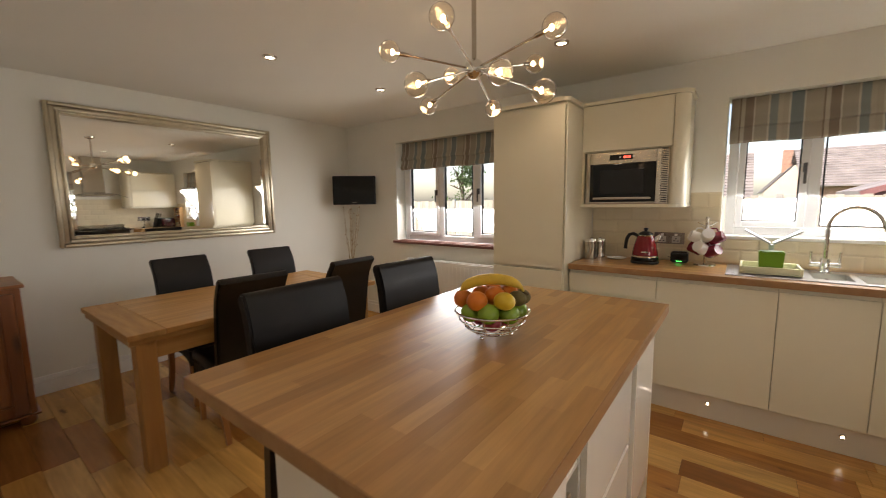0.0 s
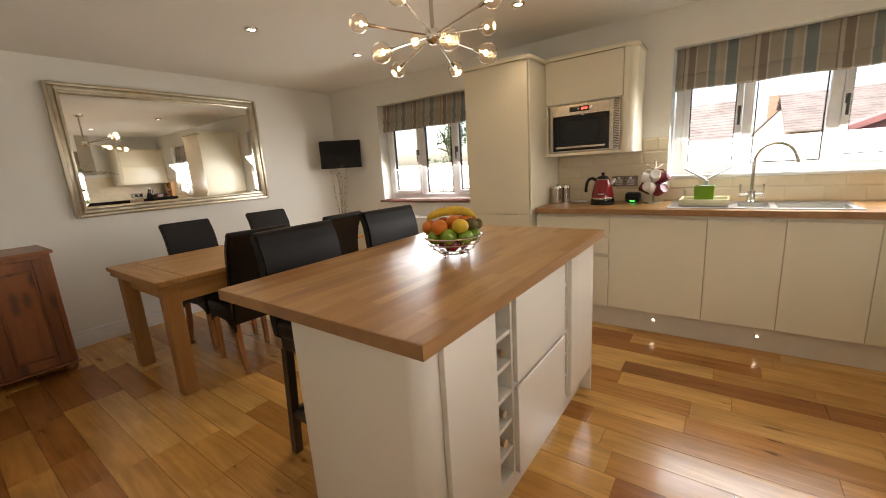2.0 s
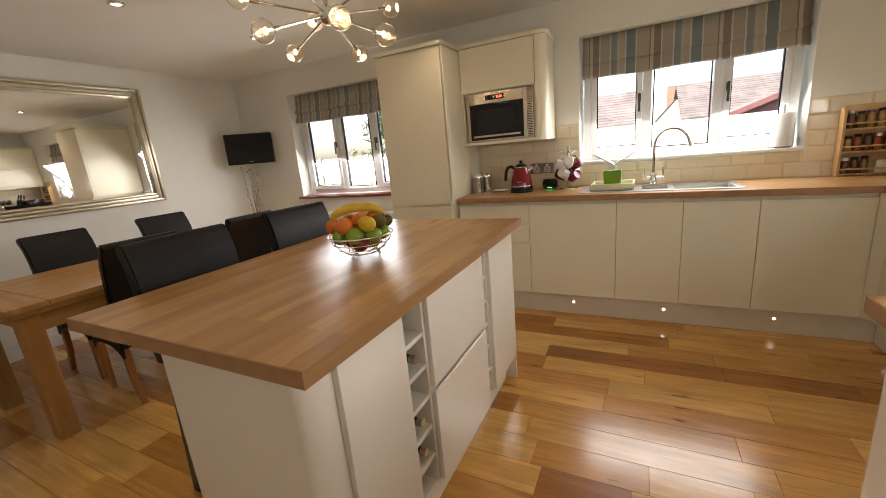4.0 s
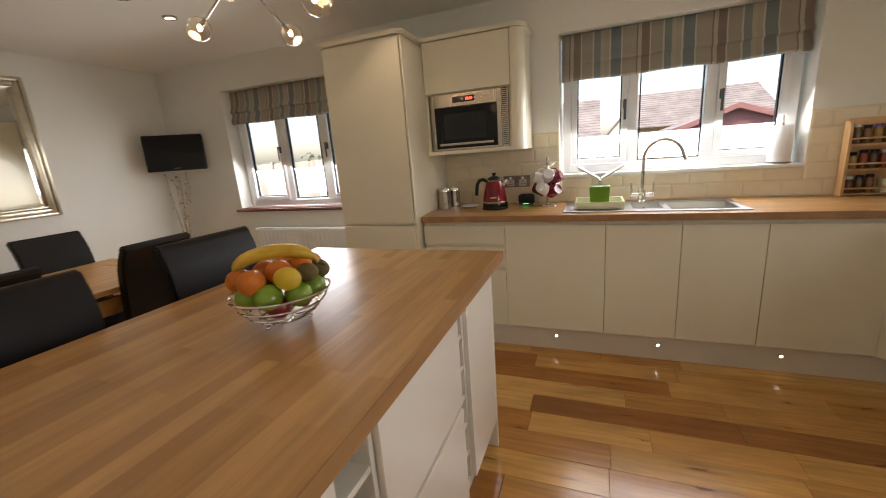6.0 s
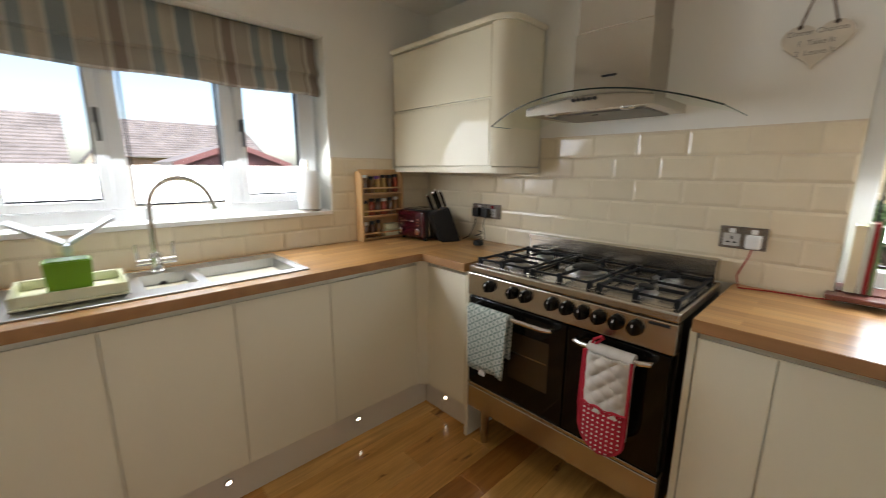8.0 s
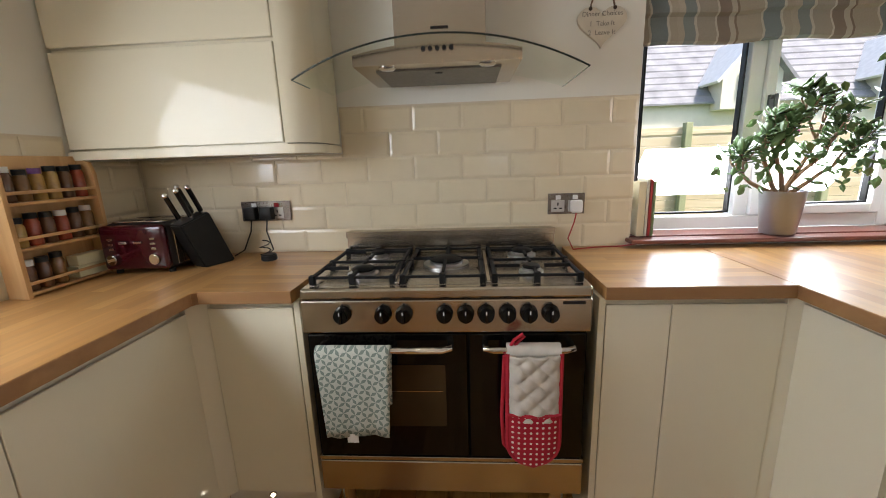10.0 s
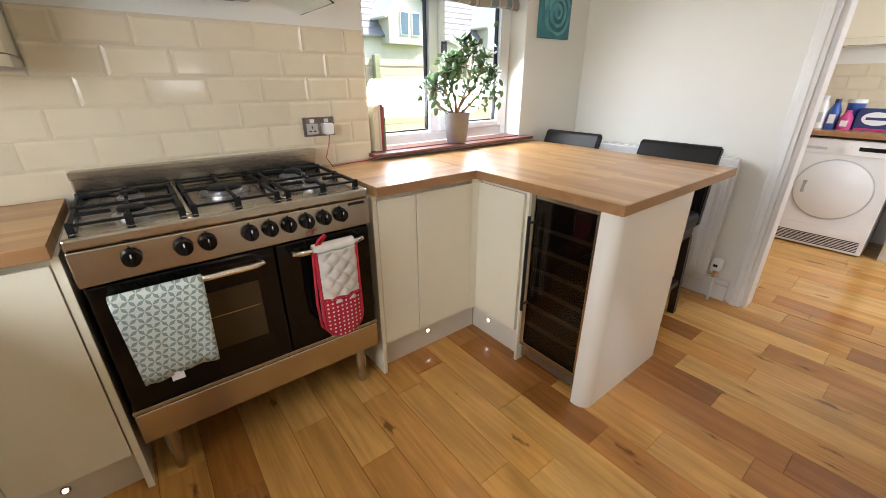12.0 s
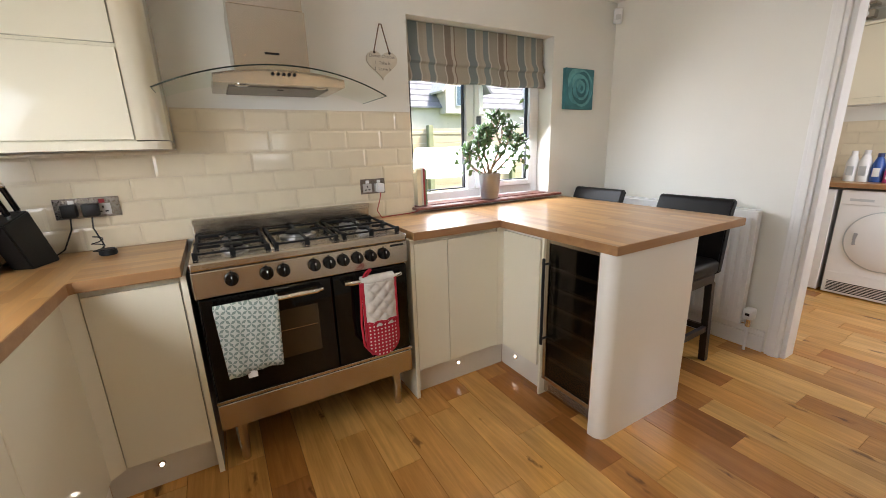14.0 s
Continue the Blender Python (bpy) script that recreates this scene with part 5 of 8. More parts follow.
# ---- cooker hood ----
def cooker_hood():
    yc, half, tip, rise = 2.383, 0.455, 1.572, 0.090
    h = thing("cooker_hood", (XE - 0.2, yc, 1.58), "stainless steel chimney hood with a curved glass canopy", "cooker hood")

    def crown(f):
        """Height of the canopy at a share of its width."""
        return tip + rise * (1 - (2 * f - 1) ** 2)

    def front(f):
        return 1.985 + 0.075 * abs(2 * f - 1) ** 2.2

    part("chimney", boxes([(2.254, yc - 0.152, 1.94, XE - 0.002, yc + 0.152, ZC - 0.002)], 0.003), STEEL, h)
    part("chimney_sleeve", boxes([(2.248, yc - 0.158, tip + rise + 0.003, XE - 0.0021, yc + 0.158, 1.9395)], 0.003), STEEL, h)
    wide = 0.255
    top = [(yc + wide - 2 * wide * i / 14, crown(0.5 + (wide - 2 * wide * i / 14) / (2 * half)) - 0.004) for i in range(15)]
    part("body", extrude_x([(yc - wide, 1.598), (yc + wide, 1.598)] + top, 2.045, XE - 0.060), STEEL, h, "brushed steel hood body under the glass")
    part("filter", boxes([(2.115, yc - 0.20, 1.5935, 2.38, yc + 0.20, 1.5978)], 0.0015), mat("dark_mesh_filter", (0.20, 0.19, 0.175), 0.45, 0.9, var=0.1, scale=60), h, "grey mesh grease filter")
    part("filter_catch", box(2.15, yc - 0.012, 1.590, 2.156, yc + 0.012, 1.5933), BLACKM, h)
    for ly in (yc - 0.155, yc + 0.155):
        part("hood_lamp", lathe([(0, 0.0), (0.021, 0.0), (0.026, 0.004), (0.026, 0.0062), (0, 0.0062)], (2.080, ly, 1.5915)), CHROME, h, "round chrome lamp, unlit", True)
    for i in range(5):
        part("button", cyl((2.038, yc - 0.046 + i * 0.021, 1.638), 0.0065, 0.0068, axis="X"), BLACKM, h, "dark push button")
    bm = bmesh.new()
    rows = []
    for i in range(31):
        f = i / 30
        y, z = yc - half + 2 * half * f, crown(f)
        rows.append([bm.verts.new((front(f), y, z)), bm.verts.new((XE - 0.006 - 0.12 * max(0, abs(2 * f - 1) - 0.55), y, z))])
    for a, b in zip(rows, rows[1:]):
        bm.faces.new((a[0], a[1], b[1], b[0]))
    bmesh.ops.recalc_face_normals(bm, faces=bm.faces)
    part("glass_canopy", bm, thin_glass("pale_green_glass", (0.93, 0.97, 0.94)), h, "curved clear glass canopy", True)
    edge = [(front(f) - 0.002, yc - half + 2 * half * f, crown(f)) for f in [i / 40 for i in range(41)]]
    part("glass_edge", tube(edge, 0.0028, 6), mat("dark_green_glass_edge", (0.02, 0.035, 0.03), 0.15), h, "dark polished glass edge", True)
    for s in (0, 1):
        y = yc - half + 2 * half * s
        part("glass_edge", tube([(front(s), y, tip), (XE - 0.006 - 0.12 * 0.45, y, tip)], 0.0018, 6), mat("pale_green_glass_edge", (0.25, 0.33, 0.29), 0.15), h, "pale polished glass edge", True)
    part("badge", box(2.2445, yc - 0.03, 1.752, 2.2478, yc + 0.03, 1.760), BLACKM, h, "plain dark badge")


cooker_hood()


# ---- corner posts between the cabinet runs ----
solo("corner_post", prism([(1.8915, 3.195), (1.935, 3.1515), (1.95, 3.1515), (1.95, 3.21), (1.8915, 3.21)], Z0 - 0.004, WB - 0.003), CREAM, "cream gloss filler post in the cabinet corner", "cabinet panel")
solo("corner_post", prism([(1.9265, PF - 0.001), (1.9265, PF - 0.02), (1.95, PF - 0.02), (1.95, 1.359), (1.935, 1.359)], Z0 - 0.004, WB - 0.003), CREAM, "cream gloss filler post in the cabinet corner", "cabinet panel")


# ---- microwave ----
def microwave():
    x0, x1, y, z0, z1 = -0.565, -0.019, MF - 0.004, 1.3655, 1.740
    m = thing("microwave", ((x0 + x1) / 2, y + 0.15, z0), "built-in microwave with black glass and a steel frame", "microwave")
    part("body", box(x0 + 0.02, y + 0.03, z0, x1 - 0.02, YN - 0.035, z1 - 0.02), BLACKM, m)
    part("frame", boxes([(x0, y, z0, x0 + 0.03, y + 0.028, z1), (x1 - 0.075, y, z0, x1 - 0.045, y + 0.028, z1), (x0 + 0.03, y + 0.0005, z1 - 0.085, x1 - 0.075, y + 0.0275, z1), (x0 + 0.03, y + 0.0005, z0, x1 - 0.075, y + 0.0275, z0 + 0.016)], 0.003), STEEL, m, "brushed steel frame")
    part("door", box(x0 + 0.031, y + 0.003, z0 + 0.017, x1 - 0.076, y + 0.027, z1 - 0.086, 0.003), BLACK, m, "black glass door")
    part("door_window", box(x0 + 0.10, y + 0.0012, z0 + 0.075, x1 - 0.15, y + 0.0028, z1 - 0.13), mat("grey_mesh_window", (0.014, 0.014, 0.015), 0.12, spec=0.35), m)
    part("handle", box(x0 + 0.055, y - 0.012, z0 + 0.032, x1 - 0.10, y + 0.0025, z0 + 0.05, 0.004), STEEL, m, "polished steel bar handle")
    part("display", box(x0 + 0.165, y - 0.002, z1 - 0.06, x1 - 0.225, y + 0.0003, z1 - 0.022, 0.001), BLACK, m, "black display window")
    dg = mat("red_display_digit", (1.0, 0.05, 0.03), 0.5, var=0, emit=3.0)
    for i, gx in enumerate((0.0, 0.011, 0.026, 0.037)):
        part("digit", boxes([(-0.305 + gx, y - 0.0034, z1 - 0.050, -0.297 + gx, y - 0.0022, z1 - 0.033)]), dg, m, "glowing red digit")
    for gx in (-0.327, -0.24):
        part("button", cyl((gx, y - 0.0042, z1 - 0.041), 0.006, 0.002, axis="Y"), WHITE, m)
    for gx in (-0.342, -0.307, -0.277, -0.242):
        part("button", cyl((gx, y - 0.003, z1 - 0.074), 0.007, 0.003, axis="Y"), STEEL, m)
    g = part("side_grille", box(x1 - 0.044, y + 0.004, z0, x1, y + 0.026, z1, 0.001), STEEL, m)
    for k in range(30):
        part("grille_slat", box(x1 - 0.040, y + 0.001, z0 + 0.014 + k * 0.0122, x1 - 0.006, y + 0.0038, z0 + 0.019 + k * 0.0122), BLACKM, g)


microwave()


# ---- sink and tap ----
def sink():
    s = thing("kitchen_sink", (0.82, 3.47, WB), "stainless steel one and a half bowl sink set in the worktop", "sink")
    z = WT + 0.004
    bowls = [(0.735, 0.905, SY0 + 0.10, SY1 - 0.085, 0.10), (0.935, 1.275, SY0 + 0.055, SY1 - 0.085, 0.165)]
    rows = [(SX0, SY0, WT + 0.0005, 0.735, SY1, z), (1.275, SY0, WT + 0.0005, SX1, SY1, z), (0.905, SY0, WT + 0.0005, 0.935, SY1, z)]
    for a, b, c, d, h in bowls:
        rows += [(a, SY0, WT + 0.0005, b, c, z), (a, d, WT + 0.0005, b, SY1, z)]
    bm = boxes(rows)
    bmesh.ops.remove_doubles(bm, verts=bm.verts, dist=1e-4)
    part("rim", bm, SINKS, s)
    part("rim_lip", boxes([(SX0 - 0.004, SY0 - 0.004, WT + 0.0005, SX1 + 0.004, SY0 + 0.004, z + 0.003), (SX0 - 0.004, SY1 - 0.004, WT + 0.0005, SX1 + 0.004, SY1 + 0.004, z + 0.003), (SX0 - 0.004, SY0 + 0.0045, WT + 0.0005, SX0 + 0.004, SY1 - 0.0045, z + 0.003), (SX1 - 0.004, SY0 + 0.0045, WT + 0.0005, SX1 + 0.004, SY1 - 0.0045, z + 0.003)], 0.002), SINKS, s)
    for a, b, c, d, h in bowls:
        t = 0.002
        bo = part("bowl", boxes([(a, c, z - h, a + t, d, z - 0.0002), (b - t, c, z - h, b, d, z - 0.0002), (a + t, c, z - h, b - t, c + t, z - 0.0002), (a + t, d - t, z - h, b - t, d, z - 0.0002), (a, c, z - h - t, b, d, z - h)]), SINKS, s)
        part("drain", lathe([(0, 0.0), (0.02, 0.001), (0.03, 0.004), (0.035, 0.001)], ((a + b) / 2, (c + d) / 2, z - h + 0.0005)), CHROME, bo, "", True)
    part("overflow", cyl((0.82, SY1 - 0.0895, z - 0.045), 0.014, 0.002, axis="Y"), BLACKM, s)
    for k in range(6):
        part("drainer_ridge", box(0.36 + k * 0.055, SY0 + 0.06, z + 0.0002, 0.376 + k * 0.055, SY1 - 0.09, z + 0.003, 0.0012), SINKS, s)


sink()


def mixer_tap():
    x, y, z = 0.812, 3.628, WT + 0.0045
    t = thing("mixer_tap", (x, y, z), "chrome swan-neck kitchen mixer tap with two levers", "tap")
    part("base", lathe([(0.030, 0), (0.030, 0.006), (0.024, 0.012), (0.024, 0.075), (0.018, 0.085), (0, 0.085)], (x, y, z)), CHROME, t, "", True)
    neck = [(x, y, z + 0.08), (x, y, z + 0.27)] + [(x + (0.115 - 0.115 * math.cos(a)) * 0.93, y - (0.115 - 0.115 * math.cos(a)) * 0.42, z + 0.27 + 0.125 * math.sin(a)) for a in [math.pi * i / 14 for i in range(1, 14)]]
    neck.append((neck[-1][0] + 0.012, neck[-1][1] - 0.004, neck[-1][2] - 0.035))
    part("spout", tube(neck, 0.0115, 14), CHROME, t, "", True)
    for s in (-1, 1):
        part("valve", tube([(x + s * 0.02, y, z + 0.045), (x + s * 0.07, y, z + 0.045)], 0.014, 14), CHROME, t, "", True)
        part("lever", tube([(x + s * 0.062, y, z + 0.045), (x + s * 0.066, y - 0.004, z + 0.125)], 0.008, 10, True, 0.006), CHROME, t, "", True)


mixer_tap()
LIME = mat("lime_green_plastic", (0.16, 0.36, 0.012), 0.35, var=0.05)
CREAMP = mat("pale_cream_plastic", (0.74, 0.73, 0.50), 0.35, var=0.03)
GREYP = mat("grey_aluminium", (0.55, 0.58, 0.60), 0.35, 0.7, var=0.05)


def dish_rack():
    x0, x1, y0, y1, z = 0.40, 0.69, SY0 + 0.07, SY1 - 0.10, WT + 0.0085
    d = thing("dish_drainer", ((x0 + x1) / 2, (y0 + y1) / 2, z), "cream plastic dish drainer tray with a folding grey rack", "dish drainer")
    part("tray", boxes([(x0, y0, z, x1, y1, z + 0.01), (x0, y0, z + 0.01, x0 + 0.012, y1, z + 0.045), (x1 - 0.012, y0, z + 0.01, x1, y1, z + 0.045), (x0 + 0.012, y0, z + 0.01, x1 - 0.012, y0 + 0.012, z + 0.045), (x0 + 0.012, y1 - 0.012, z + 0.01, x1 - 0.012, y1, z + 0.045)], 0.004), CREAMP, d)
    xc, yc = 0.55, y1 - 0.06
    for s in (-1, 1):
        bm = box(-0.155, -0.05, -0.006, 0.0, 0.05, 0.006, 0.004)
        part("rack_wing", moved(bm, Matrix.Translation((xc - 0.0 + s * 0.006, yc, z + 0.17)) @ Matrix.Rotation(radians(0 if s < 0 else 180), 4, "Z") @ Matrix.Rotation(radians(32), 4, "Y")), GREYP, d, "grey folding rack wing")
    part("rack_post", box(xc - 0.012, yc - 0.03, z + 0.0105, xc + 0.012, yc + 0.03, z + 0.165, 0.003), GREYP, d)
    c = thing("cutlery_pot", (0.545, y0 + 0.07, z + 0.0105), "lime green square plastic cutlery pot", "cutlery pot")
    bm = prism([(0.485, y0 + 0.02), (0.605, y0 + 0.02), (0.605, y0 + 0.11), (0.485, y0 + 0.11)], z + 0.0108, z + 0.135, 0.004)
    for v in bm.verts:
        f = 0.88 + 0.12 * (v.co.z - z) / 0.135
        v.co.x = 0.545 + (v.co.x - 0.545) * f
    part("pot", bm, LIME, c)
    # Flat plate on the solid pot; the hollow's shade is its darker green.
    part("inside", box(0.492, y0 + 0.027, z + 0.1352, 0.598, y0 + 0.103, z + 0.1362), mat("shaded_lime_plastic", (0.05, 0.12, 0.01), 0.5), c)


dish_rack()


def kettle():
    """At the origin, its handle towards -x."""
    k = thing("kettle", (0, 0, 0), "red enamel pyramid kettle with a chrome band and black handle", "kettle")
    part("power_base", lathe([(0, 0), (0.092, 0), (0.095, 0.008), (0.09, 0.018), (0, 0.018)]), BLACKM, k, "", True)
    part("foot", lathe([(0.0, 0.0185), (0.09, 0.0185), (0.092, 0.03), (0.089, 0.046), (0, 0.046)]), BLACK, k, "", True)
    part("chrome_band", lathe([(0.088, 0.0462), (0.0885, 0.056), (0.086, 0.058), (0, 0.058)]), CHROME, k, "", True)
    part("body", lathe([(0.086, 0.0582), (0.084, 0.08), (0.074, 0.13), (0.062, 0.175), (0.055, 0.198), (0, 0.198)]), RED, k, "", True)
    part("collar", lathe([(0.055, 0.1982), (0.056, 0.204), (0.050, 0.207), (0, 0.207)]), CHROME, k, "", True)
    part("lid", lathe([(0.049, 0.2072), (0.044, 0.218), (0.026, 0.228), (0.010, 0.232), (0.010, 0.238), (0.015, 0.245), (0.013, 0.254), (0, 0.257)]), BLACKM, k, "black domed lid with a knob", True)
    part("spout", tube([(0.058, 0, 0.165), (0.082, 0, 0.188), (0.094, 0, 0.203)], 0.022, 10, True, 0.012), CHROME, k, "chrome spout", True)
    part("handle", tube([(-0.050, 0, 0.196), (-0.080, 0, 0.212), (-0.106, 0, 0.205), (-0.122, 0, 0.178), (-0.128, 0, 0.14), (-0.130, 0, 0.10)], 0.0125, 12), BLACKM, k, "black curved handle", True)
    part("badge", box(-0.022, -0.0895, 0.083, 0.022, -0.086, 0.092), STEEL, k)
    k.matrix_basis = pose(-0.155, 3.49, WT + 0.0005, 0, 0, 8)


kettle()


def canister(x, y, h):
    c = thing("storage_canister", (x, y, WT), "brushed steel lidded storage canister on the worktop", "canister", "canisters")
    part("body", lathe([(0, 0.0005), (0.047, 0.0005), (0.047, h), (0, h)], (x, y, WT)), STEEL, c, "", True)
    part("lid", lathe([(0.0485, h + 0.0005), (0.0485, h + 0.02), (0.044, h + 0.026), (0.012, h + 0.028), (0.012, h + 0.036), (0, h + 0.038)], (x, y, WT)), CHROME, c, "", True)


canister(-0.545, 3.50, 0.135)
canister(-0.515, 3.63, 0.125)
sa = thing("side_plate", (-0.375, 3.60, WT), "small white china plate on the worktop", "plate")
part("plate", lathe([(0, 0.004), (0.045, 0.004), (0.07, 0.012), (0.072, 0.014), (0.068, 0.016), (0.043, 0.008), (0, 0.008)], (-0.375, 3.60, WT - 0.003)), WHITEE, sa, "", True)


def smart_clock():
    c = thing("bedside_clock", (0, 0, 0), "small black digital clock with a green light", "clock")
    part("case", prism([(-0.055, -0.03), (0.055, -0.03), (0.05, 0.04), (-0.05, 0.04)], 0.0005, 0.08, 0.008, 3), BLACKM, c, "", True)
    part("screen", box(-0.048, -0.0325, 0.024, 0.048, -0.0305, 0.072), BLACK, c)
    part("green_light", box(-0.018, -0.0325, 0.010, 0.018, -0.0305, 0.014), mat("green_led", (0.05, 1.0, 0.15), 0.5, var=0, emit=2.0), c, "glowing green light")
    part("cable", tube([(0, 0.04, 0.02), (-0.03, 0.06, 0.008), (-0.10, 0.085, 0.03), (-0.13, 0.09, 0.14), (-0.125, 0.092, 0.18)], 0.0025, 6), BLACKM, c, "black cable")
    c.matrix_basis = pose(0.05, 3.64, WT, 0, 0, -4)


smart_clock()


def mug_tree():
    x, y = 0.205, 3.60
    t = thing("mug_tree", (x, y, WT), "steel mug tree hung with white and red mugs", "mug tree")
    part("base", lathe([(0, 0.0005), (0.068, 0.0005), (0.066, 0.008), (0.01, 0.011), (0, 0.011)], (x, y, WT)), CHROME, t, "", True)
    part("post", cyl((x, y, WT + 0.011), 0.010, 0.325, bevel=0.003), STEEL, t, "", True)
    maroon = mat("maroon_glaze", (0.16, 0.012, 0.03), 0.15, var=0.1, coat=0.4)
    for i, (a, h, m) in enumerate(((200, 0.27, WHITEE), (280, 0.29, WHITEE), (345, 0.27, maroon), (170, 0.19, maroon), (245, 0.20, WHITEE), (320, 0.18, maroon), (60, 0.22, WHITEE))):
        d = Vector((math.cos(radians(a)), math.sin(radians(a)), 0))
        part("hook", tube([Vector((x, y, WT + h)) + d * 0.005, Vector((x, y, WT + h + 0.012)) + d * 0.035, Vector((x, y, WT + h + 0.028)) + d * 0.055], 0.003, 6), CHROME, t)
        mug = thing("mug", (0, 0, 0), "white china mug hung on the mug tree" if m is WHITEE else "maroon china mug hung on the mug tree", "mug", "mugs on the tree")
        part("cup", lathe([(0, 0.004), (0.034, 0.0), (0.038, 0.01), (0.040, 0.082), (0.037, 0.083), (0.035, 0.012), (0, 0.008)], (0, 0, 0), 22), m, mug, "", True)
        part("handle", tube([(0.038, 0, 0.066), (0.062, 0, 0.066), (0.069, 0, 0.045), (0.060, 0, 0.022), (0.038, 0, 0.018)], 0.005, 8), m, mug, "", True)
        at = Vector((x, y, WT + h - 0.02)) + d * 0.052
        mug.matrix_basis = Matrix.Translation(at) @ Matrix.Rotation(radians(a), 4, "Z") @ Matrix.Rotation(radians(-112), 4, "Y") @ Matrix.Translation((-0.055, 0, -0.03))


mug_tree()


OUTLET = mat("pale_grey_plastic", (0.50, 0.48, 0.45), 0.35, var=0.03)


def socket(along, at, w, plugs, label):
    """A steel faceplate of two outlets; at is its lower corner on the wall."""
    s = thing("wall_socket", at, label, "wall socket")
    x, y, z = at

    def q(u0, u1, d0, d1, c0, c1, bevel=0.001):
        return box(x + u0, y - d1, z + c0, x + u1, y - d0, z + c1, bevel) if along == "x" else box(x - d1, y + u0, z + c0, x - d0, y + u1, z + c1, bevel)

    part("faceplate", q(0, w, 0.0, 0.007, 0, 0.086, 0.002), mat("dark_nickel", (0.24, 0.21, 0.185), 0.28, 1.0, var=0.08), s, "dark nickel faceplate")
    for i in range(2):
        u = w * (0.27 + 0.46 * i)
        o = part("outlet", q(u - 0.027, u + 0.027, 0.0072, 0.0085, 0.010, 0.058), OUTLET, s, "pale grey outlet")
        for du, dz, hw, hh in ((0.0, 0.042, 0.003, 0.006), (-0.011, 0.024, 0.006, 0.003), (0.011, 0.024, 0.006, 0.003)):
            part("pin_hole", q(u + du - hw, u + du + hw, 0.0086, 0.0090, dz - hh, dz + hh, 0), BLACKM, o)
        part("switch", q(u - 0.010, u + 0.010, 0.0072, 0.012, 0.061, 0.078), RED if plugs == (1,) and i == 0 else WHITE, s, "rocker switch")
    return s


socket("x", (-0.135, YN - 0.0105, 1.060), 0.20, (), "dark nickel double wall socket over the worktop")
socket("y", (XE - 0.0105, 3.068, 1.080), 0.22, (1,), "dark nickel wall socket with two black plugs")
socket("y", (XE - 0.0105, 1.814, 1.078), 0.150, (0,), "dark nickel double wall socket with a white plug")
for u, m, w in ((3.235, BLACKM, 0.05), (3.165, BLACKM, 0.055)):
    p = thing("plug", (XE - 0.04, u, 1.11), "black mains plug in the wall socket", "plug", "plugs")
    part("plug_body", box(XE - 0.058, u - w / 2, 1.088, XE - 0.0195, u + w / 2, 1.143, 0.006), m, p, "", True)
    part("plug_cable", tube([(XE - 0.04, u, 1.10), (XE - 0.05, u + 0.005, 1.04), (XE - 0.06, u + (0.04 if u > 3.2 else -0.02), 0.96), (XE - 0.09, u + (0.07 if u > 3.2 else 0.0), WT + 0.006)], 0.003, 6), BLACKM, p, "black cable")
p = thing("plug", (XE - 0.04, 1.845, 1.11), "white mains plug with a red cable", "plug", "plugs")
part("plug_body", box(XE - 0.055, 1.830, 1.085, XE - 0.0195, 1.875, 1.137, 0.008, 3), WHITE, p, "", True)
part("plug_cable", tube([(XE - 0.04, 1.852, 1.088), (XE - 0.045, 1.86, 1.05), (XE - 0.05, 1.885, 0.98), (XE - 0.08, 1.87, WT + 0.005), (XE - 0.05, 1.78, WT + 0.005), (XE - 0.035, 1.66, WT + 0.005), (XE - 0.03, 1.59, WT + 0.012)], 0.003, 6), mat("red_cable", (0.35, 0.02, 0.015), 0.4), p, "red cable")
ad = thing("power_adaptor", (XE - 0.16, 3.13, WT), "small black power adaptor with coiled cable", "power adaptor")
part("case", cyl((XE - 0.15, 3.12, WT + 0.0005), 0.032, 0.026, 0.03, 24, "Z", 0.004), BLACKM, ad, "", True)
part("cable_coil", tube([(XE - 0.11 + 0.025 * math.cos(a * 0.9), 3.155 + 0.02 * math.sin(a * 0.9), WT + 0.006 + 0.0045 * a) for a in range(16)], 0.0025, 6), BLACKM, ad)


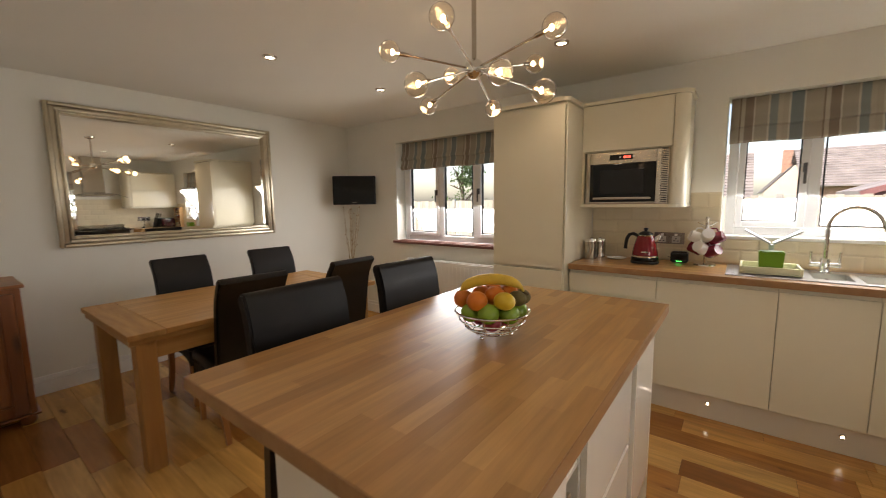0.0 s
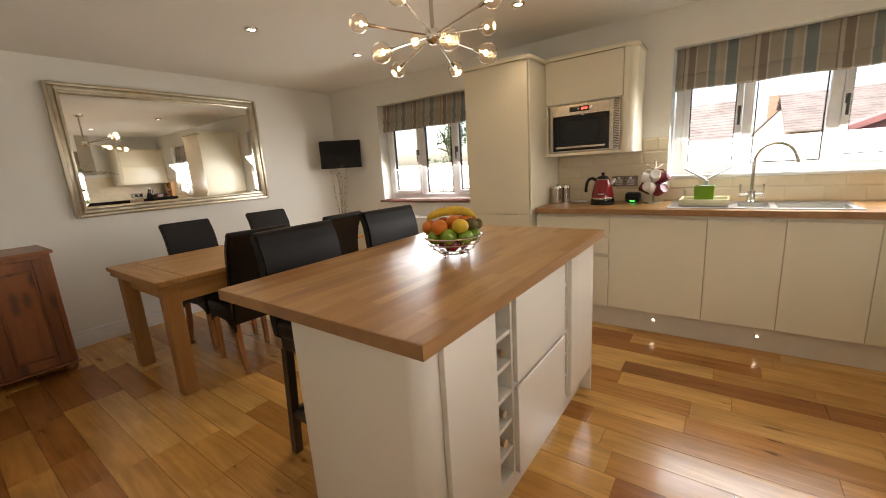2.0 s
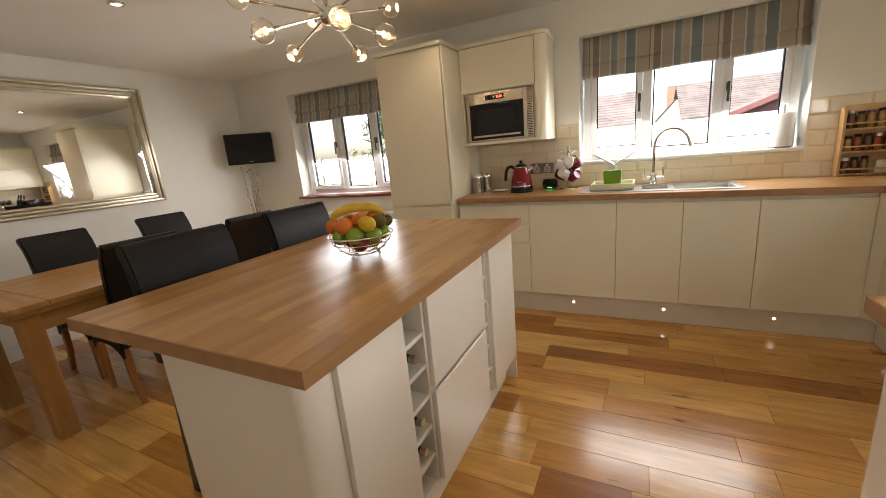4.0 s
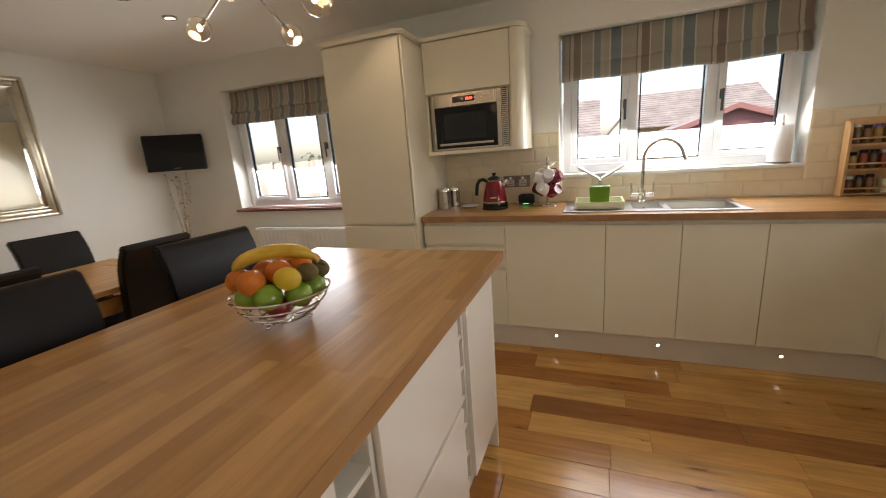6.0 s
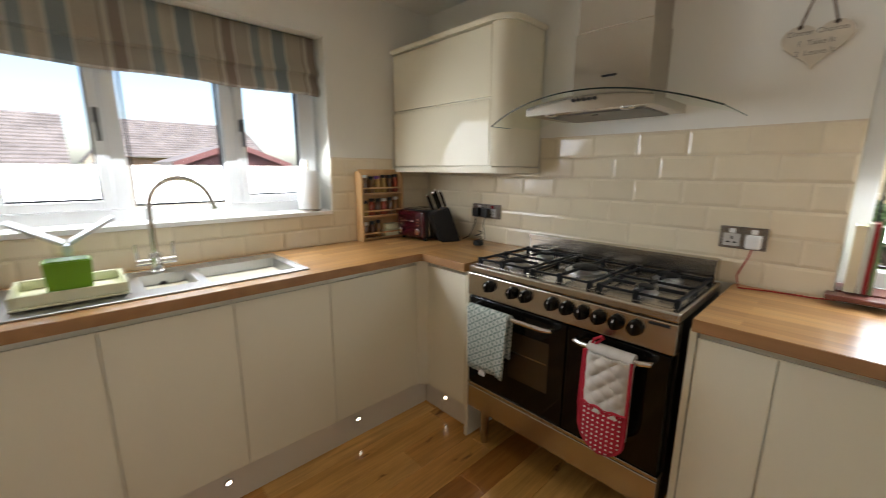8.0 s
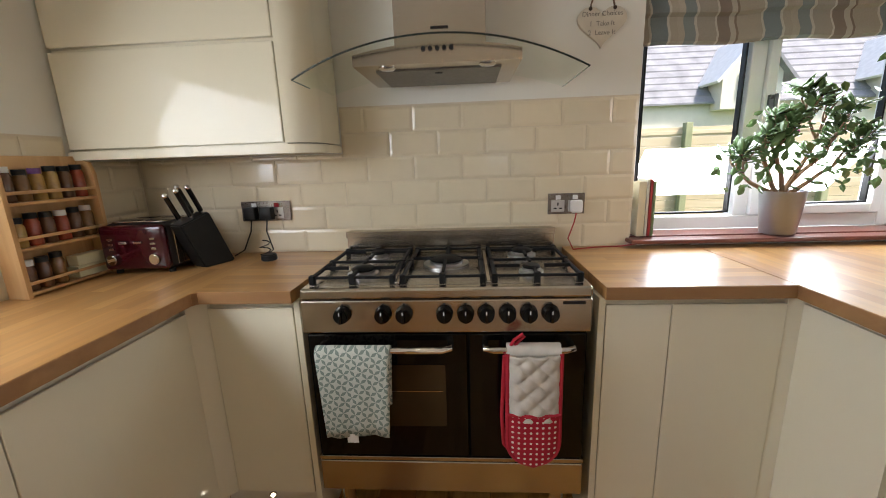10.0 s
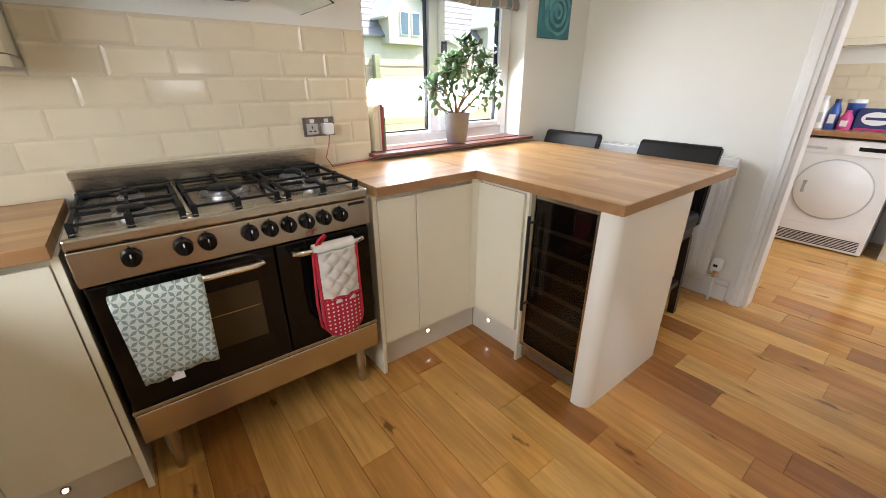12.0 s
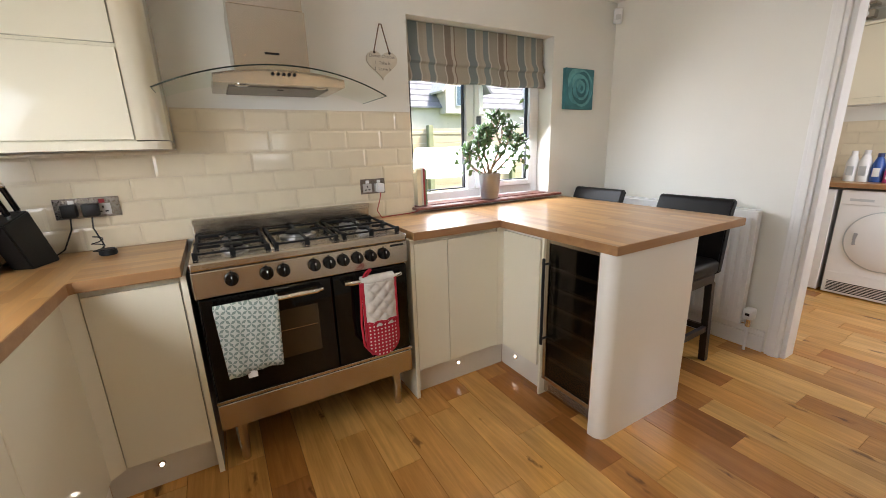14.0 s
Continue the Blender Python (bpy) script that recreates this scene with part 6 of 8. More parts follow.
def spice_rack():
    x0, x1, y0, y1, z, h = 1.850, 2.165, 3.655, YN - 0.012, WT, 0.425
    r = thing("spice_rack", ((x0 + x1) / 2, (y0 + y1) / 2, z), "beech wooden spice rack filled with small jars", "spice rack")
    for x in (x0, x1 - 0.014):
        part("side", extrude_x([(y0, z + 0.0005), (y1, z + 0.0005), (y1, z + h), (y0 + 0.035, z + h), (y0 + 0.012, z + h - 0.012), (y0, z + h - 0.05)], x, x + 0.014), BEECH, r)
    part("back", box(x0 + 0.0145, y1 - 0.006, z + 0.01, x1 - 0.0145, y1, z + h - 0.004), BEECH, r)
    part("crest", boxes([(x0 + 0.0145, y1 - 0.012, z + h - 0.03, x1 - 0.0145, y1 - 0.0062, z + h + 0.012)], 0.003), BEECH, r)
    rng = random.Random(3)
    cols = [(0.20, 0.10, 0.03), (0.30, 0.05, 0.02), (0.10, 0.14, 0.04), (0.36, 0.22, 0.06), (0.12, 0.05, 0.02)]
    spice = [mat("ground_spice", c, 0.25, var=0.2, scale=60, coat=0.6) for c in cols]
    caps = [WHITE, BLACKM, mat("green_cap", (0.04, 0.25, 0.08), 0.4), mat("purple_cap", (0.16, 0.06, 0.22), 0.4)]
    for k, zz in enumerate((0.006, 0.145, 0.285)):
        part("shelf", box(x0 + 0.0145, y0 + 0.004, z + zz, x1 - 0.0145, y1 - 0.0065, z + zz + 0.010, 0.002), BEECH, r)
        part("rail", box(x0 + 0.0145, y0, z + zz + 0.034, x1 - 0.0145, y0 + 0.007, z + zz + 0.044, 0.002), BEECH, r)
        for i in range(6 if k else 3):
            jx = x0 + 0.045 + i * 0.046
            hh = 0.075 + 0.02 * rng.random()
            j = thing("spice_jar", (jx, y0 + 0.036, z + zz + 0.010), "small glass spice jar in the rack", "spice jar", "spice jars")
            part("jar", lathe([(0, 0.0005), (0.019, 0.0005), (0.020, 0.004), (0.020, hh - 0.012), (0.015, hh), (0, hh)], (jx, y0 + 0.036, z + zz + 0.010), 16), rng.choice(spice), j, "", True)
            part("cap", lathe([(0.0165, hh + 0.0003), (0.0165, hh + 0.018), (0, hh + 0.018)], (jx, y0 + 0.036, z + zz + 0.010), 16), caps[rng.choice((0, 0, 1, 1, 2, 3)) if k == 2 else rng.choice((0, 1, 1))], j, "", True)
    b = thing("spice_box", (x1 - 0.08, y0 + 0.035, z + 0.016), "small stacked cream cartons in the spice rack", "carton")
    part("carton", box(x1 - 0.135, y0 + 0.012, z + 0.0165, x1 - 0.02, y0 + 0.055, z + 0.056, 0.002), CREAMP, b)
    part("carton", box(x1 - 0.130, y0 + 0.014, z + 0.0565, x1 - 0.025, y0 + 0.055, z + 0.094, 0.002), CREAMP, b)


spice_rack()


def toaster():
    t = thing("toaster", (0, 0, 0), "dark red and black four-slice toaster in the corner", "toaster")
    part("body", box(-0.14, -0.12, 0.012, 0.14, 0.13, 0.19, 0.035, 4), BLACKM, t, "", True)
    part("front_panel", box(-0.132, -0.134, 0.02, 0.132, -0.10, 0.185, 0.016, 3), mat("burgundy_gloss", (0.045, 0.003, 0.007), 0.14, coat=0.2), t, "dark red glossy front panel", True)
    part("top_plate", box(-0.105, -0.09, 0.1895, 0.105, 0.10, 0.194, 0.002), STEEL, t)
    for sx in (-0.055, 0.055):
        for sy in (-0.05, 0.045):
            part("slot", box(sx - 0.04, sy - 0.014, 0.1942, sx + 0.04, sy + 0.014, 0.1955), BLACK, t)
    for sx in (-0.085, 0.085):
        part("dial", cyl((sx, -0.148, 0.06), 0.02, 0.014, axis="Y", bevel=0.003), CHROME, t, "chrome dial", True)
        for k in range(3):
            part("button", box(sx - 0.01, -0.1375, 0.095 + k * 0.018, sx + 0.01, -0.1342, 0.103 + k * 0.018, 0.001), STEEL, t)
        part("lever", box(sx * 0.35 - 0.016, -0.146, 0.118, sx * 0.35 + 0.016, -0.1342, 0.128, 0.003), STEEL, t)
    for sx in (-0.1405, 0.1405):
        part("side_panel", box(sx - 0.002, -0.088, 0.03, sx + 0.002, 0.095, 0.165, 0.0018), STEEL, t, "brushed steel side panel")
    for sx in (-0.11, 0.11):
        for sy in (-0.09, 0.10):
            part("foot", cyl((sx, sy, 0.0005), 0.012, 0.0118), BLACKM, t)
    t.matrix_basis = pose(2.238, 3.532, WT, 0, 0, -87) @ Matrix.Diagonal((0.92, 0.95, 1.0, 1.0))


toaster()


def knife_block():
    k = thing("knife_block", (0, 0, 0), "black leaning knife block with steel-ended knives", "knife block")
    bm = extrude_x([(-0.075, 0.0005), (0.080, 0.0005), (-0.018, 0.245), (-0.158, 0.200)], -0.045, 0.045)
    bmesh.ops.bevel(bm, geom=bm.edges[:], offset=0.006, segments=2, affect="EDGES")
    part("block", bm, BLACKM, k, "", True)
    d = Vector((0, -0.42, 1)).normalized()
    for x, y, l in ((-0.02, -0.115, 0.105), (0.018, -0.085, 0.115), (-0.015, -0.055, 0.12), (0.020, -0.035, 0.11)):
        p0 = Vector((x, y, 0.2505 + y * 0.32))
        h = part("knife_handle", tube([p0 + d * 0.012, p0 + d * (0.012 + l * 0.5), p0 + d * (0.012 + l)], 0.011, 8), BLACK, k, "", True)
        part("bolster", tube([p0, p0 + d * 0.012], 0.009, 8), CHROME, h)
        part("end_cap", ball(p0 + d * (0.014 + l), 0.0125, 2), CHROME, h, "", True)
    k.matrix_basis = pose(2.268, 3.331, WT, 0, 0, 248.8) @ Matrix.Diagonal((0.82, 0.84, 0.88, 1.0))


knife_block()

# paper towel, books and the plant on the sills
pt = thing("paper_towel", (1.585, 3.79, WIN_S[2] + 0.01), "white paper towel roll on a holder on the sill", "paper towel")
part("roll", lathe([(0.02, 0.012), (0.058, 0.012), (0.06, 0.016), (0.06, 0.225), (0.058, 0.229), (0.02, 0.229)], (1.585, 3.79, WIN_S[2] + 0.01)), mat("white_paper", (0.8, 0.8, 0.78), 0.9, var=0.03, bump=0.4, bscale=120), pt, "", True)
part("holder", join(lathe([(0, 0.0005), (0.065, 0.0005), (0.065, 0.009), (0, 0.011)], (1.585, 3.79, WIN_S[2] + 0.01)), cyl((1.585, 3.79, WIN_S[2] + 0.02), 0.008, 0.28, bevel=0.002)), STEEL, pt, "steel holder", True)
for i, (y, w, h, c) in enumerate(((1.582, 0.028, 0.235, (0.70, 0.62, 0.42)), (1.560, 0.010, 0.245, (0.62, 0.60, 0.50)), (1.547, 0.010, 0.245, (0.32, 0.03, 0.03)), (1.534, 0.010, 0.235, (0.16, 0.24, 0.12)))):
    b = thing("book", (XE + 0.05, y, WIN_E[2] + 0.011), "thin upright cookery book on the window sill", "book", "books on the sill")
    part("cover", boxes([(XE - 0.012, y - w / 2, WIN_E[2] + 0.0105, XE + 0.085, y - w / 2 + 0.002, WIN_E[2] + h), (XE - 0.012, y + w / 2 - 0.002, WIN_E[2] + 0.0105, XE + 0.085, y + w / 2, WIN_E[2] + h), (XE - 0.014, y - w / 2, WIN_E[2] + 0.0105, XE - 0.0121, y + w / 2, WIN_E[2] + h)]), mat("book_cover", c, 0.4), b)
    part("pages", box(XE - 0.0118, y - w / 2 + 0.0022, WIN_E[2] + 0.014, XE + 0.082, y + w / 2 - 0.0022, WIN_E[2] + h - 0.004), CREAMP, b)


def jade_plant():
    rng = random.Random(11)
    x, y, z = XE - 0.005, 1.03, WIN_E[2] + 0.0105
    p = thing("potted_plant", (x, y, z), "bushy green jade plant in a tapered steel pot", "potted plant")
    part("pot", lathe([(0, 0.0005), (0.058, 0.0005), (0.060, 0.004), (0.077, 0.170), (0.078, 0.174), (0.074, 0.174), (0.072, 0.16), (0, 0.158)], (x, y, z)), mat("pale_zinc", (0.30, 0.305, 0.315), 0.34, 0.85, var=0.08, scale=8), p, "brushed steel tapered pot", True)
    part("soil", cyl((x, y, z + 0.1585), 0.0715, 0.004), mat("soil", (0.04, 0.025, 0.015), 0.95, var=0.3, scale=40, bump=0.6), p)
    stem_m = mat("brown_stem", (0.20, 0.12, 0.06), 0.7, var=0.2, scale=30, bump=0.4)
    leafm = mat("jade_leaf", (0.095, 0.165, 0.06), 0.25, var=0.25, scale=20, coat=0.25, rand=0.3)
    bm = bmesh.new()
    prof = [(0, 0.0, 0.0), (0.3, 0.55, 0.004), (0.65, 1.0, 0.008), (0.9, 0.6, 0.012), (1.0, 0.0, 0.014)]
    L, W = 0.054, 0.0150
    up, lo = [], []
    rows = [[bm.verts.new((f * L, s * W * w, zz + (0.003 if s == 0 else 0))) for s in ((-1, 0, 1) if w else (0,))] for f, w, zz in prof]
    for a, b in zip(rows, rows[1:]):
        if len(a) == 1:
            bm.faces.new((a[0], b[1], b[0])); bm.faces.new((a[0], b[2], b[1]))
        elif len(b) == 1:
            bm.faces.new((a[0], a[1], b[0])); bm.faces.new((a[1], a[2], b[0]))
        else:
            bm.faces.new((a[0], a[1], b[1], b[0])); bm.faces.new((a[1], a[2], b[2], b[1]))
    g = bmesh.ops.extrude_face_region(bm, geom=bm.faces[:])
    bmesh.ops.translate(bm, vec=(0, 0, -0.0025), verts=[v for v in g["geom"] if isinstance(v, bmesh.types.BMVert)])
    bmesh.ops.recalc_face_normals(bm, faces=bm.faces)
    for f in bm.faces:
        f.smooth = True
    leaf = bpy.data.meshes.new("leaf")
    bm.to_mesh(leaf)
    bm.free()
    leaf.materials.append(leafm)
    tips = []

    def grow(p0, d, length, r, depth):
        pts, q = [p0], p0.copy()
        dd = d.copy()
        for k in range(4):
            dd = (dd + Vector((rng.uniform(-0.25, 0.1), rng.uniform(-0.2, 0.2), rng.uniform(-0.02, 0.16)))).normalized()
            q = q + dd * length / 4
            q.x = min(max(q.x, x - 0.14), x + 0.045)
            pts.append(q.copy())
        part("stem", tube(pts, r, 6, True, r * 0.6), stem_m, p, "", True)
        tips.append((pts[3], dd))
        if depth == 0:
            tips.append((pts[-1], dd))
            tips.append((pts[2], dd))
            return
        for k in range(3 if depth == 1 else 2):
            side = Vector((rng.uniform(-0.6, 0.3), rng.uniform(-1, 1), rng.uniform(0.0, 0.9)))
            grow(pts[-1 - (k % 2)], (dd + side * 0.9).normalized(), length * 0.62, r * 0.6, depth - 1)

    base = Vector((x, y, z + 0.16))
    for dy, dz, l in ((-0.80, 0.50, 0.16), (-0.35, 0.95, 0.19), (0.0, 1.0, 0.22), (0.95, 0.30, 0.16), (0.75, 0.70, 0.17), (0.35, 1.0, 0.17)):
        grow(base + Vector((rng.uniform(-0.02, 0.02), dy * 0.03, 0)), Vector((-0.1, dy, dz)).normalized(), l, 0.010, 2)
    n = 0
    rng.shuffle(tips)
    for tip, d in tips:
        for k in range(5):
            if n > 290:
                break
            a = k * 2.4 + rng.random()
            back = d * (-0.010 * (k // 2))
            side = d.orthogonal().normalized()
            out = (Matrix.Rotation(a, 3, d) @ side + d * rng.uniform(0.2, 0.9)).normalized()
            q = out.to_track_quat("X", "Z")
            s = rng.uniform(0.75, 1.25)
            o = new("leaf", leaf)
            o.parent = p
            at = tip + back - Vector((x, y, z))
            if (tip + back + out * 0.045).x > x + 0.06:
                at.x -= 0.05
            o.matrix_basis = Matrix.LocRotScale(at, q, (s, s, s))
            n += 1
    verts, faces = [], []
    for k in range(170):
        tip, d = rng.choice(tips)
        c = tip + Vector((rng.gauss(-0.01, 0.03), rng.gauss(0, 0.055), rng.gauss(-0.055, 0.055)))
        c.x = min(max(c.x, x - 0.15), x + 0.045)
        c.z = max(c.z, z + 0.185)
        a = Vector((rng.gauss(0, 1), rng.gauss(0, 1), rng.gauss(0.3, 1))).normalized()
        b, up = a.orthogonal().normalized(), Vector((0, 0, 0.0))
        n3 = a.cross(b)
        s = rng.uniform(0.016, 0.027)
        i0 = len(verts)
        verts += [c - a * s, c - a * s * 0.2 + b * s * 0.42, c + a * s * 0.5 + b * s * 0.45, c + a * s, c + a * s * 0.5 - b * s * 0.45, c - a * s * 0.2 - b * s * 0.42, c + a * s * 0.15 + n3 * s * 0.16, c + a * s * 0.15 - n3 * s * 0.16]
        for q in range(6):
            faces.append((i0 + q, i0 + (q + 1) % 6, i0 + 6))
            faces.append((i0 + (q + 1) % 6, i0 + q, i0 + 7))
    me = bpy.data.meshes.new("small_leaves")
    me.from_pydata([tuple(v - Vector((x, y, z))) for v in verts], [], faces)
    me.materials.append(leafm)
    fo = new("small_leaves", me)
    fo.parent = p
    fo["kind"] = "stuff"
    part("flower", ball((x - 0.05, y + 0.02, z + 0.40), 0.010, 1), mat("magenta_petal", (0.30, 0.01, 0.10), 0.5), p, "small magenta flower")


jade_plant()


def rose_canvas():
    y0, y1, z0, z1 = 0.060, 0.362, 1.580, 1.866
    c = thing("canvas_picture", (XE - 0.01, (y0 + y1) / 2, z0), "teal canvas print of a rose on the wall", "picture")
    part("canvas", box(XE - 0.030, y0, z0, XE - 0.001, y1, z1, 0.003), mat("teal_canvas", (0.045, 0.19, 0.22), 0.7, var=0.2, scale=10, bump=0.3, bscale=500), c)
    yc, zc = (y0 + y1) / 2 - 0.01, (z0 + z1) / 2 + 0.01
    tones = [mat("pale_teal_petal", (0.13, 0.37, 0.40), 0.7, var=0.25, scale=15), mat("mid_teal_petal", (0.08, 0.28, 0.32), 0.7, var=0.25, scale=15), mat("deep_teal_petal", (0.03, 0.14, 0.17), 0.7, var=0.25, scale=15)]
    for i in range(9):
        r = 0.132 - i * 0.0145
        off = i * 2.1
        pts = []
        for k in range(22):
            a = 2 * math.pi * k / 22
            rr = r * (1 + 0.10 * math.sin(2 * a + off) + 0.05 * math.sin(3 * a + off * 2))
            pts.append((min(max(yc + rr * 1.0 * math.cos(a) + 0.008 * math.sin(off), y0 + 0.004), y1 - 0.004), min(max(zc + rr * 1.02 * math.sin(a) + 0.008 * math.cos(off), z0 + 0.004), z1 - 0.004)))
        bm = bmesh.new()
        x = XE - 0.0304 - i * 0.0006
        bm.faces.new([bm.verts.new((x, a, b)) for a, b in pts])
        bmesh.ops.recalc_face_normals(bm, faces=bm.faces)
        part("printed_petal", bm, tones[i % 3], c)


rose_canvas()


def heart_sign():
    yc, zc = 1.780, 1.805
    s = thing("heart_sign", (XE, yc, 1.72), "cream wooden heart sign hung on a rope", "wall sign")
    pts = []
    for k in range(40):
        a = 2 * math.pi * k / 40
        hx = 16 * math.sin(a) ** 3
        hz = 13 * math.cos(a) - 5 * math.cos(2 * a) - 2 * math.cos(3 * a) - math.cos(4 * a)
        pts.append((yc - hx * 0.0057, 1.795 + hz * 0.0050))
    bm = prism(pts, 0, 0.014)
    for v in bm.verts:
        v.co = Vector((XE - 0.001 - v.co.z, v.co.x, v.co.y))
    bmesh.ops.recalc_face_normals(bm, faces=bm.faces)
    part("heart", bm, mat("chalky_cream_wood", (0.62, 0.56, 0.45), 0.8, var=0.08, scale=20, bump=0.2), s)
    for d in (-1, 1):
        part("rope", tube([(XE - 0.012, yc + d * 0.045, 1.852), (XE - 0.012, yc + d * 0.006, 1.993)], 0.0035, 6), mat("brown_rope", (0.16, 0.10, 0.06), 0.9, bump=0.5), s, "brown rope")
        part("knot", ball((XE - 0.016, yc + d * 0.045, 1.848), 0.008, 1), mat("dark_rope_knot", (0.06, 0.04, 0.03), 0.9), s)
    part("nail", cyl((XE - 0.016, yc, 1.992), 0.004, 0.015, axis="X"), STEEL, s)
    ink = mat("grey_lettering", (0.22, 0.20, 0.17), 0.8)
    for text, z, size in (("Dinner Choices", 1.822, 0.0235), ("1  Take It", 1.788, 0.024), ("2  Leave It", 1.757, 0.024)):
        cu = bpy.data.curves.new("lettering", "FONT")
        cu.body, cu.size, cu.align_x, cu.extrude = text, size, "CENTER", 0.0004
        ob = new("lettering", cu)
        ob.data.materials.append(ink)
        ob.parent = s
        ob.matrix_basis = Matrix.Translation((-0.0158, 0, z - 1.72)) @ Matrix(((0, 0, -1, 0), (-1, 0, 0, 0), (0, 1, 0, 0), (0, 0, 0, 1)))


heart_sign()


# ---- towel and gloves on the oven rails ----
def hung_cloth(name, y0, y1, z_front, z_back, material, label, category, wave=0.006, taper=0.0):
    """A cloth folded over a rail."""
    rail_x, rail_z, r = 1.86, 0.755, 0.0135
    c = thing(name, (rail_x, (y0 + y1) / 2, z_front), label, category)
    prof = [(rail_x - r - 0.004, z_front + (rail_z - z_front) * f) for f in [i / 9 for i in range(10)]]
    prof += [(rail_x - r * math.cos(a), rail_z + r * math.sin(a)) for a in [math.pi * i / 6 for i in range(1, 6)]]
    prof += [(rail_x + r + 0.002, rail_z - (rail_z - z_back) * f) for f in [i / 6 for i in range(7)]]
    bm = bmesh.new()
    rows, cols = [], 18
    for i in range(cols + 1):
        f = i / cols
        y = y0 + (y1 - y0) * f
        row = []
        for k, (px, pz) in enumerate(prof):
            drop = max(0, (rail_z - pz)) / (rail_z - z_front)
            w = wave * math.sin(f * 9 + 1) * drop if k < 12 else 0
            yy = (y0 + y1) / 2 + (y - (y0 + y1) / 2) * (1 - taper * drop)
            row.append(bm.verts.new((px - abs(w) * (1 if k < 12 else 0), yy, pz + 0.006 * math.sin(f * 5) * drop)))
        rows.append(row)
    for a, b in zip(rows, rows[1:]):
        for k in range(len(prof) - 1):
            bm.faces.new((a[k], a[k + 1], b[k + 1], b[k]))
    bmesh.ops.recalc_face_normals(bm, faces=bm.faces)
    ob = part("cloth", bm, material, c, "", True)
    m = ob.modifiers.new("thick", "SOLIDIFY")
    m.thickness, m.offset = 0.004, 1.0
    return c


def motif(name, base, mark, cell, size, turn=0.0):
    """A cloth printed with rows of small four-petalled marks."""
    m, t, n, l, b = nodes_of(name)
    tc, mp = n.new("ShaderNodeTexCoord"), n.new("ShaderNodeMapping")
    mp.inputs["Scale"].default_value = (0, 1 / cell, 1 / cell)
    mp.inputs["Rotation"].default_value = (radians(turn), 0, 0)
    l.new(tc.outputs["Object"], mp.inputs["Vector"])
    fr = n.new("ShaderNodeVectorMath")
    fr.operation = "FRACTION"
    l.new(mp.outputs[0], fr.inputs[0])
    sb = n.new("ShaderNodeVectorMath")
    sb.operation = "SUBTRACT"
    sb.inputs[1].default_value = (0, 0.5, 0.5)
    l.new(fr.outputs[0], sb.inputs[0])
    se = n.new("ShaderNodeSeparateXYZ")
    l.new(sb.outputs[0], se.inputs[0])
    ml, ab = n.new("ShaderNodeMath"), n.new("ShaderNodeMath")
    ml.operation, ab.operation = "MULTIPLY", "ABSOLUTE"
    l.new(se.outputs[1], ml.inputs[0])
    l.new(se.outputs[2], ml.inputs[1])
    le = n.new("ShaderNodeVectorMath")
    le.operation = "LENGTH"
    l.new(sb.outputs[0], le.inputs[0])
    if size < 0:
        out, limit = le.outputs["Value"], -size
        gt = n.new("ShaderNodeMath")
        gt.operation = "LESS_THAN"
        gt.inputs[1].default_value = limit
        l.new(out, gt.inputs[0])
    else:
        # petals along the diagonals
        l.new(ml.outputs[0], ab.inputs[0])
        sq = n.new("ShaderNodeMath")
        sq.operation = "POWER"
        sq.inputs[1].default_value = 2.0
        l.new(le.outputs["Value"], sq.inputs[0])
        dv = n.new("ShaderNodeMath")
        dv.operation = "DIVIDE"
        l.new(ab.outputs[0], dv.inputs[0])
        l.new(sq.outputs[0], dv.inputs[1])
        gt = n.new("ShaderNodeMath")
        gt.operation = "GREATER_THAN"
        gt.inputs[1].default_value = size
        l.new(dv.outputs[0], gt.inputs[0])
    mx = n.new("ShaderNodeMix")
    mx.data_type = "RGBA"
    mx.inputs[6].default_value, mx.inputs[7].default_value = grey(base), grey(mark)
    l.new(gt.outputs[0], mx.inputs[0])
    no = n.new("ShaderNodeTexNoise")
    no.inputs["Scale"].default_value = 300
    l.new(tc.outputs["Object"], no.inputs["Vector"])
    hsv, mr = n.new("ShaderNodeHueSaturation"), n.new("ShaderNodeMapRange")
    mr.inputs["To Min"].default_value, mr.inputs["To Max"].default_value = 0.8, 1.15
    l.new(no.outputs["Fac"], mr.inputs["Value"])
    l.new(mr.outputs["Result"], hsv.inputs["Value"])
    l.new(mx.outputs[2], hsv.inputs["Color"])
    l.new(hsv.outputs["Color"], b.inputs["Base Color"])
    b.inputs["Roughness"].default_value = 0.95
    bp = n.new("ShaderNodeBump")
    bp.inputs["Strength"].default_value, bp.inputs["Distance"].default_value = 0.4, 0.001
    l.new(no.outputs["Fac"], bp.inputs["Height"])
    l.new(bp.outputs["Normal"], b.inputs["Normal"])
    return m


tt = hung_cloth("tea_towel", 2.540, 2.770, 0.475, 0.56, motif("sage_printed_cotton", (0.20, 0.255, 0.225), (0.52, 0.55, 0.49), 0.026, 0.36, 33), "pale sage patterned tea towel over the oven rail", "tea towel", 0.010, 0.12)
part("care_label", box(1.835, 2.655, 0.452, 1.838, 2.69, 0.482), WHITE, tt, "white care label")


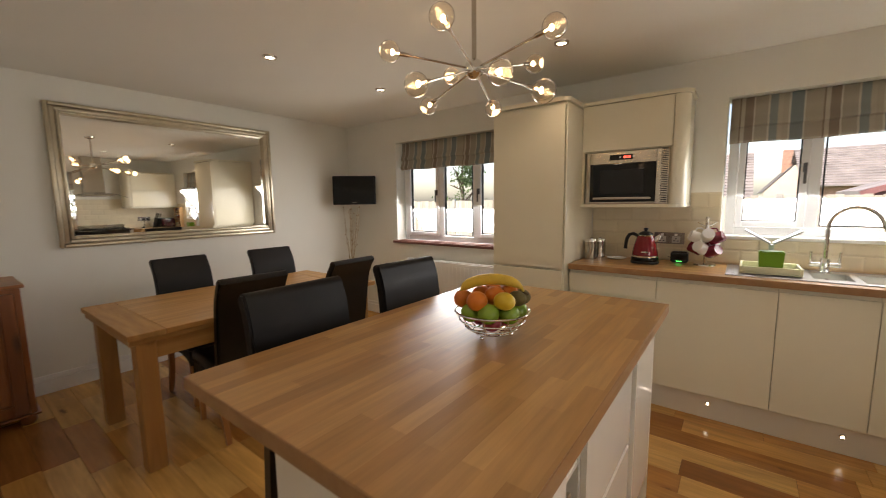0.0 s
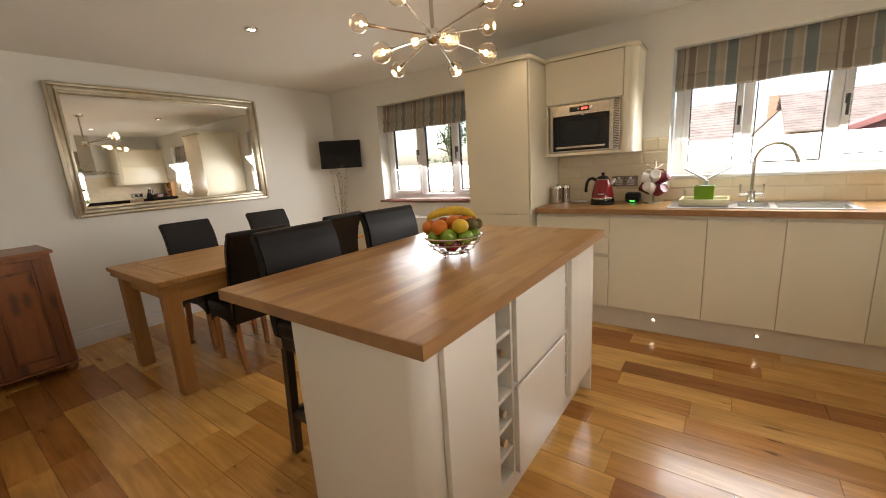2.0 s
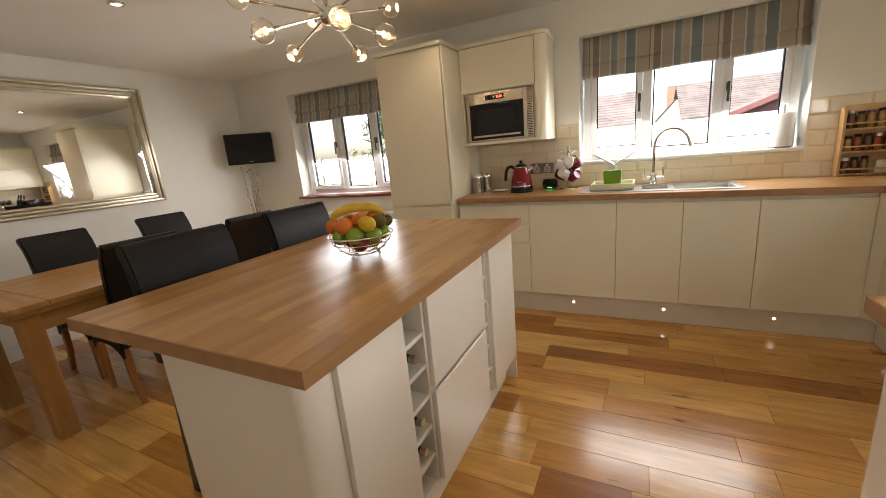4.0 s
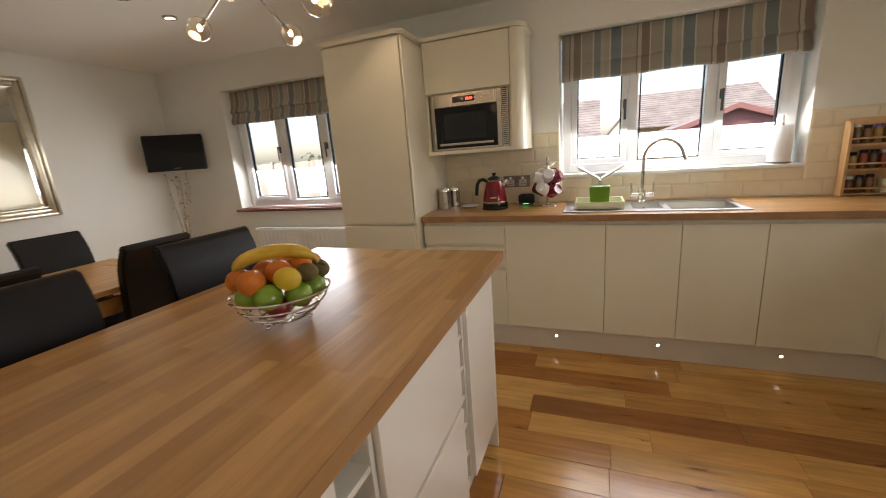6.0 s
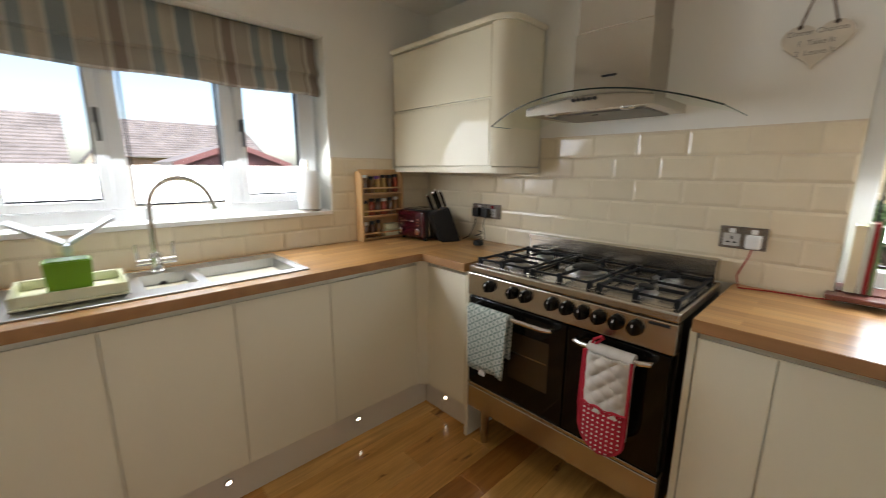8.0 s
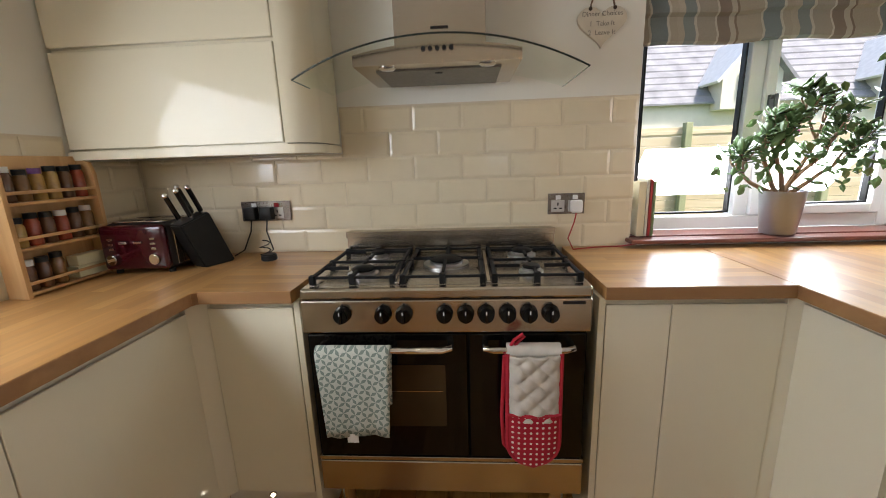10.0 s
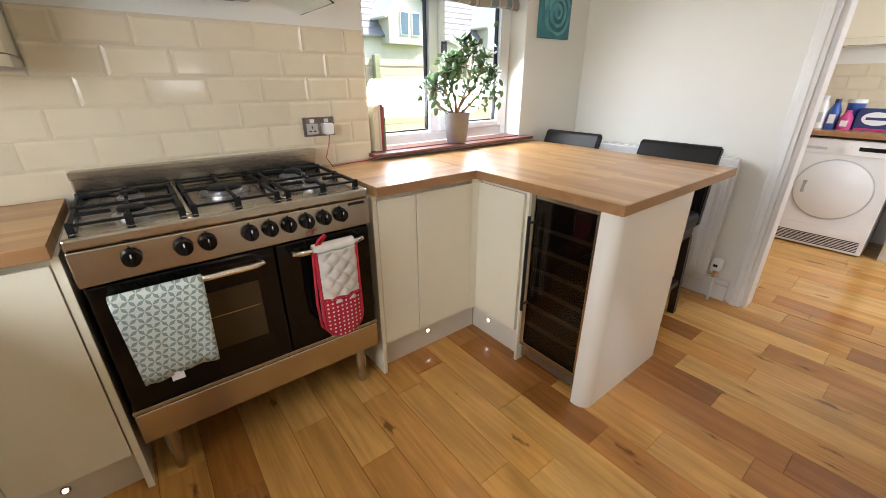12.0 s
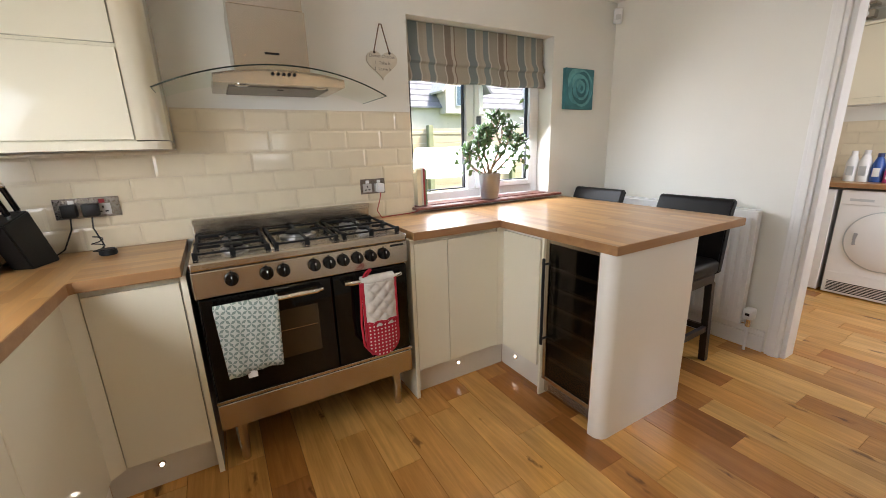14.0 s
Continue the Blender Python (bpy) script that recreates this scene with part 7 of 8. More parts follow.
def oven_gloves():
    y0, y1 = 2.034, 2.190
    yc, w = (y0 + y1) / 2, (y1 - y0) / 2
    rail_x, rail_z = 1.86, 0.755
    redm = mat("red_cotton_binding", (0.42, 0.012, 0.03), 0.9, var=0.1, scale=60, bump=0.4)
    dots = motif("red_dotted_cotton", (0.40, 0.009, 0.026), (0.75, 0.66, 0.60), 0.018, -0.22)
    quilt = mat("white_quilted_cotton", (0.60, 0.56, 0.50), 0.9, var=0.06, scale=40, bump=0.4, bscale=400)
    g = thing("oven_gloves", (rail_x, yc, 0.37), "red dotted double oven gloves with white quilted middle", "oven gloves")

    def pad(name, z0, z1, x, t, mtl, curved, quilted=False, grow=0.0):
        bm = bmesh.new()
        nu, nv = 24, 36
        grid = []
        for i in range(nu + 1):
            col = []
            for k in range(nv + 1):
                u, v = i / nu * 2 - 1, k / nv
                z = z0 + (z1 - z0) * v
                ww = w + grow
                if curved:
                    lim = max(0.0, 1 - max(0, (z0 + ww - z) / ww) ** 2) ** 0.5
                    ww *= max(lim, 0.02)
                y = yc + u * ww
                bulge = t * max(0.0, 1 - u ** 4)
                if quilted:
                    a = abs(math.sin((y + z) * math.pi / 0.060)) * abs(math.sin((y - z) * math.pi / 0.060))
                    bulge *= 0.40 + 0.85 * a ** 0.35
                col.append(bm.verts.new((x - bulge, y, z)))
            grid.append(col)
        for a, b in zip(grid, grid[1:]):
            for k in range(nv):
                bm.faces.new((a[k], a[k + 1], b[k + 1], b[k]))
        bmesh.ops.recalc_face_normals(bm, faces=bm.faces)
        ob = part(name, bm, mtl, g, "", True)
        so = ob.modifiers.new("thick", "SOLIDIFY")
        so.thickness, so.offset = 0.006, 0.0

    pad("quilted_middle", 0.54, 0.752, rail_x - 0.020, 0.017, quilt, False, True)
    pad("glove_pocket", 0.385, 0.562, rail_x - 0.026, 0.012, dots, True, False, -0.002)
    pad("back_layer", 0.395, 0.752, rail_x - 0.0135, 0.002, quilt, True, False, 0.004)
    part("fold", tube([(rail_x + 0.0005, y0, rail_z), (rail_x + 0.0005, y1, rail_z)], 0.0235, 14), quilt, g, "", True)
    line = [(rail_x - 0.024, y0, 0.755)] + [(rail_x - 0.024, y0, 0.60), (rail_x - 0.028, y0, 0.47)] + [(rail_x - 0.028, yc + w * math.cos(a), 0.385 + w + w * math.sin(a)) for a in [math.pi + math.pi * i / 12 for i in range(13)]] + [(rail_x - 0.028, y1, 0.47), (rail_x - 0.024, y1, 0.60), (rail_x - 0.024, y1, 0.755)]
    part("binding", tube(line, 0.0065, 8), redm, g, "red bound edge", True)
    part("binding", tube([(rail_x - 0.034, y0, 0.562), (rail_x - 0.040, yc, 0.560), (rail_x - 0.034, y1, 0.562)], 0.005, 8), redm, g, "red bound edge", True)
    part("binding", tube([(rail_x - 0.02, y1 + 0.008, 0.75), (rail_x - 0.016, y1 + 0.016, 0.55), (rail_x - 0.016, y1 + 0.010, 0.45), (rail_x - 0.016, y1 - 0.03, 0.39)], 0.006, 8), redm, g, "red bound edge", True)
    part("hanging_loop", tube([(rail_x - 0.005, y1 - 0.01, 0.772), (rail_x - 0.012, y1 - 0.02, 0.795), (rail_x - 0.01, y1 - 0.045, 0.812), (rail_x - 0.008, y1 - 0.05, 0.805), (rail_x - 0.004, y1 - 0.02, 0.772)], 0.005, 8), redm, g, "red hanging loop", True)


oven_gloves()


# ---- fruit bowl on the island ----
def fruit_bowl():
    x, y, z = -0.282, 1.495, WT
    b = thing("fruit_basket", (x, y, z), "chrome wire fruit basket on the island", "fruit basket")
    for r, h in ((0.070, 0.020), (0.100, 0.040), (0.122, 0.066), (0.138, 0.098)):
        part("wire_ring", tube([(x + r * math.cos(a), y + r * math.sin(a), z + h) for a in [2 * math.pi * i / 40 for i in range(41)]], 0.0028 if h < 0.09 else 0.0038, 6, False), CHROME, b, "", True)
    for k in range(10):
        a = 2 * math.pi * k / 10
        part("rib", tube([(x + r * math.cos(a), y + r * math.sin(a), z + h) for r, h in ((0.03, 0.016), (0.07, 0.019), (0.100, 0.040), (0.122, 0.066), (0.138, 0.098))], 0.0022, 6), CHROME, b)
    for k in range(3):
        a = 2 * math.pi * k / 3 + 0.5
        part("foot", join(ball((x + 0.07 * math.cos(a), y + 0.07 * math.sin(a), z + 0.008), 0.0078, 2), tube([(x + 0.07 * math.cos(a), y + 0.07 * math.sin(a), z + 0.01), (x + 0.07 * math.cos(a), y + 0.07 * math.sin(a), z + 0.02)], 0.003, 6)), CHROME, b, "", True)
    peel = {
        "orange": mat("orange_peel", (0.62, 0.17, 0.012), 0.4, var=0.1, scale=8, bump=0.35, bscale=260),
        "apple": mat("green_apple_skin", (0.20, 0.33, 0.03), 0.25, var=0.2, scale=12, coat=0.2),
        "lemon": mat("lemon_peel", (0.66, 0.45, 0.03), 0.35, var=0.08, scale=10, bump=0.3, bscale=240),
        "kiwi": mat("kiwi_skin", (0.13, 0.10, 0.03), 0.8, var=0.2, scale=20, bump=0.4),
        "plum": mat("red_apple_skin", (0.28, 0.02, 0.025), 0.3, var=0.3, scale=8, coat=0.2),
    }
    words = {"orange": "ripe orange in the wire basket", "apple": "green apple in the wire basket", "lemon": "yellow lemon in the wire basket", "kiwi": "brown kiwi fruit in the wire basket", "plum": "red apple in the wire basket"}
    rows = [("plum", 0.0, -0.045, 0.062, 0.036), ("plum", 0.045, 0.03, 0.060, 0.034), ("plum", -0.045, 0.03, 0.060, 0.034),
            ("apple", 0.062, -0.055, 0.098, 0.038), ("apple", -0.01, -0.085, 0.105, 0.039), ("apple", -0.075, -0.045, 0.098, 0.037), ("apple", 0.092, 0.0, 0.100, 0.037), ("apple", 0.02, 0.07, 0.098, 0.038), ("kiwi", -0.06, 0.06, 0.10, 0.034), ("kiwi", 0.108, 0.035, 0.142, 0.030), ("kiwi", 0.09, -0.035, 0.152, 0.029),
            ("orange", -0.050, -0.075, 0.148, 0.038), ("orange", -0.105, -0.01, 0.140, 0.037), ("lemon", 0.045, -0.075, 0.150, 0.034), ("orange", 0.01, -0.02, 0.156, 0.038), ("orange", 0.06, 0.02, 0.158, 0.036), ("orange", -0.04, 0.02, 0.150, 0.037), ("orange", 0.075, 0.085, 0.150, 0.036), ("orange", 0.0, 0.09, 0.15, 0.036)]
    for kind, dx, dy, h, r in rows:
        # the camera sees this basket from the south-east, so x and y turn together
        ca, sa = math.cos(radians(28)), math.sin(radians(28))
        px, py = x + dx * ca - dy * sa, y + dx * sa + dy * ca
        sc = (1.18, 0.95, 0.95) if kind in ("lemon", "kiwi") else (1.0, 1.0, 0.93)
        solo({"plum": "red_apple", "apple": "green_apple", "kiwi": "kiwi_fruit"}.get(kind, kind), ball((px, py, z + h), r, 3, sc), peel[kind], words[kind], "fruit", "", "fruit in the basket", True)
    ba = thing("banana", (x, y, z + 0.19), "ripe yellow banana lying on top of the fruit", "banana")
    u = Vector((math.cos(radians(35)), math.sin(radians(35)), 0))
    pts = [Vector((x, y, z + 0.162)) + u * (0.115 * math.sin(a)) + Vector((0, 0, 0.052 * math.cos(a))) for a in [radians(-85 + 170 * i / 14) for i in range(15)]]
    bm = bmesh.new()
    rad = [0.005, 0.010, 0.016, 0.019, 0.020, 0.0205, 0.0205, 0.0205, 0.0205, 0.020, 0.019, 0.016, 0.011, 0.006, 0.005]
    rings = []
    for i, p in enumerate(pts):
        d = (pts[min(i + 1, 14)] - pts[max(i - 1, 0)]).normalized()
        s = u.cross(Vector((0, 0, 1)))
        n = d.cross(s)
        rings.append([bm.verts.new(p + rad[i] * (math.cos(2 * math.pi * k / 10) * s + math.sin(2 * math.pi * k / 10) * n)) for k in range(10)])
    for a, c in zip(rings, rings[1:]):
        for k in range(10):
            bm.faces.new((a[k], a[(k + 1) % 10], c[(k + 1) % 10], c[k]))
    bm.faces.new(rings[0][::-1])
    bm.faces.new(rings[-1])
    bmesh.ops.recalc_face_normals(bm, faces=bm.faces)
    part("peel", bm, mat("banana_peel", (0.62, 0.40, 0.04), 0.45, var=0.2, scale=14), ba, "", True)
    part("stalk", tube([pts[-1], pts[-1] + u * 0.018 - Vector((0, 0, 0.012))], 0.005, 6), mat("brown_stalk", (0.10, 0.06, 0.02), 0.8), ba, "brown stalk")


before = set(bpy.data.objects)
fruit_bowl()
for o in set(bpy.data.objects) - before:
    if o.parent is None:
        c = Vector((-0.282, 1.495, WT))
        o.scale = (0.93, 0.93, 0.93)
        o.location = c + (Vector(o.location) - c) * 0.93

# bottles lying in the island's racks
for yy, zz, c in ((1.216, 0.640, (0.02, 0.05, 0.02)), (1.216, 0.405, (0.06, 0.08, 0.02)), (1.216, 0.287, (0.03, 0.03, 0.03))):
    bo = thing("wine_bottle", (-0.1, yy, zz), "dark wine bottle lying in the island rack", "bottle", "bottles in the rack")
    b = lathe([(0, 0), (0.037, 0.0), (0.038, 0.005), (0.038, 0.14), (0.014, 0.185), (0.014, 0.215), (0, 0.215)], (0, 0, 0), 18)
    part("bottle_body", moved(b, Matrix.Translation((-0.144, yy, zz + 0.0385)) @ Matrix.Rotation(radians(90), 4, "Y")), mat("dark_bottle_glass", c, 0.08, coat=0.5), bo, "", True)
    part("foil_cap", cyl((0.0715, yy, zz + 0.0385), 0.0145, 0.022, axis="X"), SILVER, bo, "silver foil cap", True)


# ---- radiators ----
def radiator(along, u0, u1, wall, s, z0, z1, label, deep=0.012):
    c = (u0 + u1) / 2
    r = thing("radiator", (c, wall, z0) if along == "x" else (wall, c, z0), label, "radiator", "radiators")
    d0, d1 = wall + s * 0.03, wall + s * 0.085
    lo, hi = min(d0, d1), max(d0, d1)
    part("panel", box(u0, lo, z0, u1, hi, z1, 0.006), WHITEE, r)
    k = int((u1 - u0) / 0.05)
    f0, f1 = (hi, hi + deep) if s > 0 else (lo - deep, lo)
    for i in range(k):
        u = u0 + 0.035 + i * (u1 - u0 - 0.07) / (k - 1)
        part("rib", box(u - 0.013, f0, z0 + 0.035, u + 0.013, f1, z1 - 0.04, deep * 0.45), WHITEE, r)
    part("top_grille", boxes([(u0 + 0.01, lo + 0.006, z1 + 0.0005, u1 - 0.01, hi - 0.004, z1 + 0.008)], 0.002), WHITEE, r)
    w0, w1 = sorted((wall + s * 0.0005, d0))
    for u in (u0 + 0.12, u1 - 0.12):
        part("wall_bracket", box(u - 0.015, w0, z0 + 0.08, u + 0.015, w1 - 0.0005, z1 - 0.08), WHITEE, r)
    return r


rs = radiator("x", 1.290, 2.34, YS, 1, 0.165, 0.905, "white panel radiator beside the breakfast bar")
vx, vy = 1.250, YS + 0.065
part("valve", join(cyl((vx, vy, 0.165), 0.016, 0.05), tube([(vx, vy, 0.185), (1.291, vy, 0.185)], 0.009, 8)), CHROME, rs, "chrome valve")
part("thermostat_head", box(vx - 0.028, vy - 0.03, 0.216, vx + 0.028, vy + 0.035, 0.29, 0.014, 3), WHITE, rs, "white thermostat head", True)
part("thermostat_display", box(vx - 0.012, vy + 0.0352, 0.245, vx + 0.012, vy + 0.0365, 0.262), BLACKM, rs)
part("pipe", tube([(vx, vy, 0.165), (vx, vy, 0.0005)], 0.0085, 8), WHITEE, rs, "white pipe", True)
radiator("x", -2.66, -1.42, YN, -1, 0.16, 0.755, "white panel radiator under the dining window", 0.004)

# waste bin beside the tall cabinet
wb = thing("waste_bin", (-1.52, 3.30, 0), "round steel pedal bin beside the tall cabinet", "waste bin")
part("body", lathe([(0, 0.0005), (0.125, 0.0005), (0.128, 0.02), (0.128, 0.60), (0, 0.60)], (-1.52, 3.30, 0), 36), STEEL, wb, "", True)
part("band", lathe([(0.129, 0.585), (0.132, 0.602), (0.130, 0.612), (0, 0.612)], (-1.52, 3.30, 0), 36), BLACKM, wb, "black rim band", True)
part("lid", lathe([(0.129, 0.6125), (0.127, 0.635), (0.10, 0.66), (0.04, 0.672), (0, 0.673)], (-1.52, 3.30, 0), 36), CHROME, wb, "domed steel lid", True)
part("pedal", box(-1.545, 3.12, 0.015, -1.495, 3.18, 0.025, 0.003), BLACKM, wb)


def twig_vase():
    rng = random.Random(8)
    x, y = -3.50, 3.54
    v = thing("twig_vase", (x, y, 0), "tall pale floor vase with dried twigs in the corner", "vase")
    part("vase", lathe([(0, 0.0005), (0.06, 0.0005), (0.075, 0.05), (0.085, 0.25), (0.065, 0.48), (0.05, 0.55), (0.058, 0.58), (0.05, 0.58), (0.04, 0.55), (0, 0.53)], (x, y, 0)), mat("pale_ceramic", (0.62, 0.56, 0.46), 0.4), v, "", True)
    tw = mat("dried_twig", (0.42, 0.32, 0.20), 0.8, var=0.2, scale=40)
    for k in range(12):
        a, l = rng.random() * 6.28, rng.uniform(0.05, 0.13)
        p = [Vector((x + 0.01 * math.cos(a), y + 0.01 * math.sin(a), 0.53))]
        for i in range(1, 7):
            f = i / 6
            p.append(Vector((x + l * f * math.cos(a) + rng.uniform(-0.012, 0.012), y + l * f * math.sin(a) + rng.uniform(-0.012, 0.012), 0.53 + f * rng.uniform(0.70, 0.82))))
        part("twig", tube(p, 0.004, 5, True, 0.0015), tw, v)
        for q in p[3:]:
            if rng.random() < 0.6:
                part("bud", ball(q + Vector((rng.uniform(-0.01, 0.01), rng.uniform(-0.01, 0.01), 0)), 0.008, 1, (1, 1, 1.4)), tw, v)


twig_vase()
se = thing("motion_sensor", (XE - 0.05, YS + 0.05, 2.05), "small white alarm sensor in the corner", "alarm sensor")
part("case", moved(box(-0.03, -0.022, -0.05, 0.03, 0.022, 0.05, 0.008, 3), pose(XE - 0.045, YS + 0.045, 2.255, 0, 0, 45)), WHITE, se, "", True)
part("lens", moved(box(-0.018, 0.0222, -0.03, 0.018, 0.026, 0.005, 0.002), pose(XE - 0.045, YS + 0.045, 2.255, 0, 0, 45)), mat("milky_lens", (0.6, 0.6, 0.58), 0.3), se)


# ---- utility room ----
def laundry_machine(name, x0, x1, label, dryer):
    y, z1 = -1.8, 0.895
    m = thing(name, ((x0 + x1) / 2, y - 0.3, 0), label, name.replace("_", " "))
    part("cabinet", box(x0, -2.345, 0.012, x1, y, z1, 0.006), WHITEE, m)
    xc = (x0 + x1) / 2
    zc = 0.50 if dryer else 0.47
    d = lathe([(0, 0.03), (0.15, 0.028), (0.20, 0.016), (0.235, 0.008), (0.24, 0.0)], (0, 0, 0), 40)
    part("door", moved(d, Matrix.Translation((xc, y + 0.001, zc)) @ Matrix.Rotation(radians(-90), 4, "X")), WHITEE, m, "round white door", True)
    ring = [(xc + 0.242 * math.cos(a), y + 0.004, zc + 0.242 * math.sin(a)) for a in [2 * math.pi * i / 40 for i in range(41)]]
    part("door_ring", tube(ring, 0.004, 6, False), GREYP, m, "grey door seam", True)
    part("door_grip", moved(box(-0.016, 0, -0.05, 0.016, 0.006, 0.05, 0.005), Matrix.Translation((xc + 0.165, y + 0.020, zc + 0.005))), mat("grey_grip", (0.35, 0.36, 0.37), 0.4), m)
    part("control_strip", box(x0 + 0.006, y + 0.0005, z1 - 0.115, x1 - 0.006, y + 0.008, z1 - 0.006, 0.003), WHITEE, m)
    part("display", box(x0 + 0.10, y + 0.0082, z1 - 0.075, x0 + 0.245, y + 0.0095, z1 - 0.045), BLACK, m)
    part("dial", cyl((xc - 0.0, y + 0.0082, z1 - 0.06), 0.026, 0.018, axis="Y", bevel=0.003), WHITEE, m, "", True)
    part("drawer_grip", box(x1 - 0.20, y + 0.0082, z1 - 0.085, x1 - 0.06, y + 0.0092, z1 - 0.065), GREYP, m)
    part("kick_panel", box(x0 + 0.004, y + 0.0005, 0.02, x1 - 0.004, y + 0.005, 0.20, 0.002), WHITEE, m)
    if dryer:
        for k in range(7):
            part("vent_slot", box(x0 + 0.03, y + 0.0052, 0.035 + k * 0.013, x1 - 0.03, y + 0.0062, 0.042 + k * 0.013), BLACKM, m)


laundry_machine("tumble_dryer", 0.760, 1.385, "white front-loading tumble dryer under the worktop", True)
laundry_machine("washing_machine", 1.415, 2.010, "white front-loading washing machine under the worktop", False)
wu = thing("worktop", (1.2, -2.06, 0.905), "oak laminate worktop over the laundry machines", "worktop")
part("slab", box(-0.2, -2.358, 0.915, XE - 0.002, -1.768, 0.953), TOP_X, wu)
part("edging", box(-0.2, -1.768, 0.916, XE - 0.002, -1.765, 0.952), EDGE, wu)
uc = thing("base_cabinet", (0.25, -2.06, 0.15), "cream base cabinet beside the tumble dryer", "kitchen cabinet")
part("carcass", box(-0.2, -2.35, 0.15, 0.665, -1.82, 0.913), CREAM, uc)
part("door", box(0.24, -1.819, 0.155, 0.66, -1.8, 0.905, 0.003), CREAM, uc)
part("door", box(-0.195, -1.819, 0.155, 0.236, -1.8, 0.905, 0.003), CREAM, uc)
part("kickboard", box(-0.2, -1.88, 0.0, 0.665, -1.86, 0.149), PLINTH, uc)
ux = thing("wall_cabinet", (1.5, -2.21, 1.6), "cream wall cabinet in the utility room", "wall cabinet")
part("carcass", box(1.10, -2.359, 1.60, 2.1, -2.05, 2.18), CREAM, ux)
part("door", box(1.102, -2.049, 1.625, 1.60, -2.03, 2.175, 0.003), CREAM, ux)
part("door", box(1.604, -2.049, 1.625, 2.098, -2.03, 2.175, 0.003), CREAM, ux)
part("light_pelmet", box(1.095, -2.359, 1.575, 2.1, -2.028, 1.5995, 0.003), CREAM, ux)
part("cornice", box(1.09, -2.359, 2.1805, 2.1, -2.02, 2.205, 0.004), CREAM, ux)
BLUE = mat("blue_packaging", (0.03, 0.09, 0.35), 0.3)
NAVY = mat("navy_card", (0.02, 0.035, 0.14), 0.4)
PINK = mat("magenta_packaging", (0.55, 0.05, 0.22), 0.35)


def bottle(name, x, y, r, h, body, cap, label):
    b = thing(name, (x, y, 0.953), label, "bottle", "laundry bottles")
    part("bottle_body", lathe([(0, 0.0008), (r, 0.0008), (r * 1.02, 0.01), (r, h * 0.6), (r * 0.5, h * 0.86), (r * 0.45, h * 0.88), (0, h * 0.88)], (x, y, 0.953), 20), body, b, "", True)
    part("cap", lathe([(r * 0.5, h * 0.8805), (r * 0.5, h), (0, h)], (x, y, 0.953), 16), cap, b, "", True)
    part("sticker", box(x - r * 0.5, y + r * 0.97, 0.953 + h * 0.2, x + r * 0.5, y + r * 1.04, 0.953 + h * 0.5), WHITE if body is not WHITE else GREYP, b)


bottle("detergent_bottle", 1.405, -1.98, 0.042, 0.25, WHITE, WHITE, "white plastic detergent bottle on the worktop")
bottle("detergent_bottle", 1.330, -1.98, 0.042, 0.255, WHITE, WHITE, "white plastic detergent bottle on the worktop")
bottle("detergent_bottle", 1.250, -1.98, 0.040, 0.23, BLUE, NAVY, "blue plastic softener bottle on the worktop")
bottle("stain_tub", 1.165, -1.96, 0.042, 0.15, PINK, PINK, "pink tub of stain remover on the worktop")
tub = thing("detergent_tub", (1.15, -2.08, 0.953), "blue tub with a white scoop lid", "tub")
part("tub", cyl((1.15, -2.09, 0.9535), 0.05, 0.20, 0.055), BLUE, tub, "", True)
part("lid", cyl((1.15, -2.09, 1.154), 0.058, 0.03), WHITE, tub, "white lid", True)
cx = thing("tablet_box", (1.0, -2.02, 0.953), "dark blue carton of washing tablets", "carton")
part("carton", box(0.875, -2.06, 0.9535, 1.115, -2, 1.12, 0.002), NAVY, cx)
el = bmesh.new()
bmesh.ops.create_circle(el, cap_ends=True, radius=1, segments=28)
part("printed_oval", moved(el, Matrix.Translation((1.0, -1.998, 1.045)) @ Matrix.Rotation(radians(90), 4, "X") @ Matrix.Diagonal((0.085, 0.05, 1, 1))), WHITE, cx, "white printed oval")
part("printed_bar", box(0.94, -1.9975, 1.035, 1.06, -1.9965, 1.055), NAVY, cx)
part("printed_bar", box(0.88, -1.9995, 0.957, 1.11, -1.998, 0.972), PINK, cx)
cy = thing("small_carton", (0.79, -1.91, 0.953), "small white carton with red ends", "carton")
part("carton", box(0.72, -1.935, 0.9535, 0.86, -1.89, 1.01, 0.002), WHITE, cy)
part("printed_bar", box(0.83, -1.89, 0.955, 0.859, -1.889, 1.008), RED, cy)
part("printed_bar", box(0.74, -1.89, 0.972, 0.81, -1.889, 0.985), GREYP, cy)
cs = thing("ceiling_spotlight", (1.56, -2.12, ZC), "square brushed steel ceiling spotlight in the utility room", "spotlight")
part("ceiling_plate", box(1.50, -2.18, ZC - 0.022, 1.62, -2.06, ZC - 0.001, 0.004), STEEL, cs)
part("stem", cyl((1.56, -2.12, ZC - 0.055), 0.010, 0.033), STEEL, cs)
part("head", box(1.505, -2.165, ZC - 0.115, 1.615, -2.075, ZC - 0.0555, 0.006), STEEL, cs, "square steel lamp head")
part("lens", cyl((1.56, -2.0748, ZC - 0.085), 0.024, 0.003, axis="Y"), WHITE, cs, "frosted lens, unlit")
# Fill lamp added in mid-room; no window is built behind it.
lamp("utility_fill", "AREA", look((-0.10, -1.15, 1.55), (1.4, -1.35, 0.9)), 7.5, (0.97, 0.98, 1.0), size=0.9, size_y=0.9)


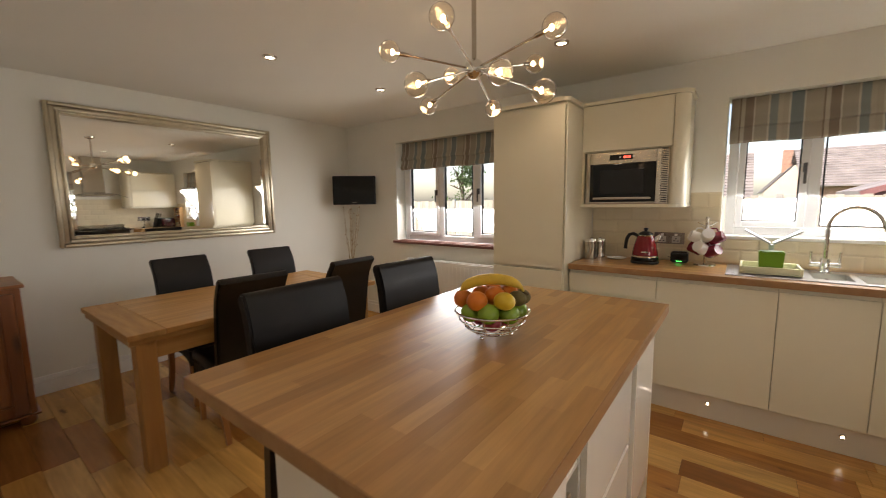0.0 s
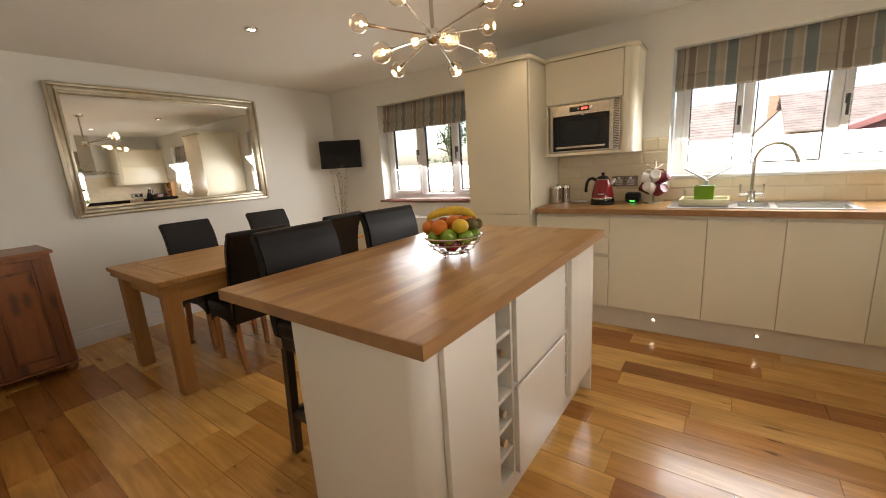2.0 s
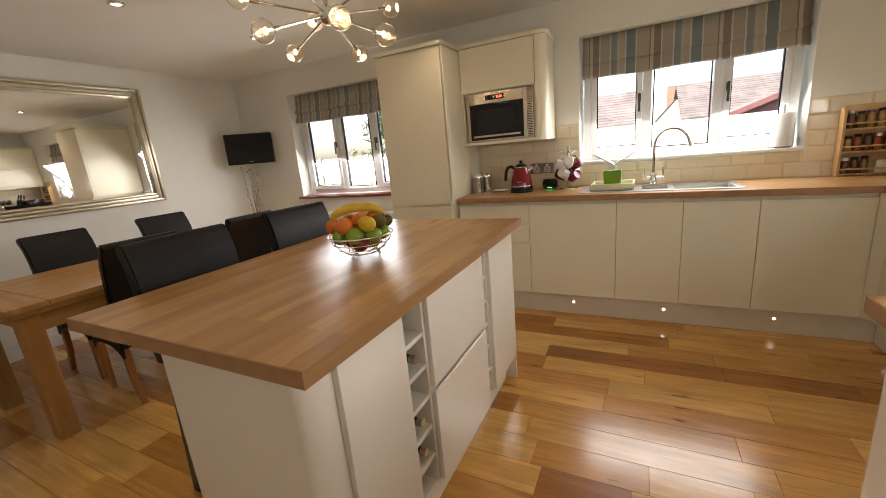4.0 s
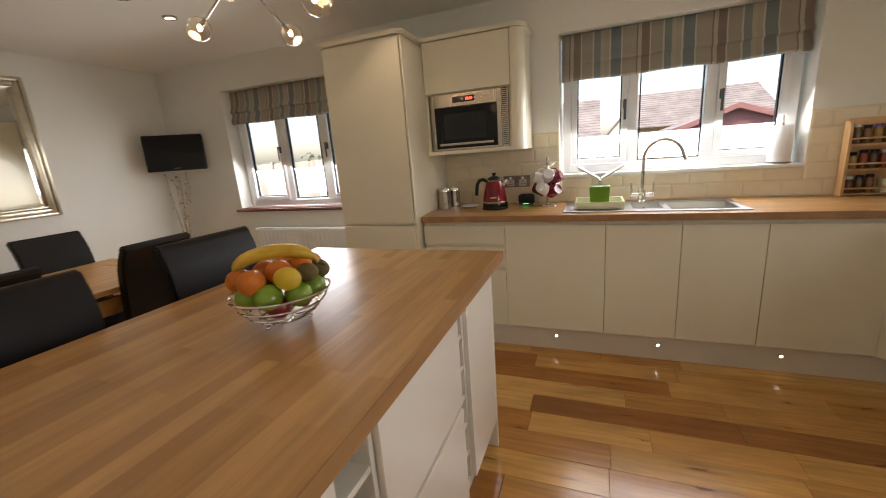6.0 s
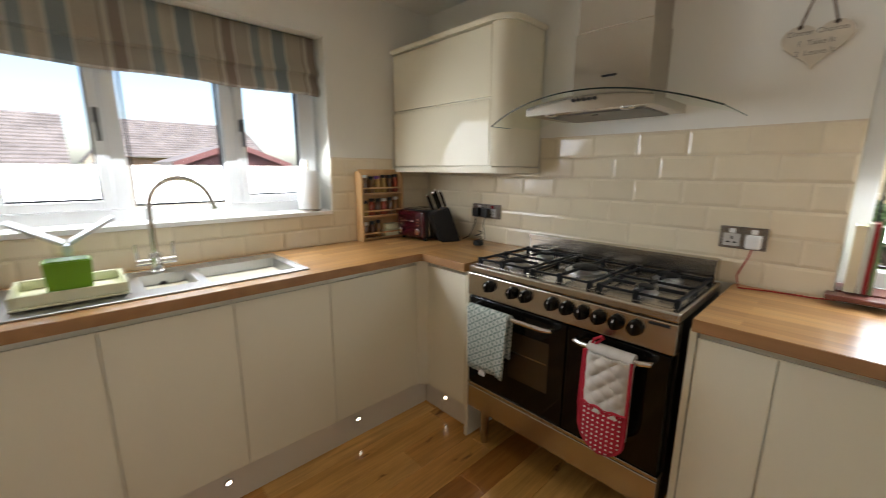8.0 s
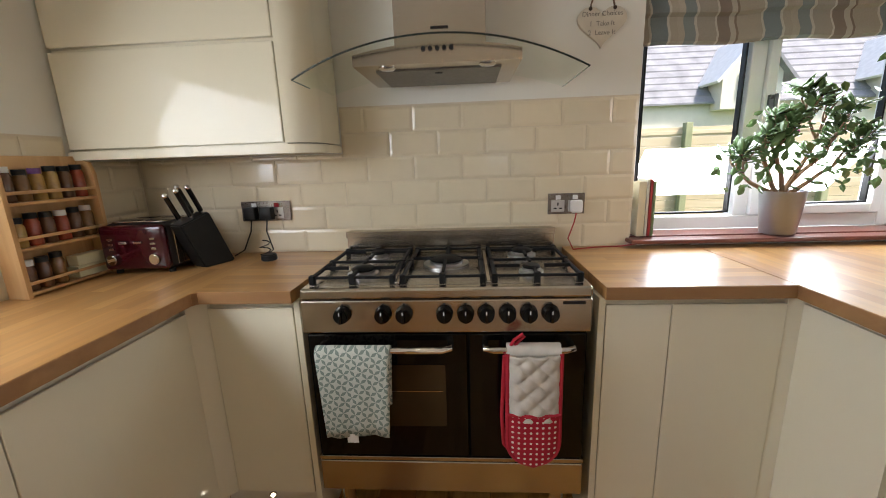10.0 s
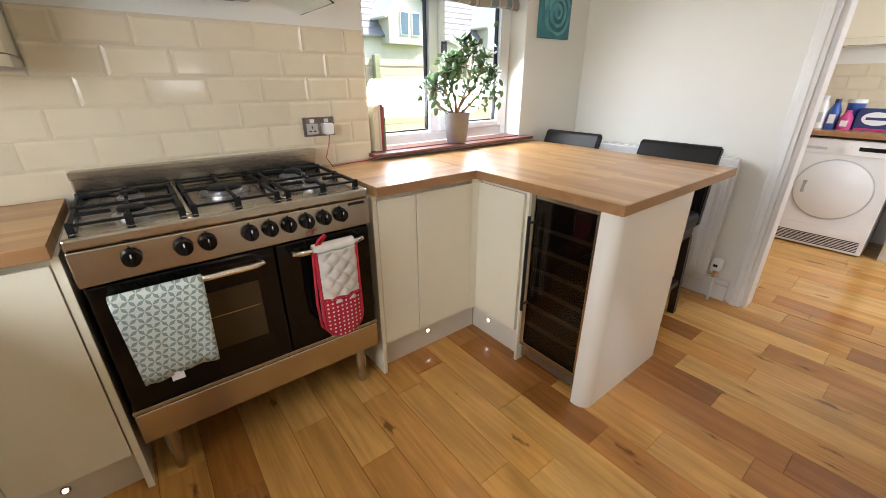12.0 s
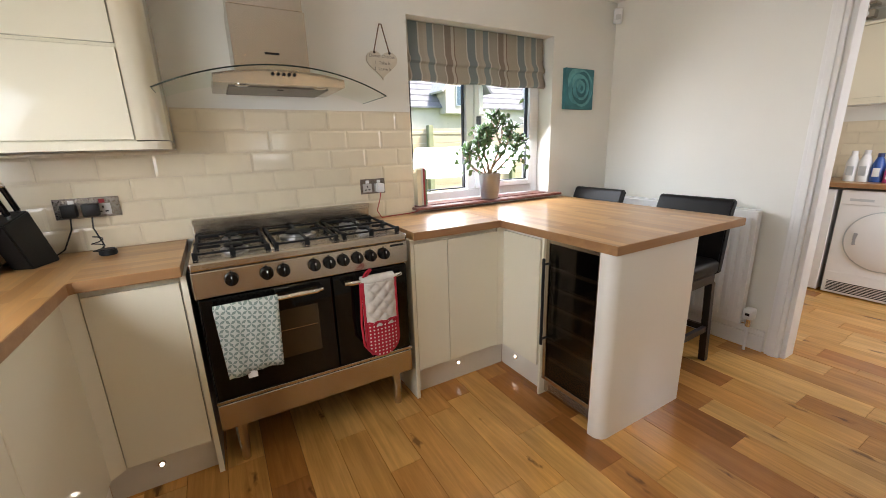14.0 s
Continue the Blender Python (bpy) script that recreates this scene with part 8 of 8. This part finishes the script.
# ---- outside ----
GRASS = mat("grass", (0.07, 0.12, 0.03), 0.9, var=0.5, scale=3, bump=0.6, bscale=60)
FENCE = wood("weathered_fence", (0.42, 0.37, 0.31), (0.60, 0.54, 0.46), 2, 0.8, 8, 0.15, island=True)
FENCEN = wood("pale_new_fence", (0.50, 0.40, 0.24), (0.66, 0.55, 0.36), 1, 0.8, 8, 0.1, island=True)
POSTG = wood("treated_post", (0.30, 0.32, 0.16), (0.44, 0.44, 0.25), 2, 0.8, 8, 0.1)
CONC = mat("concrete_post", (0.45, 0.43, 0.40), 0.9, var=0.15, scale=9, bump=0.4)
ROOFG = mat("grey_roof_tile", (0.26, 0.255, 0.26), 0.8, var=0.25, scale=1.5, bump=0.4, bscale=20)
ROOFB = mat("brown_roof_tile", (0.25, 0.222, 0.208), 0.8, var=0.25, scale=1.5, bump=0.4, bscale=20)
RENDERW = mat("cream_render", (0.72, 0.66, 0.54), 0.9, var=0.05, scale=2, bump=0.3)
BRICKR = mat("red_brick", (0.40, 0.24, 0.17), 0.9, var=0.2, scale=6, bump=0.4)
MAROONP = mat("maroon_painted_board", (0.26, 0.12, 0.11), 0.6, var=0.1)
GL = -0.20
solo("ground", box(-400, -400, -0.34, 400, 400, GL), GRASS, "short green lawn", "ground", "structure")


def fence_n(y, x0, x1, top):
    """Upright boarding between concrete posts."""
    f = thing("garden_fence", ((x0 + x1) / 2, y, GL), "weathered timber panel fence between concrete posts", "fence")
    x, rng = x0, random.Random(2)
    while x < x1:
        part("post", box(x, y - 0.05, GL, x + 0.1, y + 0.05, top + 0.02, 0.01), CONC, f, "concrete post")
        bm = bmesh.new()
        u = x + 0.102
        while u < x + 1.83:
            join(bm, box(u, y - 0.012 - rng.random() * 0.01, GL + 0.15, min(u + 0.11, x + 1.86), y + 0.012, top - rng.random() * 0.03))
            u += 0.116
        part("panel", bm, FENCE, f)
        part("gravel_board", box(x + 0.102, y - 0.02, GL, x + 1.86, y + 0.02, GL + 0.148), CONC, f)
        x += 1.862


fence_n(10.0, -14.0, 9.0, 1.44)


def fence_e(x, y0, y1, top):
    f = thing("garden_fence", (x, (y0 + y1) / 2, GL), "pale new lapped timber fence", "fence")
    y = y0
    while y < y1:
        part("post", box(x - 0.06, y, GL, x + 0.04, y + 0.09, top + 0.10, 0.008), POSTG, f, "greenish treated post")
        z = GL + 0.02
        while z < top - 0.05:
            part("slat", box(x + 0.045 - 0.012, y + 0.001, z, x + 0.045 + 0.012, y + 1.829, z + 0.118, 0.004), FENCEN, f)
            z += 0.122
        part("rail", box(x + 0.02, y, top - 0.05, x + 0.08, y + 1.83, top, 0.004), FENCEN, f)
        y += 1.83


fence_e(6.4, -8.0, 8.0, 1.60)


def pitched(name, x0, x1, y0, y1, eave, ridge, along, wall_m, roof_m, label, over=0.3, n=16):
    h = thing(name, ((x0 + x1) / 2, (y0 + y1) / 2, GL), label, "house")
    if along == "x":
        ym = (y0 + y1) / 2
        bm = extrude_x([(y0, GL), (y1, GL), (y1, eave), (ym, ridge), (y0, eave)], x0, x1)
    else:
        xm = (x0 + x1) / 2
        bm = extrude_y([(x0, GL), (x1, GL), (x1, eave), (xm, ridge), (x0, eave)], y0, y1)
    part("wall", bm, wall_m, h)
    for side in (-1, 1):
        bm = bmesh.new()
        for k in range(n):
            f0, f1 = k / n, (k + 1) / n
            if along == "x":
                half = (y1 - y0) / 2 + over
                a, b = side * half * (1 - f0), side * half * (1 - f1)
                e = eave - over * (ridge - eave) / (half - over)
                za, zb = e + (ridge - e) * f0, e + (ridge - e) * f1
                q = [(x0 - over, ym + a, za + 0.10), (x1 + over, ym + a, za + 0.10), (x1 + over, ym + b, zb + 0.04), (x0 - over, ym + b, zb + 0.04)]
                lowq = [(x0 - over, ym + a, za + 0.02), (x1 + over, ym + a, za + 0.02)]
            else:
                half = (x1 - x0) / 2 + over
                a, b = side * half * (1 - f0), side * half * (1 - f1)
                e = eave - over * (ridge - eave) / (half - over)
                za, zb = e + (ridge - e) * f0, e + (ridge - e) * f1
                q = [(xm + a, y0 - over, za + 0.10), (xm + a, y1 + over, za + 0.10), (xm + b, y1 + over, zb + 0.04), (xm + b, y0 - over, zb + 0.04)]
                lowq = [(xm + a, y0 - over, za + 0.02), (xm + a, y1 + over, za + 0.02)]
            v = [bm.verts.new(p) for p in q]
            bm.faces.new(v)
            w = [bm.verts.new(p) for p in lowq]
            bm.faces.new((v[0], v[1], w[1], w[0]))
        bmesh.ops.recalc_face_normals(bm, faces=bm.faces)
        part("roof_slope", bm, roof_m, h, "tiled roof slope")
    return h


ROOFX = ROOFG
hs = pitched("house", 19.0, 27.0, -26.0, 6.0, 3.6, 8.2, "y", RENDERW, ROOFG, "cream rendered house with a grey tiled roof")
for gy in (-9.2, -15.5, -2.0):
    bm = extrude_x([(gy - 1.15, 3.0), (gy + 1.15, 3.0), (gy + 1.15, 4.35), (gy, 5.6), (gy - 1.15, 4.35)], 18.3, 22.5)
    part("dormer", bm, RENDERW, hs)
    for s in (-1, 1):
        bm = extrude_x([(gy + s * 1.55, 4.05), (gy + s * 1.45, 3.98), (gy, 5.72), (gy, 5.88)], 18.0, 22.6)
        part("dormer_roof", bm, mat("white_bargeboard", (0.75, 0.74, 0.70), 0.6) if s > 0 else ROOFG, hs)
    for s in (-0.32, 0.32):
        w = part("window", box(18.24, gy + s - 0.24, 3.35, 18.295, gy + s + 0.24, 4.35, 0.01), UPVC, hs, "white framed window")
        part("pane", box(18.225, gy + s - 0.19, 3.40, 18.238, gy + s + 0.19, 4.30), mat("dark_window_pane", (0.10, 0.16, 0.20), 0.05), w)
pitched("house", -9.0, 0.5, 23.0, 31.0, 1.5, 3.7, "x", RENDERW, ROOFB, "bungalow with a brown tiled roof")
pitched("house", 3.0, 9.5, 27.0, 36.0, 2.0, 4.1, "x", BRICKR, ROOFB, "red brick bungalow with a brown tiled roof")
g2 = pitched("house", 1.4, 4.0, 30.0, 40.0, 1.7, 3.2, "y", RENDERW, ROOFB, "cream gabled bungalow with a brown roof", over=0.03)
part("chimney", box(2.3, 33.0, 2.9, 2.8, 33.5, 4.3, 0.03), BRICKR, g2)
sh = pitched("garden_shed", 2.3, 4.4, 11.2, 13.4, 1.45, 1.86, "y", MAROONP, ROOFB, "maroon painted garden shed behind the fence", over=0.12, n=1)
for s in (-1, 1):
    part("bargeboard", moved(box(0, 11.03, -0.11, 1.28, 11.07, 0.0, 0.004), Matrix.Translation((3.35, 0, 1.93)) @ Matrix.Rotation(radians(90 - s * 90), 4, "Z") @ Matrix.Translation((0, 0 if s > 0 else -22.1, 0)) @ Matrix.Rotation(radians(20.5), 4, "Y")), MAROONP, sh, "maroon bargeboard")


def clump_tree(name, x, y, base, height, spread, seed, label, count=900, leaf=0.11):
    rng = random.Random(seed)
    t = thing(name, (x, y, GL), label, "tree")
    bm = tube([(x, y, GL), (x + 0.05, y, base), (x, y + 0.05, base + (height - base) * 0.6)], 0.11, 8, True, 0.04)
    for k in range(7):
        a, z = k * 0.9, base + (height - base) * (0.1 + 0.07 * k)
        join(bm, tube([(x, y, z), (x + 0.5 * spread * math.cos(a), y + 0.5 * spread * math.sin(a), z + 0.35 * (height - base) * rng.random() + 0.2)], 0.04, 6, True, 0.012))
    part("trunk", bm, mat("bark", (0.10, 0.07, 0.05), 0.9, var=0.3, scale=8, bump=0.6), t, "", True)
    verts, faces = [], []
    centres = [(rng.gauss(0, 0.42) * spread, rng.gauss(0, 0.42) * spread, base + (height - base) * rng.uniform(0.05, 0.95)) for _ in range(26)]
    for i in range(count):
        c = rng.choice(centres)
        p = Vector((x + c[0] + rng.gauss(0, 0.17) * spread, y + c[1] + rng.gauss(0, 0.17) * spread, max(base * 0.7, c[2] + rng.gauss(0, 0.12) * spread)))
        a = Vector((rng.gauss(0, 1), rng.gauss(0, 1), rng.gauss(0, 1))).normalized()
        b = a.orthogonal().normalized()
        s = leaf * rng.uniform(0.6, 1.3)
        k = len(verts)
        verts += [p - a * s, p + b * s * 0.45, p + a * s, p - b * s * 0.45]
        faces.append((k, k + 1, k + 2, k + 3))
    me = bpy.data.meshes.new("crown")
    me.from_pydata([tuple(v) for v in verts], [], faces)
    me.materials.append(mat("green_foliage", (0.07, 0.12, 0.03), 0.6, var=0.4, scale=4))
    o = new("crown", me)
    o.parent = t
    o.location = -Vector((x, y, GL))


clump_tree("garden_tree", 9.5, 1.9, 0.9, 3.4, 1.0, 4, "leafy green garden tree beyond the fence", 1800, 0.09)
clump_tree("clipped_shrub", 5.6, 1.25, -0.1, 1.42, 0.30, 6, "dense green conical shrub by the fence", 1600, 0.035)
clump_tree("garden_tree", -8.6, 13.5, 0.8, 3.6, 1.0, 9, "pale leafy shrub beyond the fence", 1600, 0.06)


def tufts():
    rng = random.Random(12)
    verts, faces = [], []
    for i in range(2600):
        x, y = rng.uniform(3.6, 6.3), rng.uniform(-3.5, 2.4)
        h, a = rng.uniform(0.05, 0.30), rng.random() * 6.28
        k = len(verts)
        verts += [(x - 0.008 * math.sin(a), y + 0.008 * math.cos(a), GL), (x + 0.008 * math.sin(a), y - 0.008 * math.cos(a), GL), (x + h * 0.4 * math.cos(a), y + h * 0.4 * math.sin(a), GL + h)]
        faces.append((k, k + 1, k + 2))
    me = bpy.data.meshes.new("grass_tufts")
    me.from_pydata(verts, [], faces)
    me.materials.append(mat("grass_blade", (0.12, 0.19, 0.05), 0.7, var=0.3, scale=2))
    tagged(new("grass_tufts", me), "long green grass blades by the fence", "grass", "", "stuff")


tufts()


# ---- wall tiles ----
def tiled(name, along, u0, u1, z0, z1, wall, s, holes, label, objects=True):
    """Bevelled brick tiles, 200 by 100 mm, in half bond; the tiles' faces look along s."""
    t = thing(name, (((u0 + u1) / 2, wall, z0) if along == "x" else (wall, (u0 + u1) / 2, z0)), label, "tiled splashback", kind="structure")
    cache, rest = {}, bmesh.new()
    rows, xs = [], sorted({u0, u1, *[h[0] for h in holes], *[h[1] for h in holes]})
    for a, b in zip(xs, xs[1:]):
        hole = [h for h in holes if h[0] <= a + 1e-6 and h[1] >= b - 1e-6]
        top = hole[0][2] if hole else z1
        if b - a > 1e-4 and top - z0 > 0.01:
            d0, d1 = sorted((wall + s * 0.0005, wall + s * 0.004))
            rows.append((a, d0, z0, b, d1, top) if along == "x" else (d0, a, z0, d1, b, top))
    part("grout_bed", boxes(rows), GROUT, t)
    TW, TH, GP = 0.2, 0.1, 0.002
    k, z = 0, z0
    while z < z1 - 0.012:
        h = min(TH, z1 - z)
        u = u0 - (TW / 2 if k % 2 else 0)
        while u < u1 - 0.004:
            a, b = max(u, u0), min(u + TW, u1)
            spans = [(a, b, z, z + h)]
            for hole in holes:
                new_spans = []
                for (p, q, c, d) in spans:
                    if q <= hole[0] or p >= hole[1] or d <= hole[2]:
                        new_spans.append((p, q, c, d))
                        continue
                    if p < hole[0]:
                        new_spans.append((p, hole[0], c, d))
                    if q > hole[1]:
                        new_spans.append((hole[1], q, c, d))
                    if c < hole[2]:
                        new_spans.append((max(p, hole[0]), min(q, hole[1]), c, hole[2]))
                spans = new_spans
            for p, q, c, d in spans:
                w, hh = q - p - GP, d - c - GP
                if w < 0.012 or hh < 0.012:
                    continue
                key = (round(w, 3), round(hh, 3))
                if key not in cache:
                    bm = bmesh.new()
                    e = min(0.011, w / 3, hh / 3)
                    outer = [(0, 0), (w, 0), (w, hh), (0, hh)]
                    inner = [(e, e), (w - e, e), (w - e, hh - e), (e, hh - e)]
                    ring = lambda pts, d: [bm.verts.new((x if along == "x" else s * d, s * d if along == "x" else x, zz)) for x, zz in pts]
                    r0, r1, r2 = ring(outer, 0.0042), ring(outer, 0.006), ring(inner, 0.0088)
                    for ra, rb in ((r0, r1), (r1, r2)):
                        for i in range(4):
                            bm.faces.new((ra[i], ra[(i + 1) % 4], rb[(i + 1) % 4], rb[i]))
                    bm.faces.new(r2)
                    bmesh.ops.recalc_face_normals(bm, faces=bm.faces)
                    me = bpy.data.meshes.new("tile")
                    bm.to_mesh(me)
                    bm.free()
                    me.materials.append(TILE)
                    cache[key] = me
                ob = new("tile", cache[key])
                ob.parent = t
                o = ORG[t.name]
                jit = random.Random(int(p * 1000) + int(c * 7000)).uniform(-0.35, 0.35)
                ob.location = ((p - o.x, 0, c - o.z) if along == "x" else (0, p - o.y, c - o.z))
                ob.rotation_euler = (radians(jit * 0.5), 0, radians(jit)) if along == "x" else (0, radians(jit * 0.5), radians(jit))
            u += TW
        z += TH
        k += 1
    rest.free()


tiled("tiled_splashback", "y", 1.619, YN - 0.011, WT + 0.001, 1.540, XE, -1, [(2.82, YN, 1.355)], "cream glazed bevelled brick tiles behind the cooker")
tiled("tiled_splashback", "x", -0.602, XE - 0.011, WT + 0.001, 1.440, YN, -1, [(-0.602, 0.088, 1.340), (WIN_S[0] - 0.001, WIN_S[1] + 0.001, WIN_S[2] - 0.013), (2.14, XE, 1.355)], "cream glazed bevelled brick tiles behind the sink")
tiled("tiled_splashback", "x", -0.2, XE - 0.002, 0.954, 1.45, -2.36, 1, [], "cream glazed brick tiles over the laundry worktop")

# ---- floor boards ----
PW, PT = 0.150, 0.012


def boards():
    rng = random.Random(5)
    rows, y = [], YS - 0.13
    while y < YN:
        x, seq = XW - rng.random() * 0.9, []
        while x < XE:
            w = rng.choice((0.34, 0.45, 0.55, 0.7, 0.8, 0.95))
            seq.append((max(x, XW), min(x + w, XE)))
            x += w
        rows.append((y, [s for s in seq if s[1] - s[0] > 0.04]))
        y += PW
    y = -2.36
    while y < YS - 0.14:
        x, seq = -0.9 - rng.random() * 0.9, []
        while x < XE:
            w = rng.choice((0.34, 0.45, 0.55, 0.7, 0.8, 0.95))
            seq.append((max(x, -0.9), min(x + w, XE)))
            x += w
        rows.append((y, [s for s in seq if s[1] - s[0] > 0.04]))
        y += PW
    floor = thing("floor", (0, 0, 0), "oak plank floor in mixed honey tones", "floor", kind="structure")
    cache, far, n = {}, bmesh.new(), 0
    for y, seq in rows:
        near = y > YS - 0.2
        y1 = min(y + PW, YN if near else YS - 0.135)
        for x0, x1 in seq:
            w, d = x1 - x0 - 0.0012, y1 - y - 0.0014
            hidden = (x0 > 2.0) or (y > 3.25 and x0 > -1.2) or not near
            if hidden or n >= 298:
                join(far, box(x0, y, -PT, x0 + w, y + d, 0.0, 0.0008, 1))
                continue
            key = (round(w, 3), round(d, 3))
            if key not in cache:
                bm = box(0, 0, -PT, w, d, 0, 0.0008, 1)
                me = bpy.data.meshes.new("floorboard")
                bm.to_mesh(me)
                bm.free()
                me.materials.append(FLOORW)
                cache[key] = me
            ob = new("floorboard", cache[key])
            ob.location = (x0, y, 0)
            ob.parent = floor
            n += 1
    f = part("floorboards_rest", far, FLOORJ, floor)
    f["kind"] = "stuff"


boards()
